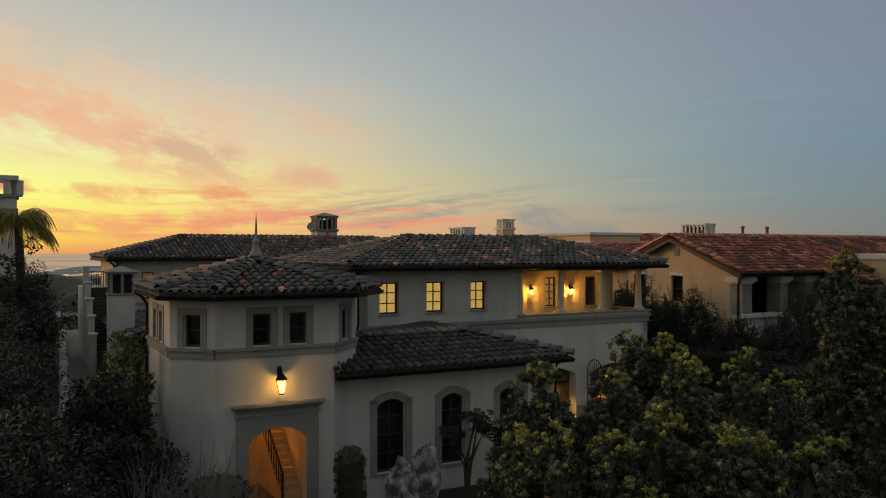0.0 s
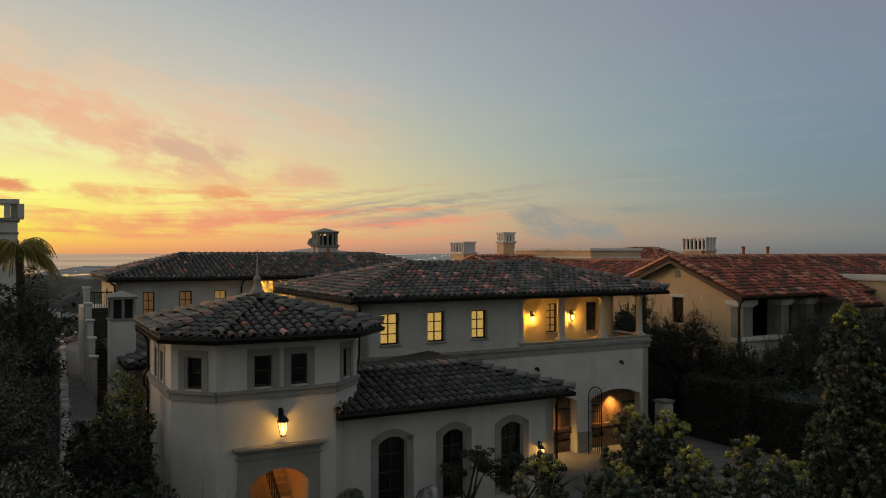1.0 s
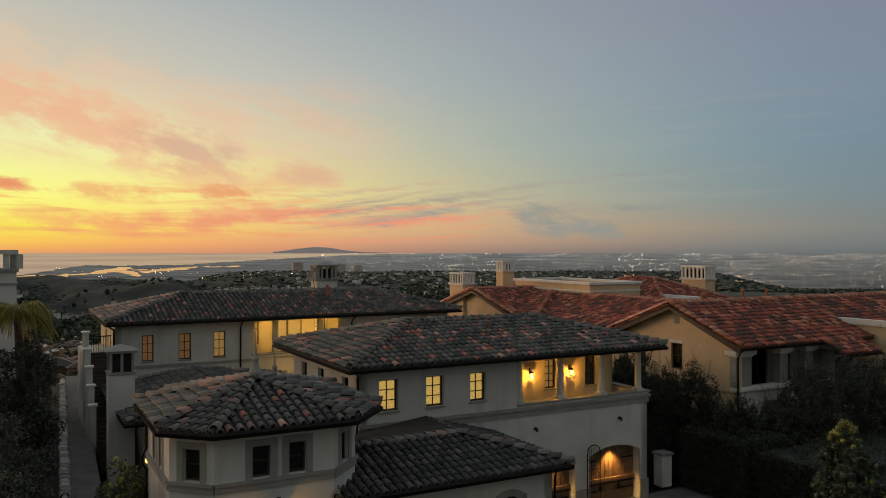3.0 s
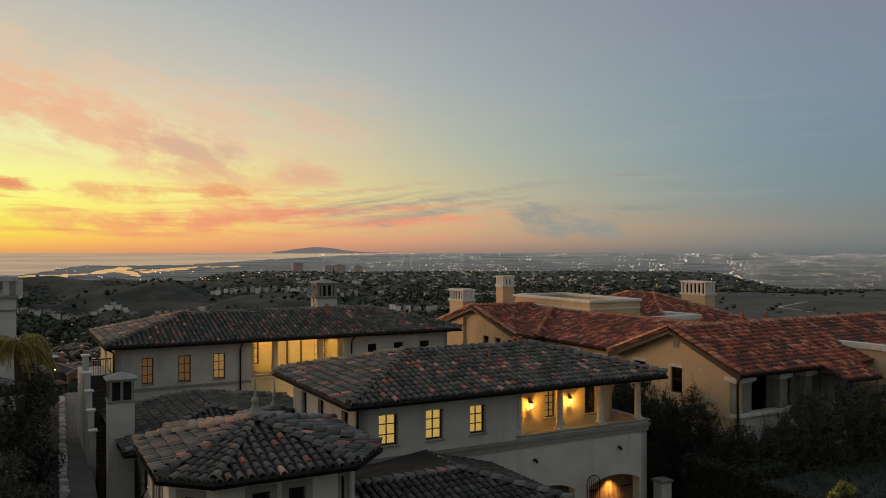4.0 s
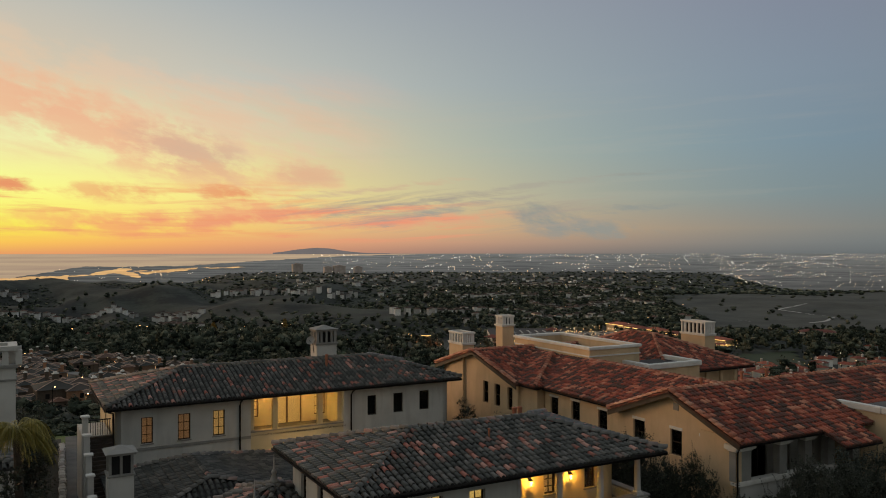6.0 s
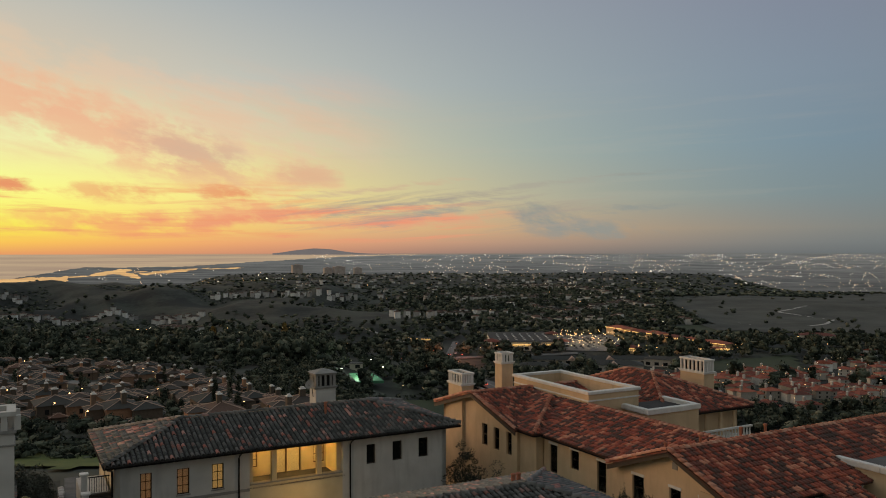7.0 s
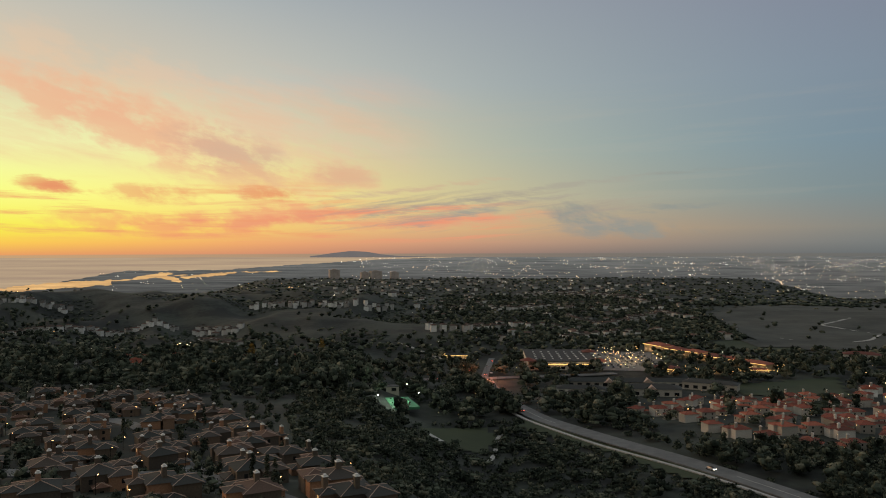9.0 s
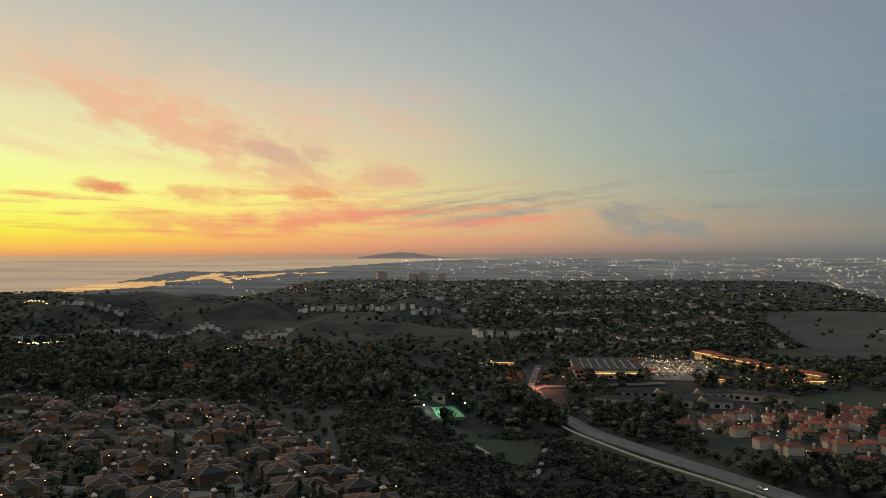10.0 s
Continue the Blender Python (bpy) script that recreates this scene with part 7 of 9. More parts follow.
ROAD = [(189, 198), (150, 257), (113, 322), (76, 386), (36, 468), (20, 528), (8, 590), (4, 625), (8, 700), (12, 765)]
ribbon("road", ROAD[:8], 12.0, 0.9, asphalt, "grey asphalt road curving through the valley", "road")
ribbon("road", ROAD[7:], 5.5, 0.86, asphalt, "narrow grey asphalt road beyond the crossing", "road")
ribbon("pavement", [(x - 9.5, y - 2) for x, y in ROAD[:6]], 1.8, 1.0, pale_walk, "pale footpath beside the road", "pavement")
ribbon("road_marking", [(x, y) for x, y in ROAD[:7]], 0.35, 0.96, pale_walk, "pale line along the middle of the road", "marking")
ribbon("street", [(-60, 625), (-20, 620), (4, 625), (60, 640), (110, 655)], 10.0, 0.85, asphalt, "grey crossing street", "road")
ribbon("footpath", [(14, 440), (10, 430), (8, 414), (9.4, 393), (4, 372)], 2.2, 0.7, pale_walk, "pale winding footpath by the meadow", "path")
ribbon("footpath", [(-31, 440), (-27, 435), (-21, 428), (-17.7, 416)], 2.0, 0.7, pale_walk, "pale winding footpath by the meadow", "path")
ribbon("footpath", [(-82, 850), (-70, 832), (-54, 805), (-32, 760)], 3.0, 0.9, pale_walk, "pale winding footpath on the hill", "path")
ribbon("footpath", [(330, 900), (360, 860), (420, 880), (470, 960), (440, 1060), (520, 1150)], 4.0, 1.2, pale_walk, "pale dirt track over the dry field", "path")
ribbon("street", [(-30, 150), (-60, 185), (-95, 192), (-140, 190)], 6.0, 0.5, asphalt, "dark street among the townhouses", "road")
ribbon("street", [(-62, 190), (-92, 235), (-125, 290), (-180, 345), (-260, 372)], 6.0, 0.5, asphalt, "dark street among the townhouses", "road")


def ground_patch(name, pts, lift, mat, label, category, step=12.0):
    """A flat-lying field with a plan outline that follows the ground."""
    xs, ys = [p[0] for p in pts], [p[1] for p in pts]
    poly = np.array(pts, float)
    nx, ny = max(3, int((max(xs) - min(xs)) / step)), max(3, int((max(ys) - min(ys)) / step))
    verts, faces = [], []
    for j in range(ny + 1):
        for i in range(nx + 1):
            x, y = min(xs) + (max(xs) - min(xs)) * i / nx, min(ys) + (max(ys) - min(ys)) * j / ny
            verts.append((x, y, ground_z(x, y) + lift))
    cx = np.array([(verts[j * (nx + 1) + i][0] + verts[(j + 1) * (nx + 1) + i + 1][0]) / 2 for j in range(ny) for i in range(nx)])
    cy = np.array([(verts[j * (nx + 1) + i][1] + verts[(j + 1) * (nx + 1) + i + 1][1]) / 2 for j in range(ny) for i in range(nx)])
    ok = inside(poly, cx, cy)
    for k in range(nx * ny):
        if ok[k]:
            j, i = divmod(k, nx)
            a = j * (nx + 1) + i
            faces.append((a, a + 1, a + nx + 2, a + nx + 1))
    return tagged(soup(name, verts, faces, mat), label, category, kind="structure")


POND = [(-33, 449), (4, 447), (9, 428), (4, 392), (-20, 412), (-30, 425)]
FIELD = [(184, 608), (280, 640), (252, 552), (186, 563)]
BALL = [(250, 865), (350, 900), (318, 797), (238, 789)]
DRYFIELD = [(280, 820), (440, 780), (900, 1180), (1000, 1560), (560, 1500), (352, 1262)]
VERGE = [(55, 396), (22, 450), (30, 470), (66, 402), (100, 335), (88, 330)]
LOT = [(96, 800), (164, 776), (158, 668), (101, 668)]
ground_patch("meadow", POND, 0.5, meadow, "dark mown meadow in the valley park", "grass", 4.0)
ground_patch("sports_field", FIELD, 0.6, meadow, "mown green sports field", "grass", 6.0)
ground_patch("ball_field", BALL, 0.7, meadow, "mown ball field", "grass", 8.0)
ground_patch("dry_field", DRYFIELD, 1.2, dry_field, "pale dry grass field", "field", 20.0)
ground_patch("lawn", [(-75, 134), (-58, 138), (-47, 118), (-49, 108), (-62, 112)], 0.4, lawn_grass, "green garden lawn behind the white house", "grass", 3.0)
ground_patch("verge", VERGE, 0.6, meadow, "grass verge beside the road", "grass", 4.0)
ground_patch("car_park", LOT, 0.6, asphalt, "asphalt car park before the shops", "car park", 6.0)

# pale rock ledges on the slope above the road
rng = np.random.default_rng(58)
for k in range(9):
    x, y = 34 + 4.2 * k + rng.normal(0, 2.0), 296 + rng.normal(0, 7)
    bm = bmesh.new()
    bmesh.ops.create_icosphere(bm, subdivisions=3, radius=1.0)
    for vert in bm.verts:
        c = vert.co.copy()
        g = 1 + 0.30 * noise.noise(c * 1.6 + Vector((k * 3.1, 0, 0))) + 0.10 * noise.noise(c * 5)
        vert.co = Vector((c.x * 3.0 * g, c.y * 1.3 * g, c.z * 0.9 * g))
    ledge = part("rock_ledge", bm, stone_ledge, None, "pale weathered rock ledge on the scrub slope")
    ledge.matrix_world = pose(x, y, ground_z(x, y) + 0.5, rng.normal(0, 6), rng.normal(0, 6), rng.uniform(0, 40))
    tagged(ledge, category="rock", group="rock ledges")

# tennis courts under green floodlight
court_z = ground_z(-56, 505) + 1.4
court = thing("tennis_court", "floodlit green tennis court in the park", "tennis court", pose(-53, 494, court_z, 0, 0, 18))
part("court_surface", boxes((-13, 13, -17, 17, -1.5, 0.0)), court_green, court)
part("court_line", boxes((-5.6, -5.5, -12, 12, 0.004, 0.02), (5.5, 5.6, -12, 12, 0.004, 0.02), (-5.5, 5.5, -0.05, 0.05, 0.004, 0.02), (-5.5, 5.5, -12.05, -11.95, 0.004, 0.02), (-5.5, 5.5, 11.95, 12.05, 0.004, 0.02)), white_trim, court)
for x, y in ((-12.5, -16), (12.5, -16), (-12.5, 16), (12.5, 16)):
    bm = bmesh.new()
    tube(bm, [(x, y, 0), (x, y, 8)], 0.12, 6)
    mast = part("lamp_mast", bm, gutter_metal, court)
    part("lamp_head", boxes((x - 0.5, x + 0.5, y - 0.3, y + 0.3, 8.0, 8.25)), white_glow, court)
lamp("court_light", (-53, 494, court_z + 9), (0.80, 1.0, 0.72), 9000, 1.0)
lamp("crossing_light", (4, 618, ground_z(4, 618) + 7), (1.0, 0.28, 0.12), 24000, 1.0)
lamp("car_park_light", (130, 725, ground_z(130, 725) + 12), (1.0, 0.62, 0.28), 22000, 2.0)


# ---- houses of the valley
def block(bm_wall, x0, x1, y0, y1, h):
    box(bm_wall, x0, x1, y0, y1, -3.0, h)


def hip(bm, x0, x1, y0, y1, z, rise, over=0.5):
    x0, x1, y0, y1 = x0 - over, x1 + over, y0 - over, y1 + over
    w, d = x1 - x0, y1 - y0
    k = min(w, d) / 2
    a, b, c, e = [bm.verts.new(p) for p in ((x0, y0, z), (x1, y0, z), (x1, y1, z), (x0, y1, z))]
    l, r = (bm.verts.new((x0 + k, y0 + k, z + rise)), bm.verts.new((x1 - k, y1 - k, z + rise))) if w >= d else (bm.verts.new((x0 + k, y0 + k, z + rise)), bm.verts.new((x1 - k, y1 - k, z + rise)))
    if abs(w - d) < 0.05:
        for f in ((a, b, l), (b, c, l), (c, e, l), (e, a, l)):
            bm.faces.new(f)
    elif w > d:
        for f in ((a, b, r, l), (b, c, r), (c, e, l, r), (e, a, l)):
            bm.faces.new(f)
    else:
        for f in ((a, b, l), (b, c, r, l), (c, e, r), (e, a, l, r)):
            bm.faces.new(f)
    bm.faces.new((e, c, b, a))
    return [(a.co.copy(), l.co.copy()), (b.co.copy(), (r if w > d else l).co.copy()), (c.co.copy(), r.co.copy()), (e.co.copy(), (l if w > d else r).co.copy()), (l.co.copy(), r.co.copy())]


def townhouse(seed, label, group, wall_mat, roof_mat, cap_mat, blocks, chim, lit):
    """A small house of hip roofed blocks (x0, x1, y0, y1, height), a chimney, and windows."""
    rng = np.random.default_rng(seed)
    house = thing("house", label, "house", None, group)
    for x0, x1, y0, y1, h in blocks:
        bm = bmesh.new()
        block(bm, x0, x1, y0, y1, h)
        part("wall", bm, wall_mat, house)
        bm = bmesh.new()
        lines = hip(bm, x0, x1, y0, y1, h, min(x1 - x0, y1 - y0) * 0.19)
        roof = part("roof", bm, roof_mat, house)
        bm = bmesh.new()
        for p, q in lines:
            if (p - q).length > 0.3:
                tube(bm, [p + Vector((0, 0, 0.04)), q + Vector((0, 0, 0.04))], 0.13, 4)
        part("ridge_cap", bm, cap_mat, roof)
        for side in (0, 1):
            n = max(1, int((x1 - x0 if side == 0 else y1 - y0) / 4.4))
            for k in range(n):
                for z in ((0.9, 2.2), (3.6, 4.9)):
                    if z[1] > h - 0.2:
                        continue
                    if side == 0:
                        c = x0 + (x1 - x0) * (k + 0.5) / n
                        dims = (c - 0.5, c + 0.5, y0 - 0.06, y0 - 0.005, *z)
                    else:
                        c = y0 + (y1 - y0) * (k + 0.5) / n
                        dims = (x0 - 0.06, x0 - 0.005, c - 0.5, c + 0.5, *z) if side == 1 else (x1 + 0.005, x1 + 0.06, c - 0.5, c + 0.5, *z)
                    part("window", boxes(dims), lit_window if rng.random() < lit else dim_window, house)
    for x, y, h in chim:
        stack = part("chimney", boxes((x - 0.8, x + 0.8, y - 0.6, y + 0.6, 3.0, h + 1.0)), wall_mat, house)
        part("chimney_cap", boxes((x - 0.9, x + 0.9, y - 0.7, y + 0.7, h + 1.0, h + 1.2), (x - 0.5, x + 0.5, y - 0.35, y + 0.35, h + 1.2, h + 1.6)), white_trim, stack)
    return house


TOWN_LABEL = "tan two-storey townhouse with brown hip roofs and chimney"
RED_LABEL = "white rendered house with orange-red tiled hip roofs"
kinds = [townhouse(200, TOWN_LABEL, "townhouses", town_wall, town_roof, town_cap, [(-6, 4, -5, 5, 6.0), (1, 8, -8, 0, 5.7), (-8.5, -3, -2, 5, 3.2), (-3, 1, -8, -4, 3.2), (3, 8, 1, 6, 6.4)], [(-1, 0.5, 8.4)], 0.03),
         townhouse(201, TOWN_LABEL, "townhouses", town_wall, town_roof, town_cap, [(-7, 3, -4, 4, 6.0), (-2, 6, 2, 9, 5.8), (3, 8, -7, -1, 3.3), (-6, -1, -8, -3, 5.6), (4, 8, 0, 4, 3.2)], [(0.5, 0.5, 8.6), (-4.5, -6, 8.0)], 0.02),
         townhouse(202, TOWN_LABEL, "townhouses", town_wall, town_roof, town_cap, [(-5, 5, -4, 5, 6.1), (-9, -4, -6, 2, 5.4), (1, 7, -9, -3, 3.2), (-2, 3, -8, -3, 6.3), (-8, -3, 3, 8, 3.2)], [(0, 0, 8.6)], 0.03)]
kinds_red = [townhouse(203, RED_LABEL, "red roofed houses", white_wall, red_roof, red_roof, [(-6, 5, -5, 5, 5.6), (0, 7, -8, -1, 5.2)], [(3, 2, 8.2)], 0.05),
             townhouse(204, RED_LABEL, "red roofed houses", white_wall, red_roof, red_roof, [(-5, 6, -5, 4, 5.6), (-8, -3, -3, 6, 3.2)], [(-2, 1, 8.0)], 0.06)]
TOWN = [(-269, 400), (-251, 392), (-229, 372), (-213, 386), (-190, 377), (-172, 376), (-154, 369), (-136, 350), (-149, 331), (-124, 338),
        (-106, 316), (-93, 297), (-80, 278), (-88, 262), (-70, 243), (-70, 224), (-54, 226), (-42, 205), (-31, 172), (-24, 155),
        (-44, 158), (-154, 274), (-130, 263), (-146, 252), (-158, 308), (-112, 226), (-104, 250), (-149, 220), (-130, 200), (-110, 206),
        (-168, 236), (-119, 177), (-88, 157), (-84, 176), (-66, 165), (-208, 332), (-226, 322), (-124, 240), (-88, 218), (-52, 184)]
RED = [(147, 498), (163, 502), (183, 503), (214, 527), (230, 535), (244, 520), (188, 474), (146, 441), (157, 424), (166, 408),
       (203, 466), (120, 417), (137, 389), (152, 376), (176, 398), (170, 374), (132, 512), (117, 495), (106, 481), (94, 482),
       (200, 444), (184, 424), (215, 490), (226, 460), (240, 488), (196, 392), (218, 420), (258, 505), (270, 540), (250, 455),
       (232, 440), (205, 408), (128, 402), (170, 486), (190, 524), (172, 520), (205, 540), (160, 466), (222, 505), (284, 520), (276, 480), (266, 425), (238, 400)]
placed = []


def fill(spots, outline, gap, total, seed):
    """More spots inside an outline, none closer than the gap to another."""
    rng = np.random.default_rng(seed)
    poly, out = np.array(outline, float), list(spots)
    for _ in range(6000):
        p = rng.uniform(poly.min(0), poly.max(0))
        if len(out) < total and inside(poly, p[:1], p[1:])[0] and min(math.dist(p, q) for q in out) > gap:
            out.append((float(p[0]), float(p[1])))
    return out


def settle(kinds, spots, seed, turns, size=1.0, sink=-0.3):
    rng = np.random.default_rng(seed)
    for k, (x, y) in enumerate(spots):
        m = pose(x, y, ground_z(x, y) - sink, 0, 0, turns[int(rng.integers(len(turns)))] + rng.normal(0, 4)) @ Matrix.Diagonal((size, size, size, 1))
        src = kinds[k % len(kinds)]
        if k < len(kinds):
            src.matrix_world = m
        else:
            copy_thing(src, m @ Matrix.Diagonal((1 / size, 1 / size, 1 / size, 1)))
        placed.append((x, y, 10.0 * size))


TOWN = fill(TOWN, [(-285, 410), (-130, 374), (-82, 300), (-18, 168), (-22, 142), (-95, 138), (-180, 205), (-250, 310)], 14.5, 66, 15)
RED = fill(RED, [(95, 490), (140, 385), (200, 380), (300, 430), (330, 560), (280, 585), (250, 545), (180, 545), (110, 520)], 11.5, 78, 16)
settle(kinds, TOWN, 5, (28.5, 118.5, 208.5, 298.5), 0.80, 0.9)
settle(kinds_red, RED, 6, (10, 55, 100, 190, 235), 0.78, -0.3)


# ---- shops, school and larger buildings
def long_building(name, label, category, x, y, turn, w, d, h, wall_mat, roof_mat, glow=False, gables=0):
    z = ground_z(x, y) + 0.4
    b = thing(name, label, category, pose(x, y, z, 0, 0, turn))
    part("wall", boxes((-w / 2, w / 2, -d / 2, d / 2, -2.5, h)), wall_mat, b)
    bm = bmesh.new()
    if gables == -1:
        box(bm, -w / 2 - 0.3, w / 2 + 0.3, -d / 2 - 0.3, d / 2 + 0.3, h, h + 0.5)
    else:
        hip(bm, -w / 2, w / 2, -d / 2, d / 2, h, d * 0.16, 0.8)
    part("roof", bm, roof_mat, b)
    for k in range(max(2, int(w / 6))):
        c = -w / 2 + w * (k + 0.5) / max(2, int(w / 6))
        part("shop_window" if glow else "window", boxes((c - 1.6, c + 1.6, -d / 2 - 0.08, -d / 2 - 0.01, 0.6, 2.9)), shop_window_glow if glow else dim_window, b)
    for k in range(max(0, gables)):
        c = -w / 2 + w * (k + 0.5) / gables
        bm = bmesh.new()
        vs = [bm.verts.new(p) for p in ((c - 4, -d / 2 - 2, h - 0.5), (c + 4, -d / 2 - 2, h - 0.5), (c, -d / 2 - 2, h + 2.2), (c - 4, 0, h - 0.5), (c + 4, 0, h - 0.5), (c, 0, h + 2.2))]
        for f in ((0, 1, 2), (5, 4, 3), (0, 3, 4, 1), (1, 4, 5, 2), (2, 5, 3, 0)):
            bm.faces.new([vs[i] for i in f])
        part("porch_gable", bm, town_cap, b)
    if glow:
        part("light_strip", boxes((-w / 2 - 0.9, w / 2 + 0.9, -d / 2 - 1.05, -d / 2 - 0.85, h - 0.15, h + 0.15), (-w / 2 - 1.05, -w / 2 - 0.85, -d / 2 - 1, d / 2 + 1, h - 0.15, h + 0.15)), strip_glow, b, "glowing string of eave lights")
    placed.append((x, y, max(w, d) / 2))
    return b


for x, y, turn, w, d, h in ((174, 786, -64, 26, 15, 6.5), (186, 762, -62, 22, 14, 5), (197, 742, -60, 20, 14, 5.6), (209, 722, -60, 20, 14, 4.8), (220, 704, -58, 18, 13, 5.2), (233, 684, -56, 26, 13, 4.6), (152, 664, -14, 22, 14, 3.8), (196, 661, -6, 20, 8, 3.4), (222, 659, -2, 22, 8, 3.4)):
    long_building("shop_building", "tan shop building with glowing eave lights", "shop", x, y, turn, w, d, h, tan_stucco, red_roof, True)
store = long_building("store", "large flat-roofed store with red-roofed corner blocks", "store", 70, 710, 0, 58, 78, 7, white_wall, roof_bed, False, -1)
for k, (x, y) in enumerate(((-29, -39), (29, -39), (29, 20))):
    bm = bmesh.new()
    hip(bm, x - 6, x + 6, y - 6, y + 6, 8.0, 2.4)
    part("corner_roof", bm, red_roof, store)
part("light_strip", boxes((-20, 30, -39.9, -39.6, 4.6, 5.0)), strip_glow, store, "glowing string of eave lights")
for i in range(7):
    for j in range(5):
        part("skylight", boxes((-22 + 7 * i, -20.4 + 7 * i, -26 + 11 * j, -23.5 + 11 * j, 7.5, 7.8)), white_trim, store)
for x, y, turn, w, d, h, g in ((97, 606, -4, 62, 13, 4, 1), (140, 604, -4, 60, 13, 4, 2), (72, 574, -6, 34, 12, 4, 0), (120, 566, -8, 40, 16, 5, 1), (74, 546, -4, 26, 12, 4, 0), (168, 590, -28, 38, 12, 5, 0)):
    long_building("school_building", "long low school building with brown hip roof", "school", x, y, turn, w, d, h, white_wall, town_roof, False, g)
long_building("hall", "white hall with red roof beyond the field", "hall", 346, 742, -20, 30, 14, 5, white_wall, red_roof, False, 0)
long_building("lodge", "lit low building on the hill", "building", -22, 770, -10, 22, 9, 3.5, tan_stucco, town_roof, True, 0)
long_building("pavilion", "white pavilion beside the tennis court", "pavilion", -62, 548, 10, 14, 7, 3.5, white_wall, paving, False, -1)


# ---- woods, scrub and far settlements
far_leaf = varied("far_tree_leaves", [(0, (0.012, 0.016, 0.012)), (0.45, (0.044, 0.055, 0.041)), (0.85, (0.125, 0.14, 0.10)), (1, (0.21, 0.20, 0.14))], True, 0.9, 1.5, 0.8, 0.05, 0.09)
autumn_leaf = varied("autumn_leaves", [(0, (0.14, 0.09, 0.02)), (0.5, (0.24, 0.15, 0.03)), (1, (0.34, 0.20, 0.05))], True, 0.8, 0.0, 0.8, 0.1)
ICO_V, ICO_F = None, None
bm = bmesh.new()
bmesh.ops.create_icosphere(bm, subdivisions=1, radius=1.0)
bm.verts.ensure_lookup_table()
ICO_V = np.array([v.co[:] for v in bm.verts])
ICO_F = np.array([[v.index for v in f.verts] for f in bm.faces])
bm.free()
polys = [np.array(p, float) for p in (POND, FIELD, BALL, LOT, VERGE)]
road_line = []
for a, b in zip(ROAD, ROAD[1:]):
    n = int(math.dist(a, b) / 6)
    road_line += [(a[0] + (b[0] - a[0]) * i / n, a[1] + (b[1] - a[1]) * i / n) for i in range(n)]
road_line += [(-60 + 10 * i, 622) for i in range(18)]
road_arr, placed_arr = np.array(road_line), np.array(placed)


def free(x, y, gap):
    """Whether a spot lies clear of roads, fields and buildings."""
    if ((road_arr - (x, y)) ** 2).sum(1).min() < (8.5 + gap) ** 2:
        return False
    d = np.hypot(placed_arr[:, 0] - x, placed_arr[:, 1] - y) - placed_arr[:, 2]
    if d.min() < gap:
        return False
    for p in polys:
        if inside(p, np.array([x]), np.array([y]))[0]:
            return False
    if -80 < x < -26 and 448 < y < 518:
        return False
    return True


def bare(x, y):
    """Open slopes and dry fields, where few trees stand."""
    b = 0.0
    if y < 700:
        return b
    for hx, hy, r in ((-135, 980, 130), (-330, 1130, 210), (-560, 1500, 220), (-200, 1310, 90), (-620, 1300, 200)):
        b = max(b, math.exp(-(((x - hx) ** 2 + (y - hy) ** 2) / (r * r)) ** 2))
    if inside(np.array(DRYFIELD, float), np.array([x]), np.array([y]))[0]:
        b = 0.97
    return b


def woods(name, label, spots, mat, seed, clumps, sprays=0):
    """Crowns of several uneven clumps each, all in one mesh."""
    rng = np.random.default_rng(seed)
    n = len(spots)
    sp = np.array(spots)
    zs = np.array([ground_z(x, y) for x, y in sp[:, :2]])
    h, w = np.repeat(sp[:, 2], clumps), np.repeat(sp[:, 3], clumps)
    q = np.tile(np.arange(clumps) / clumps, n)
    a = rng.uniform(0, 2 * math.pi, n * clumps)
    out = w * 0.55 * (1 - 0.5 * q)
    off = np.stack([np.cos(a) * out, np.sin(a) * out, h * (0.30 + 0.55 * q)], 1) + np.repeat(np.c_[sp[:, :2], zs], clumps, 0)
    size = np.stack([w * rng.uniform(0.45, 0.75, n * clumps), w * rng.uniform(0.45, 0.75, n * clumps), h * rng.uniform(0.16, 0.26, n * clumps)], 1)
    jig = 1 + rng.normal(0, 0.18, (n * clumps, len(ICO_V), 1))
    verts = (ICO_V[None] * jig * size[:, None] * (0.72 if sprays > 6 else 1.0) + off[:, None]).reshape(-1, 3)
    faces = (ICO_F[None] + (np.arange(n * clumps) * len(ICO_V))[:, None, None]).reshape(-1, 3)
    ob = soup(name, verts.tolist(), faces.tolist(), mat)
    tagged(ob, label, "trees", kind="stuff")
    if sprays:
        k = n * clumps
        near_first = np.linalg.norm(off[:, :2], axis=1)
        leaf = np.clip(near_first * 0.0014, 0.26, 1.1)
        pick = rng.integers(0, k, k * sprays)
        d = rng.normal(size=(len(pick), 3))
        d /= np.linalg.norm(d, axis=1, keepdims=True)
        d[:, 2] = np.abs(d[:, 2]) * 1.1 - 0.25
        p = off[pick] + d * size[pick] * rng.uniform(0.9, 1.35, (len(pick), 1))
        u = rng.normal(size=(len(pick), 3))
        u /= np.linalg.norm(u, axis=1, keepdims=True)
        w2 = np.cross(u, d + rng.normal(size=d.shape) * 0.3)
        s2 = (leaf[pick] * rng.uniform(0.6, 1.5, len(pick)))[:, None]
        q4 = np.stack([p - u * s2 - w2 * s2 * 0.6, p - u * s2 + w2 * s2 * 0.6, p + u * s2], 1).reshape(-1, 3)
        tagged(soup("foliage", q4.tolist(), np.arange(len(q4)).reshape(-1, 3).tolist(), mat, ob), kind="stuff")
    return ob


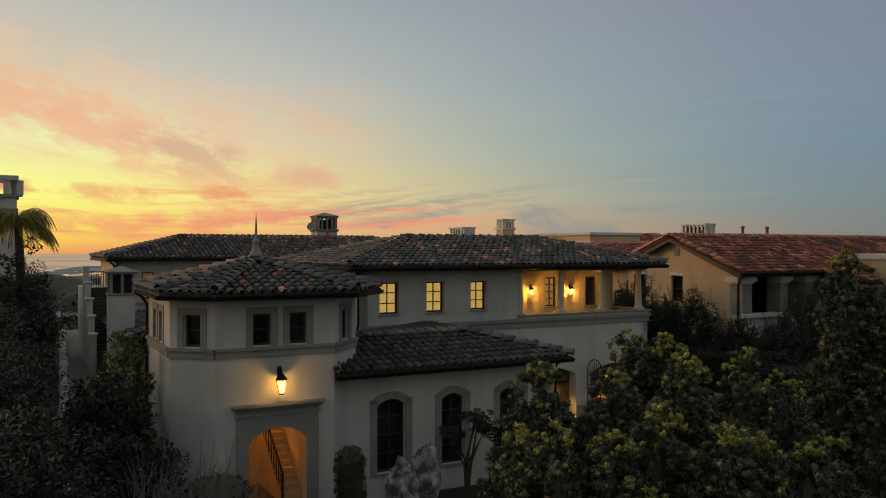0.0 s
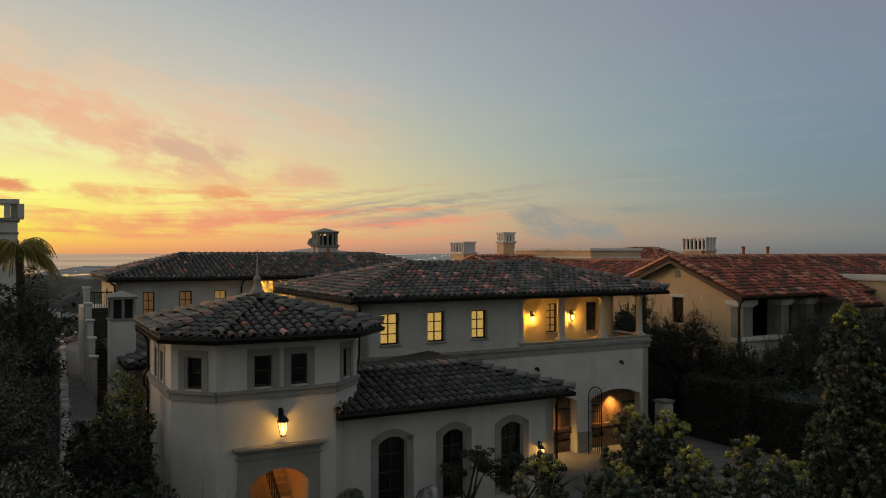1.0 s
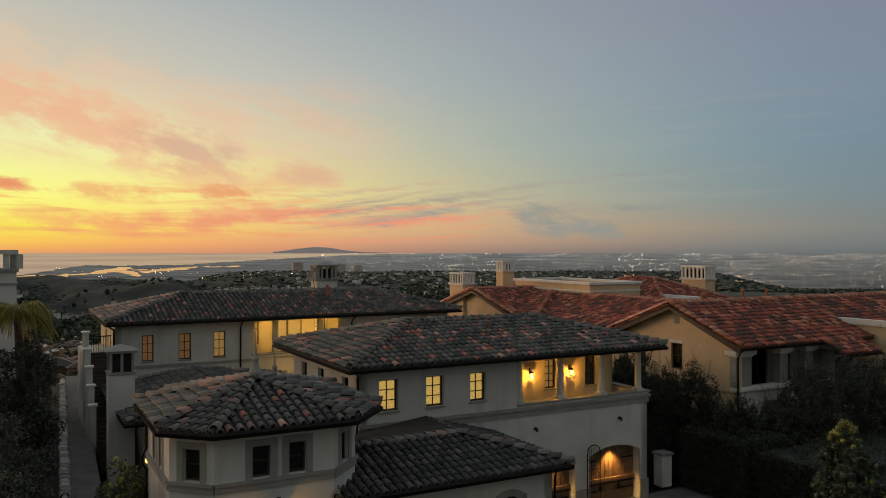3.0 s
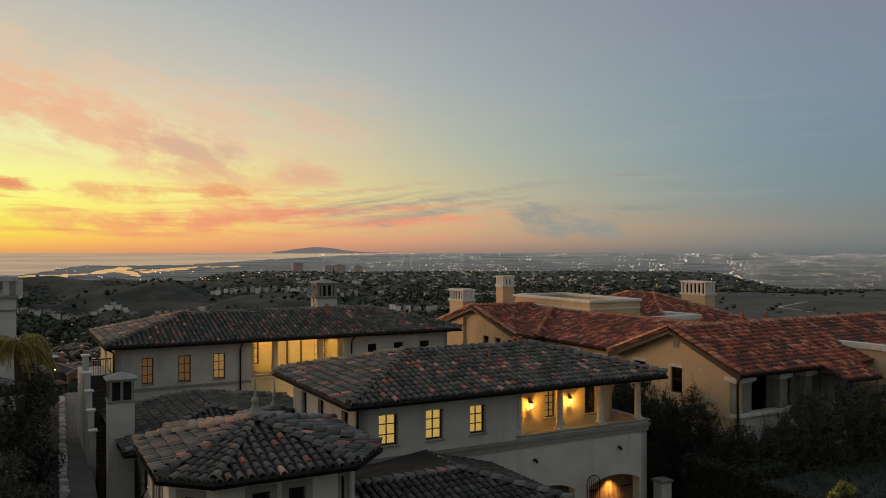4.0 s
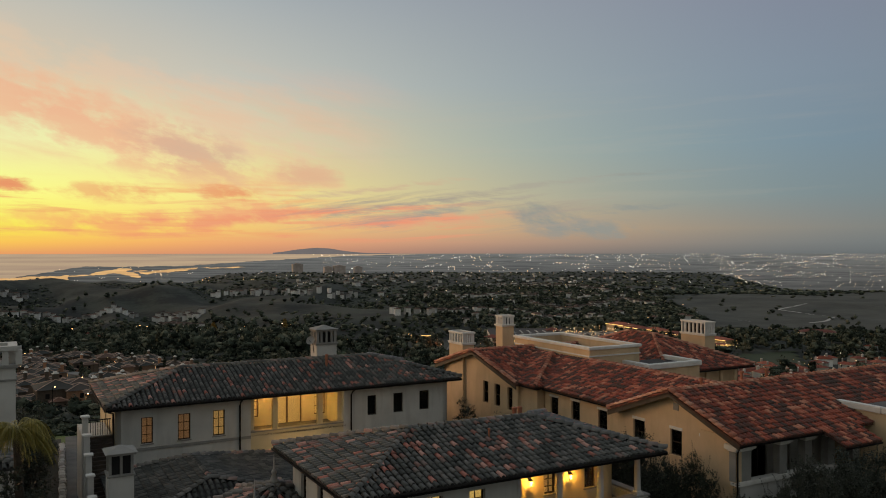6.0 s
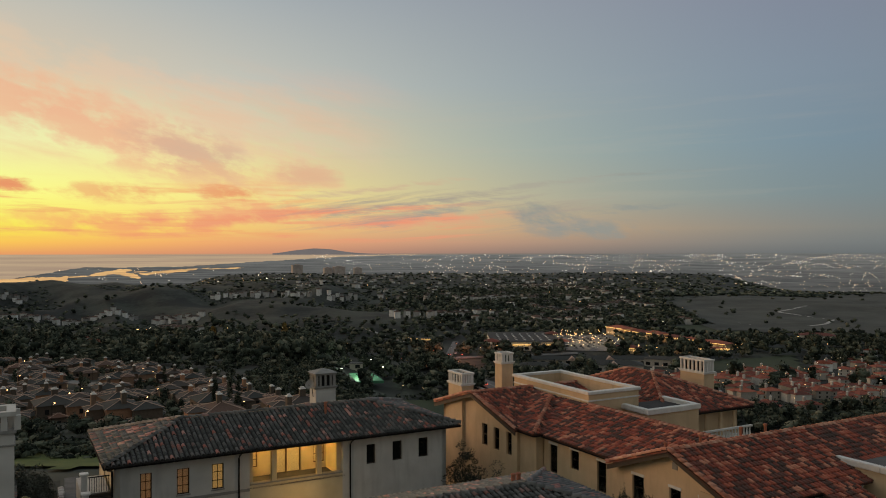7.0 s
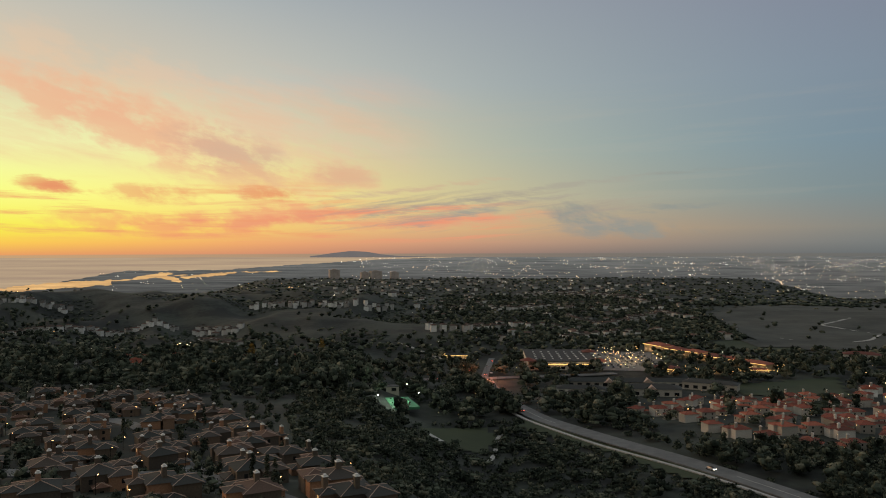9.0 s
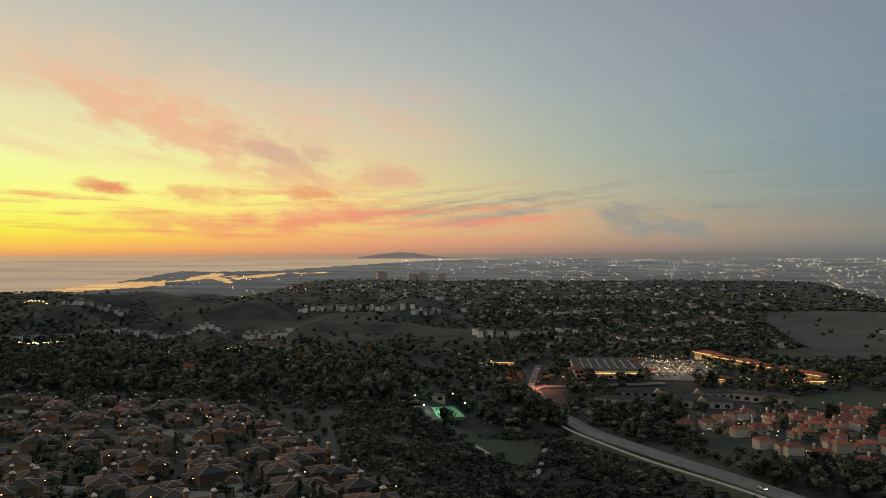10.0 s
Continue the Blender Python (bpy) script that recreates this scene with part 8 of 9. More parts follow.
rng = np.random.default_rng(77)
near, mid, far, scrub = [], [], [], []
for _ in range(26000):
    a, d = rng.uniform(-0.80, 0.72), math.exp(rng.uniform(math.log(120), math.log(2750)))
    if d < 700 and rng.random() < 0.62:
        continue
    x, y = a * d, d
    n = noise.noise((x * 0.012, y * 0.012, 5.0))
    if rng.random() < bare(x, y) * 0.9985 or not free(x, y, 2.0 if y < 600 else 1.0):
        continue
    town = -290 < x < -15 and 140 < y < 400 and x < -15 - 0.2 * (y - 190)
    if town:
        if rng.random() < 0.55:
            near.append((x, y, rng.uniform(2, 5), rng.uniform(1.2, 2.4)))
    elif y < 330 and x < 60:
        (scrub if rng.random() < 0.85 else near).append((x, y, rng.uniform(1.2, 3.0), rng.uniform(1.4, 3.0)))
    elif y < 700:
        if n > -0.35 and not (95 < x < 300 and 385 < y < 600 and rng.random() < 0.72):
            near.append((x, y, rng.uniform(6, 15), rng.uniform(3.0, 7.0)) if y > 440 else (x, y, rng.uniform(2.5, 6.5), rng.uniform(1.8, 3.8)))
    elif y < 1300:
        if n > -0.45:
            mid.append((x, y, rng.uniform(5, 10), rng.uniform(3.0, 5.5)))
    elif n > -0.5:
        far.append((x, y, rng.uniform(6, 11), rng.uniform(5, 9)))
for _ in range(2600):
    x, y = rng.uniform(-70, 340), 860 * math.exp(rng.uniform(0, 0.72))
    if bare(x, y) < 0.3 and free(x, y, 1.0):
        mid.append((x, y, rng.uniform(5, 9.5), rng.uniform(3.0, 5.5)))
for _ in range(900):
    x, y = rng.uniform(85, 330), rng.uniform(230, 385)
    if free(x, y, 0.5):
        near.append((x, y, rng.uniform(4, 10), rng.uniform(2.2, 4.5)))
for _ in range(1500):
    x, y = rng.uniform(-120, 60), rng.uniform(180, 460)
    if free(x, y, 0.5) and x > -30 - 0.25 * (y - 150):
        scrub.append((x, y, rng.uniform(1.0, 4.0), rng.uniform(1.2, 3.4)))
brush = []
for _ in range(16000):
    x, y = rng.uniform(-900, -40), rng.uniform(850, 1750)
    if bare(x, y) > 0.2 and abs(noise.noise((x * 0.0085 + 0.004 * y, y * 0.0035, 6.1))) > 0.26 + 0.12 * noise.noise((x * 0.03, y * 0.03, 1.0)):
        brush.append((x, y, rng.uniform(1.5, 3.8), rng.uniform(2.0, 4.6)))
woods("hill_brush", "dark low brush in the gullies of the hills", brush, far_leaf, 86, 1)
for k in range(260):
    s = rng.random()
    far.append((345 + 330 * s + rng.normal(0, 6), 1425 + rng.normal(0, 14), rng.uniform(7, 13), rng.uniform(6, 10)))
for k in range(90):
    q = rng.random()
    near.append((33 - 25 * q - rng.uniform(9.5, 17), 482 + 108 * q, rng.uniform(8, 14), rng.uniform(3.5, 6.0)))


def keeps_road_open(x, y, h, w):
    """Trees on the near side of the road are kept low where they would stand before it."""
    if y > 470 or x < 10:
        return (x, y, h, w)
    reach = 1 + h / 105.0
    for q in np.linspace(1.0, reach, 5):
        if ((road_arr[:70] - (x * q, y * q)) ** 2).sum(1).min() < 10.5 ** 2:
            return (x, y, 1.2, min(w, 1.8))
    return (x, y, h, w)


near = [keeps_road_open(*t) for t in near]
scrub = [keeps_road_open(*t) for t in scrub]
woods("valley_trees", "dark broadleaf trees filling the valley", near, far_leaf, 81, 7, 14)
woods("hillside_scrub", "dark low scrub on the hillside", scrub, far_leaf, 82, 3, 14)
woods("distant_trees", "dark trees among the distant houses", mid, far_leaf, 83, 2, 5)
woods("ridge_trees", "dark trees on the distant ridge", far, far_leaf, 84, 1)


def field_tree(x, y, h, w, mat, label, seed, slim=False):
    rng = np.random.default_rng(seed)
    tree = thing("tree", label, "tree", pose(x, y, ground_z(x, y)))
    bm = bmesh.new()
    tube(bm, [(0, 0, 0), (0, 0, h * 0.5)], 0.25, 6, 0.12)
    part("trunk", bm, bark, tree)
    n = 40
    q = rng.uniform(0, 1, n)
    prof = np.sin(np.pi * np.clip(q * 0.9 + 0.1, 0, 1)) if not slim else np.clip(1.1 - q, 0.15, 1)
    a = rng.uniform(0, 2 * math.pi, n)
    c = np.stack([np.cos(a) * w * 0.6 * prof, np.sin(a) * w * 0.6 * prof, h * (0.12 + 0.85 * q)], 1)
    v, f = leaf_cloud(rng, c, np.full(n, w * 0.38), 40, 0.32 if not slim else 0.2)
    soup("crown", v, f, mat, tree)


for k, (x, y) in enumerate(((-204, 712), (-151, 765), (-182, 541), (-200, 560), (-212, 590))):
    field_tree(x, y, 14 if k < 2 else 10, 4.0, autumn_leaf, "yellow autumn tree above the dark woods", 300 + k)
for k, (x, y) in enumerate(((-47, 166), (-43.5, 164), (-41, 161), (-33, 182), (-92, 244), (-118, 262), (-104, 300), (166, 560), (150, 480))):
    field_tree(x, y, 9.5 if k < 3 else 7.5, 1.2, far_leaf, "slim dark cypress beside the houses", 320 + k, True)


def far_houses(name, label, spots, seed, wall_mat, roof_mat, wide=(3.2, 5.5), tall=(4.5, 6.5), turn_to=None):
    """Houses too many and too far to tell apart: walls in one mesh, hip roofs in another."""
    rng = np.random.default_rng(seed)
    wv, wf, rv, rf = [], [], [], []
    for x, y in spots:
        z, t = ground_z(x, y), rng.uniform(0, math.pi) if turn_to is None else turn_to + rng.normal(0, 0.25)
        w, d, h = rng.uniform(*wide), rng.uniform(2.6, 4.2), rng.uniform(*tall)
        c, s = math.cos(t), math.sin(t)

        def turn(px, py, pz):
            return (x + px * c - py * s, y + px * s + py * c, z + pz)
        b = len(wv)
        for pz in (-2, h):
            wv += [turn(px, py, pz) for px, py in ((-w, -d), (w, -d), (w, d), (-w, d))]
        wf += [(b, b + 1, b + 5, b + 4), (b + 1, b + 2, b + 6, b + 5), (b + 2, b + 3, b + 7, b + 6), (b + 3, b, b + 4, b + 7)]
        b = len(rv)
        e = 0.6
        rv += [turn(px, py, h) for px, py in ((-w - e, -d - e), (w + e, -d - e), (w + e, d + e), (-w - e, d + e))] + [turn(-w + d, 0, h + d * 0.42), turn(w - d, 0, h + d * 0.42)]
        rf += [(b, b + 1, b + 5, b + 4), (b + 1, b + 2, b + 5), (b + 2, b + 3, b + 4, b + 5), (b + 3, b, b + 4)]
    root = thing(name, label, "houses", None, kind="stuff")
    tagged(soup("wall", wv, wf, wall_mat, root), kind="stuff")
    tagged(soup("roof", rv, rf, roof_mat, root), kind="stuff")


far_wall = varied("far_pale_walls", [(0, (0.22, 0.215, 0.205)), (0.5, (0.62, 0.60, 0.57)), (1, (0.88, 0.86, 0.83))], True, 0.9, 0.0, 0.5, 0.1)
# pale brown that carries the distance haze on the ridge towers
far_wall_single = mottled("far_tower_wall", (0.36, 0.30, 0.27), (0.50, 0.42, 0.37), 0.1)
far_roof = varied("far_brown_roofs", [(0, (0.05, 0.042, 0.038)), (0.6, (0.10, 0.075, 0.062)), (1, (0.16, 0.10, 0.08))], True, 0.9, 0.0, 0.5, 0.1)
rng = np.random.default_rng(91)
spots = []
while len(spots) < 260:
    a, d = rng.uniform(-0.24, 0.26), rng.uniform(860, 2500)
    x, y = a * d + 60, d
    lim = -0.02 * y if y < 1150 else -0.22 * y
    if bare(x, y) > 0.25 or x < lim or noise.noise((x * 0.006, y * 0.006, 9.0)) < -0.12 or not free(x, y, 4):
        continue
    spots.append((x, y))


def along(line, gap, ranks, depth):
    """Spots in ranks behind one another along a plan line."""
    out = []
    for a, b in zip(line, line[1:]):
        n = max(1, int(math.dist(a, b) / gap))
        for i in range(n):
            for j in range(ranks):
                q = (i + rng.uniform(0.1, 0.9)) / n
                out.append((a[0] + (b[0] - a[0]) * q, a[1] + (b[1] - a[1]) * q + depth * j + rng.normal(0, 3)))
    return out


white_row = along([(-361, 1244), (-325, 1238), (-290, 1235), (-260, 1245)], 10.5, 2, 16) + along([(-248, 1244), (-217, 1219), (-183, 1217), (-158, 1227), (-135, 1261)], 10.5, 2, 16)
white_row += along([(-63, 944), (-20, 926), (20, 990), (49, 1013), (104, 1006)], 15, 2, 20) + along([(21, 1224), (70, 1279), (121, 1359)], 13, 2, 16)
pale_row = along([(130, 1184), (157, 1044), (208, 1129), (280, 1249), (310, 1146)], 11, 2, 22) + along([(83, 1744), (190, 1730), (279, 1576), (300, 1427)], 14, 3, 40)
pale_row += along([(92, 891), (139, 924), (185, 937)], 11, 2, 16) + along([(-713, 1158), (-677, 1189), (-637, 1220)], 9, 2, 14) + along([(-608, 874), (-577, 936), (-532, 989), (-483, 1048), (-415, 1080)], 9, 2, 14)
pale_row += along([(-390, 1078), (-339, 1021), (-301, 996)], 9, 2, 20) + along([(-250, 818), (-341, 963)], 12, 2, 10) + along([(-158, 564), (-160, 622), (-153, 670), (-127, 638)], 13, 1, 10)
far_white = varied("white_walls", [(0, (0.30, 0.29, 0.28)), (0.5, (0.70, 0.68, 0.65)), (1, (0.88, 0.86, 0.83))], True, 0.9, 0.0, 0.5, 0.1)
far_houses("hill_edge_houses", "row of white houses along the edge of the hill", white_row, 94, far_white, far_roof, (2.2, 3.4), (6, 9.0), 0.2)
far_houses("hillside_houses", "pale houses in rows along the hillside streets", pale_row, 95, far_wall, far_roof, (2.4, 4.0), (4.5, 7), 0.1)
far_houses("distant_houses", "pale houses scattered over the distant ridge", spots, 92, far_wall, far_roof)
spots = [(rng.uniform(255, 420), rng.uniform(420, 640)) for _ in range(60)] + [(rng.uniform(-330, -160), rng.uniform(610, 700)) for _ in range(14)]
spots = [p for p in spots if free(*p, 5)]
far_houses("valley_houses", "pale houses with red roofs across the valley", spots, 93, far_wall, varied("far_red_roofs", [(0, (0.14, 0.045, 0.03)), (1, (0.28, 0.085, 0.05))], True, 0.9, 0.0, 0.5, 0.1))


# ---- lamps
def lights(name, label, spots, mat, seed):
    """Lamp heads of many street lamps and lit windows, too many to count."""
    rng = np.random.default_rng(seed)
    vs, fs, base = [], [], 0
    for x, y, z, r in spots:
        vs.append(ICO_V * r * (1.0, 1.0, 0.8) + (x, y, z))
        fs.append(ICO_F + base)
        base += len(ICO_V)
    ob = soup(name, np.concatenate(vs).tolist(), np.concatenate(fs).tolist(), mat)
    return tagged(ob, label, "lights", kind="stuff")


def street_lamp(x, y, h, mat, label):
    z = ground_z(x, y)
    root = thing("street_lamp", label, "street lamp", pose(x, y, z), group="street lamps")
    bm = bmesh.new()
    tube(bm, [(0, 0, 0), (0, 0, h), (0.5, 0, h + 0.1)], 0.07, 5)
    part("pole", bm, gutter_metal, root)
    bm = bmesh.new()
    lathe(bm, [(0.08, h - 0.10), (0.16, h), (0.08, h + 0.10)], 0.5, 0, 8)
    part("lamp_head", bm, mat, root)


rng = np.random.default_rng(101)
for k in range(46):
    x, y = TOWN[k % len(TOWN)]
    street_lamp(x + rng.uniform(-11, 11), y - 8 + rng.uniform(-4, 3), 3.2 + rng.uniform(0, 1.5), street_glow, "small amber street lamp among the townhouses")
for k in range(40):
    x, y = RED[k % len(RED)]
    street_lamp(x + rng.uniform(-10, 10), y - 8, 3.6, street_glow, "small amber street lamp among the red roofs")
for k in range(56):
    street_lamp(rng.uniform(98, 162), rng.uniform(672, 790), 6.0, street_glow if k % 2 else white_glow, "tall lamp in the car park")
for x, y in ((-5, 606), (14, 612), (-8, 638), (16, 642), (2, 600), (6, 655)):
    street_lamp(x, y, 5.5, red_glow, "red traffic light at the crossing")
for x, y in ((-20, 560), (-12, 575), (-24, 470), (-12, 462), (20, 500), (-3, 540), (36, 500), (-70, 480)):
    street_lamp(x, y, 5.0, street_glow, "amber street lamp in the valley park")
spots = []
for _ in range(420):
    a, d = rng.uniform(-0.6, 0.6), rng.uniform(500, 2600)
    x, y = a * d, d
    if bare(x, y) < 0.2:
        spots.append((x, y, ground_z(x, y) + rng.uniform(4, 11), 0.00022 * d * rng.uniform(0.6, 1.5)))
for x0, y0, x1, y1, m in ((-813, 1189, -725, 1155, 26), (-562, 832, -523, 861, 22), (-310, 806, -296, 809, 6)):
    for i in range(m):
        q = rng.random()
        spots.append((x0 + (x1 - x0) * q, y0 + (y1 - y0) * q + rng.normal(0, 5), ground_z(x0 + (x1 - x0) * q, y0 + (y1 - y0) * q) + 6, 0.35 * rng.uniform(0.6, 1.5)))
        spots.append(spots[-1])
lights("distant_lamps", "tiny amber lamps across the valley", spots[::2], street_glow, 1)
lights("distant_white_lamps", "tiny white lamps across the valley", spots[1::2], white_glow, 1)


spots = [(rng.uniform(98, 164), rng.uniform(670, 790), rng.uniform(0.10, 0.26)) for _ in range(90)] + [(rng.uniform(150, 250), rng.uniform(640, 670), rng.uniform(0.10, 0.22)) for _ in range(50)]
spots += [(rng.uniform(95, 300), rng.uniform(420, 560), rng.uniform(0.08, 0.2)) for _ in range(90)]
lights("car_park_lamps", "small amber lamps over the car park and streets", [(x, y, ground_z(x, y) + rng.uniform(2.5, 6), r * 1.2) for x, y, r in spots], street_glow, 1)


# ---- cars
def car(m, paint, label, tail):
    root = thing("car", label, "car", m, group="cars")
    bm = bmesh.new()
    prof = [(-2.2, 0.35), (-2.2, 0.85), (-1.2, 0.95), (1.4, 0.95), (2.2, 0.8), (2.2, 0.35)]
    for y0, y1 in ((-0.88, 0.88),):
        a = [bm.verts.new((x, y0, z)) for x, z in prof]
        b = [bm.verts.new((x, y1, z)) for x, z in prof]
        bm.faces.new(a)
        bm.faces.new(b[::-1])
        for i in range(len(prof)):
            j = (i + 1) % len(prof)
            bm.faces.new((a[i], b[i], b[j], a[j]))
    part("body", bm, paint, root)
    bm = bmesh.new()
    lo, hi = [(-1.3, -0.8), (1.5, -0.8), (1.5, 0.8), (-1.3, 0.8)], [(-0.6, -0.65), (0.9, -0.65), (0.9, 0.65), (-0.6, 0.65)]
    a = [bm.verts.new((x, y, 0.95)) for x, y in lo]
    b = [bm.verts.new((x, y, 1.45)) for x, y in hi]
    bm.faces.new(b)
    for i in range(4):
        j = (i + 1) % 4
        bm.faces.new((a[i], a[j], b[j], b[i]))
    part("cabin", bm, dim_window, root)
    for x in (-1.35, 1.35):
        for y in (-0.85, 0.85):
            bm = bmesh.new()
            bmesh.ops.create_cone(bm, segments=10, radius1=0.33, radius2=0.33, depth=0.2, cap_ends=True)
            bm.transform(Matrix.Translation((x, y, 0.33)) @ Matrix.Rotation(radians(90), 4, "X"))
            part("wheel", bm, rubber, root)
    if tail is not None:
        for y in (-0.6, 0.6):
            part("headlight", boxes((-2.32, -2.2, y - 0.2, y + 0.2, 0.55, 0.8)), tail, root)
    return root


car_a = car(pose(98, 344, ground_z(98, 344) + 1.05, 0, 0, 120), car_white, "white car on the valley road with headlights on", white_glow)
car_b = car(pose(3, 616, ground_z(3, 616) + 1.0, 0, 0, 90), car_dark, "dark car on the valley road with red tail lights", red_glow)
for x, y, src, turn in ((136, 277, car_a, 120), (26, 492, car_b, 105), (5, 640, car_b, 90), (10, 650, car_a, 270), (2, 606, car_b, 95), (12, 742, car_b, 85), (7, 700, car_a, 265), (-30, 623, car_b, 0)):
    copy_thing(src, pose(x, y, ground_z(x, y) + 1.0, 0, 0, turn))
car_c = car(pose(100, 690, ground_z(100, 690) + 0.65, 0, 0, 60), car_white, "pale parked car in the car park", None)
car_d = car(pose(106, 690, ground_z(106, 690) + 0.65, 0, 0, 60), car_dark, "dark parked car in the car park", None)
for k in range(110):
    i, j = k % 10, k // 10
    if rng.random() < 0.75:
        x, y = 102 + 5.6 * i + rng.normal(0, 0.3), 680 + 9.5 * j
        copy_thing(car_c if rng.random() < 0.5 else car_d, pose(x, y, ground_z(x, y) + 0.65, 0, 0, 75 + rng.normal(0, 3)))


# ---- the coast far off
def on_ramp(name, pts, lift, mat, label, category):
    """A sheet on the far plain; corners given as bearing in degrees and distance."""
    bm = bmesh.new()
    fine = []
    for (a0, d0), (a1, d1) in zip(pts, pts[1:] + pts[:1]):
        for i in range(16):
            a, d = a0 + (a1 - a0) * i / 16, d0 + (d1 - d0) * i / 16
            d = min(4884, d + (38 * noise.noise((a * 2.1, d * 0.004, 2.0)) + 26 * noise.noise((a * 7.3, d * 0.02, 4.0))) * (d < 4840))
            fine.append((a + 0.3 * noise.noise((a * 4, d * 0.013, 8.0)), d))
    bm.faces.new([bm.verts.new((d * math.tan(radians(a)), d, ramp_z(d) + lift)) for a, d in fine])
    bmesh.ops.triangulate(bm, faces=bm.faces[:])
    ob = part(name, bm, mat, None)
    return tagged(ob, label, category, kind="structure")


# the water mirrors nothing: the sunset's reflection is put in as emission
sea_mat = hazy("sea_sunset_glow", (0.33, 0.235, 0.165), (0.47, 0.345, 0.215), 0.0022, 1.1, (0.45, 2.2, 1))
bay_mat = hazy("bay_sunset_glow", (0.50, 0.28, 0.12), (0.90, 0.55, 0.22), 0.01, 1.0, (0.5, 1.2, 1))
on_ramp("sea", [(-40.29, 4884), (-18.82, 4884), (-0.97, 4884), (-7.38, 4651), (-11.31, 4362), (-15.13, 4106), (-17.73, 3916), (-21.31, 3844), (-24.06, 3880), (-26.05, 3552), (-28.9, 3177), (-32.48, 2913), (-40.29, 2656)], 1.5, sea_mat, "calm hazy sea with sunset sheen painted as glow", "sea")
on_ramp("bay_water", [(-32.19, 2934), (-30.13, 3107), (-28.9, 3201), (-27.02, 3302), (-24.99, 3354), (-25.06, 3153), (-27.02, 3040), (-28.9, 2975), (-30.73, 2874)], 3, bay_mat, "bay water with the sunset reflection painted as glow", "water")
on_ramp("bay_water", [(-23.55, 3493), (-22.18, 3676), (-21.84, 3775), (-21.14, 3676), (-21.49, 3552), (-20.61, 3381), (-20.75, 3226), (-21.38, 3328), (-22.18, 3465), (-23.72, 3354)], 3, bay_mat, "bay water with the sunset reflection painted as glow", "water")
on_ramp("bay_water", [(-20.75, 3493), (-18.82, 3676), (-16.99, 3775), (-16.92, 3709), (-18.82, 3523), (-20.43, 3409)], 3, bay_mat, "bay water with the sunset reflection painted as glow", "water")

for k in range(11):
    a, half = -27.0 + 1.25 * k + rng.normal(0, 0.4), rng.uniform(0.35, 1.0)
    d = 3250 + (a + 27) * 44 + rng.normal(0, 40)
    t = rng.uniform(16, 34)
    on_ramp("bay_water", [(a - half, d - half * 30), (a, d - t), (a + half, d + half * 44), (a + half * 0.4, d + half * 20 + t)], 3.6, bay_mat, "narrow bay channel with sunset reflection painted as glow", "water")

# the low headland over the water, its haze put in as glow
bm = bmesh.new()
row = []
for i in range(33):
    s = i / 32
    a = radians(-12.0 + 8.2 * s)
    h = 52 * math.exp(-((s - 0.36) / 0.26) ** 2) * (1 + 0.12 * noise.noise((s * 9, 2, 0))) + 6 * (1 - abs(2 * s - 1)) + 6
    row.append((4860 * math.tan(a), 4860, h))
lo = [bm.verts.new((x, y, -30)) for x, y, h in row]
hi = [bm.verts.new((x, y + 10, -13 + h * 0.60)) for x, y, h in row]
bk = [bm.verts.new((x, y + 16, -30)) for x, y, h in row]
for a, b in ((lo, hi), (hi, bk)):
    for i in range(32):
        bm.faces.new((a[i], a[i + 1], b[i + 1], b[i]))
headland = part("headland", bm, hazy("hazy_headland", (0.140, 0.128, 0.128), (0.158, 0.142, 0.138), 0.01, 1.0), None)
tagged(headland, "hazy blue-grey headland across the water", "headland", kind="structure")

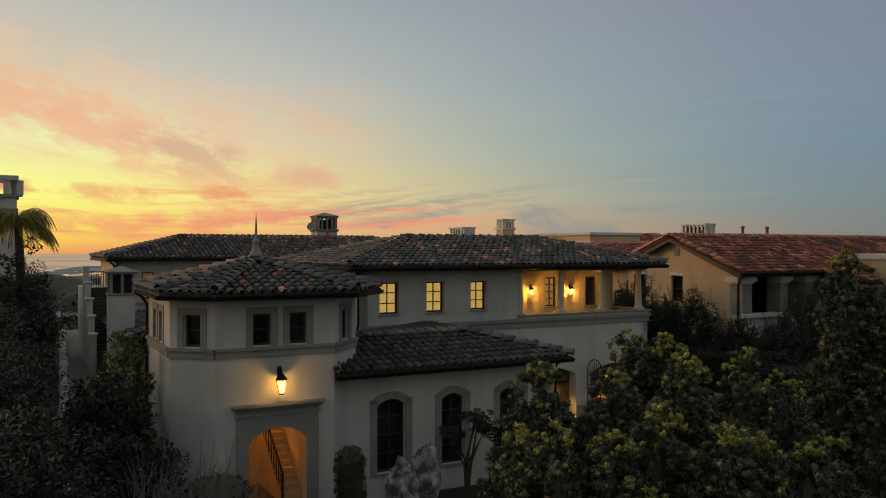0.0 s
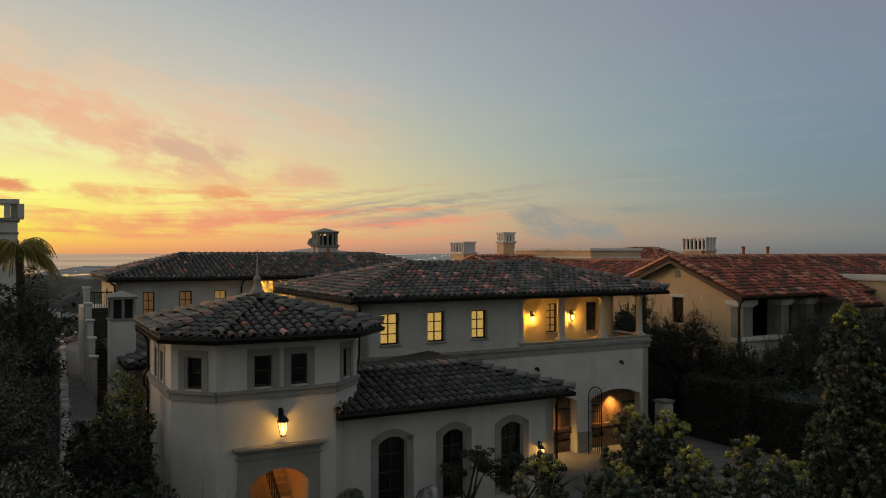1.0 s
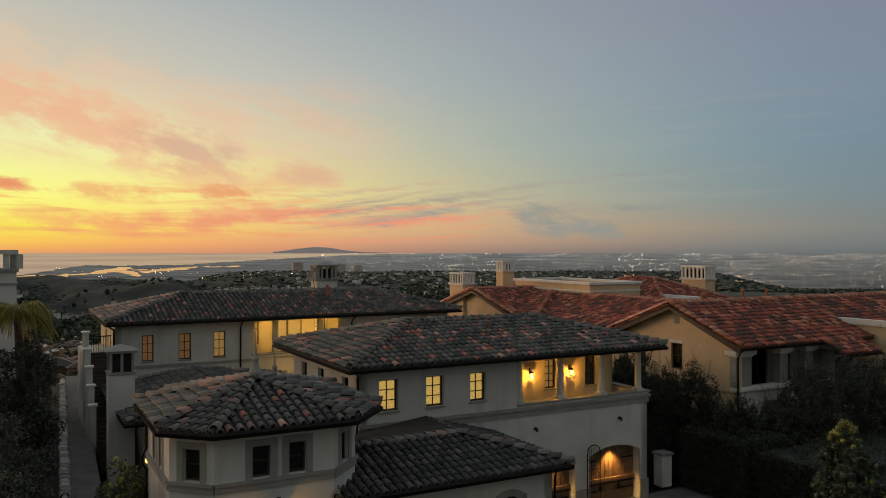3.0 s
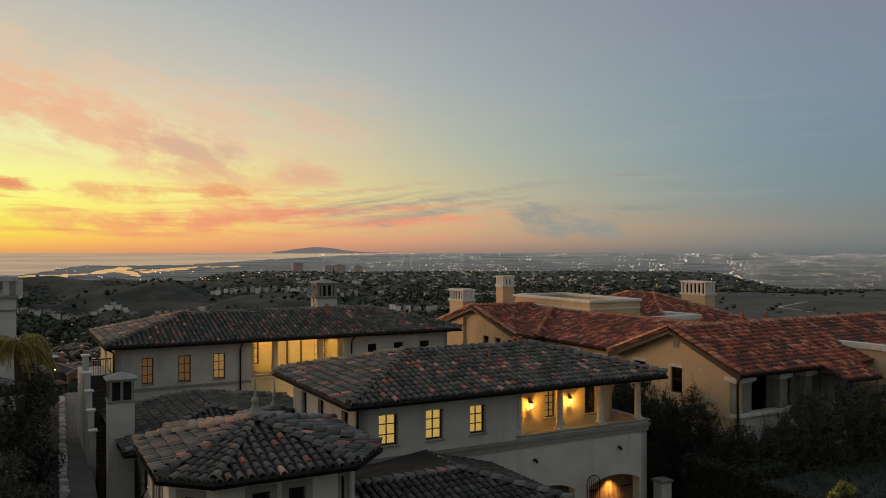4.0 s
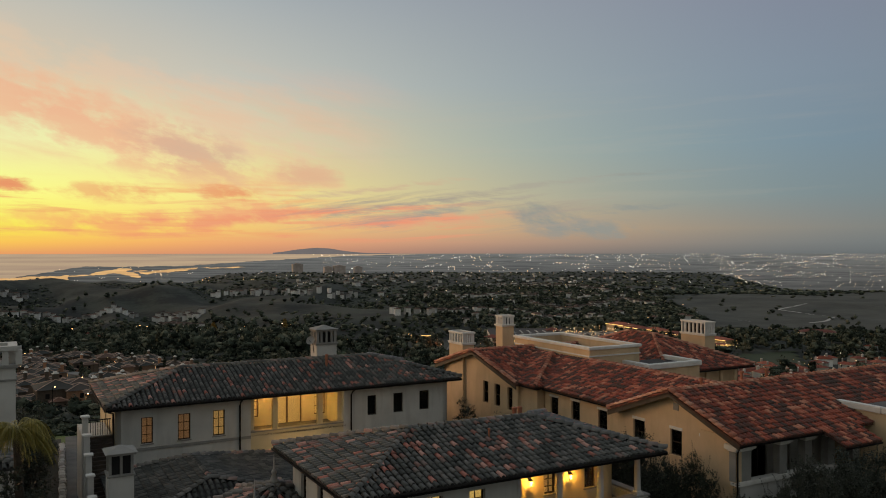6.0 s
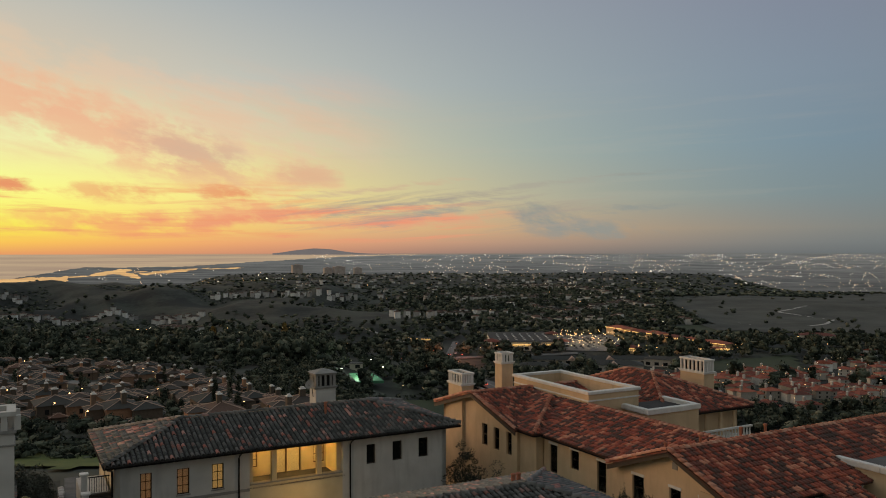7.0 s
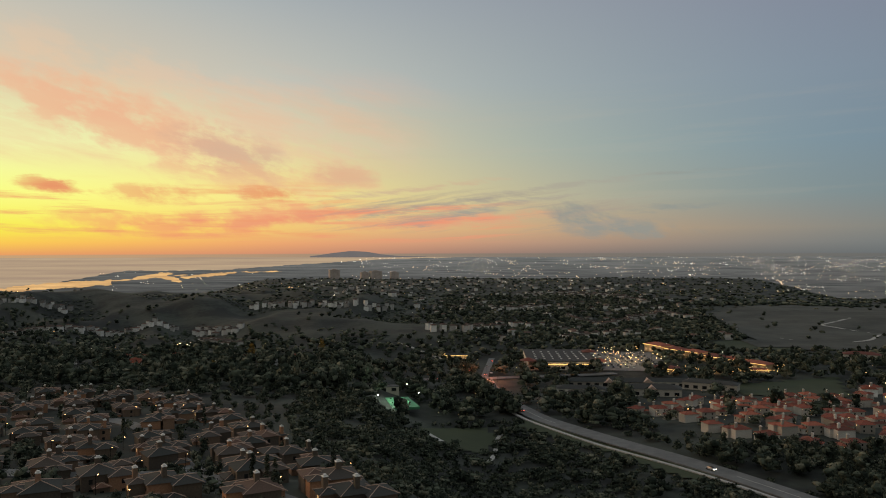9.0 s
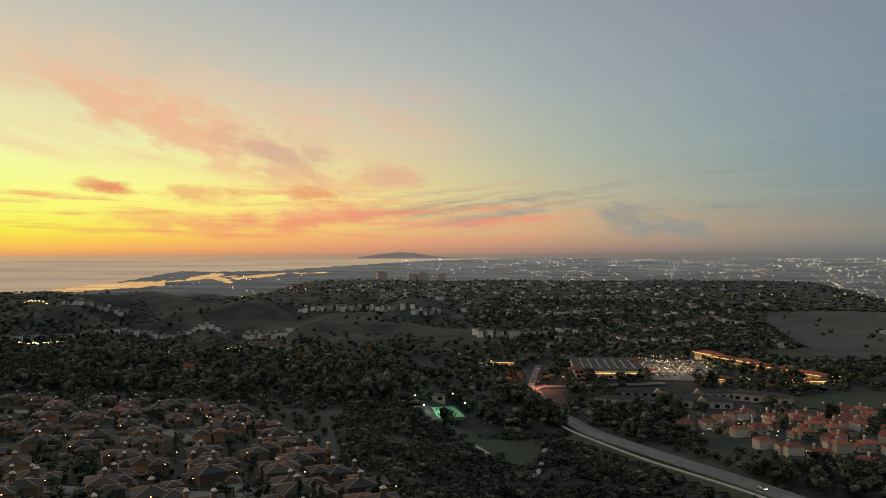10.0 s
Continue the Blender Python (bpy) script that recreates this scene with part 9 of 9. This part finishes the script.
# lamps of the far city
rng = np.random.default_rng(111)
rows = []
while len(rows) < 1150:
    a, q = rng.uniform(-26, 44), rng.random()
    d = 2800 + 2020 * q ** 0.8
    if (a < -9 and d > 3300 - 42 * (a + 9)) or rng.random() > (0.36 if a < -6 else 0.30 + 0.70 * min(1.0, (a + 6) / 22)):
        continue
    if noise.noise((a * 0.3, d * 0.004, 3.0)) > -0.15:
        rows.append((a, d, 0.25 + 1.6 * rng.random() ** 2, int(rng.integers(1, 8)), rng.random()))
for name, mat, odd in (("city_lamps", city_amber, 0), ("city_white_lamps", city_white, 1)):
    spots = []
    for k, (a, d, wide, m, tone) in enumerate(rows):
        if (tone > 0.5) == bool(odd):
            for i in range(m):
                b, e = a + rng.normal(0, wide * 0.5), max(2760.0, min(4860.0, d + rng.normal(0, 26)))
                spots.append((e * math.tan(radians(b)), e, ramp_z(e) + 2, e * 0.00020 * (0.45 + 1.5 * rng.random() ** 4)))
    for i in range(26 if not odd else 8):
        spots.append((1130 + 3.6 * i + rng.normal(0, 3), 3010 + 13 * i + rng.normal(0, 9), ramp_z(3010 + 13 * i) + 2, 0.85))
    for i in range(70):
        b, e = rng.uniform(13, 34), 2830 + 300 * rng.random() ** 1.5
        spots.append((e * math.tan(radians(b)), e, ramp_z(e) + 2, e * 0.00022 * (0.5 + 1.2 * rng.random() ** 3)))
    lights(name, "tiny lamps of the far city in the haze", spots, mat, 1)
# lamps along the shore under the headland
lights("shore_lamps", "string of tiny amber lamps along the far shore", [(e * math.tan(radians(b)), e, ramp_z(e) + 3, 0.35 + 0.35 * rng.random()) for b, e in zip(rng.uniform(-9.4, -2.0, 60), rng.uniform(4780, 4830, 60))], city_amber, 1)

# towers on the ridge
for k, (x, y, w, h) in enumerate(((-505, 2780, 34, 30), (-405, 2820, 26, 22), (-365, 2820, 38, 24), (-300, 2830, 26, 18))):
    z = ground_z(x, y)
    tower = thing("office_tower", "pale office tower on the distant ridge", "tower", pose(x, y, z, 0, 0, 20), "far towers")
    part("wall", boxes((-w / 2, w / 2, -w / 2, w / 2, -6, h)), far_wall_single, tower)
    part("parapet", boxes((-w / 2 - 0.4, w / 2 + 0.4, -w / 2 - 0.4, w / 2 + 0.4, h, h + 1.0)), far_wall_single, tower)
    part("lift_house", boxes((-w / 5, w / 5, -w / 5, w / 5, h + 1.0, h + 4.0)), far_wall_single, tower)


# ---------------------------------------------------------------- roof tiles, last
lay_tiles()
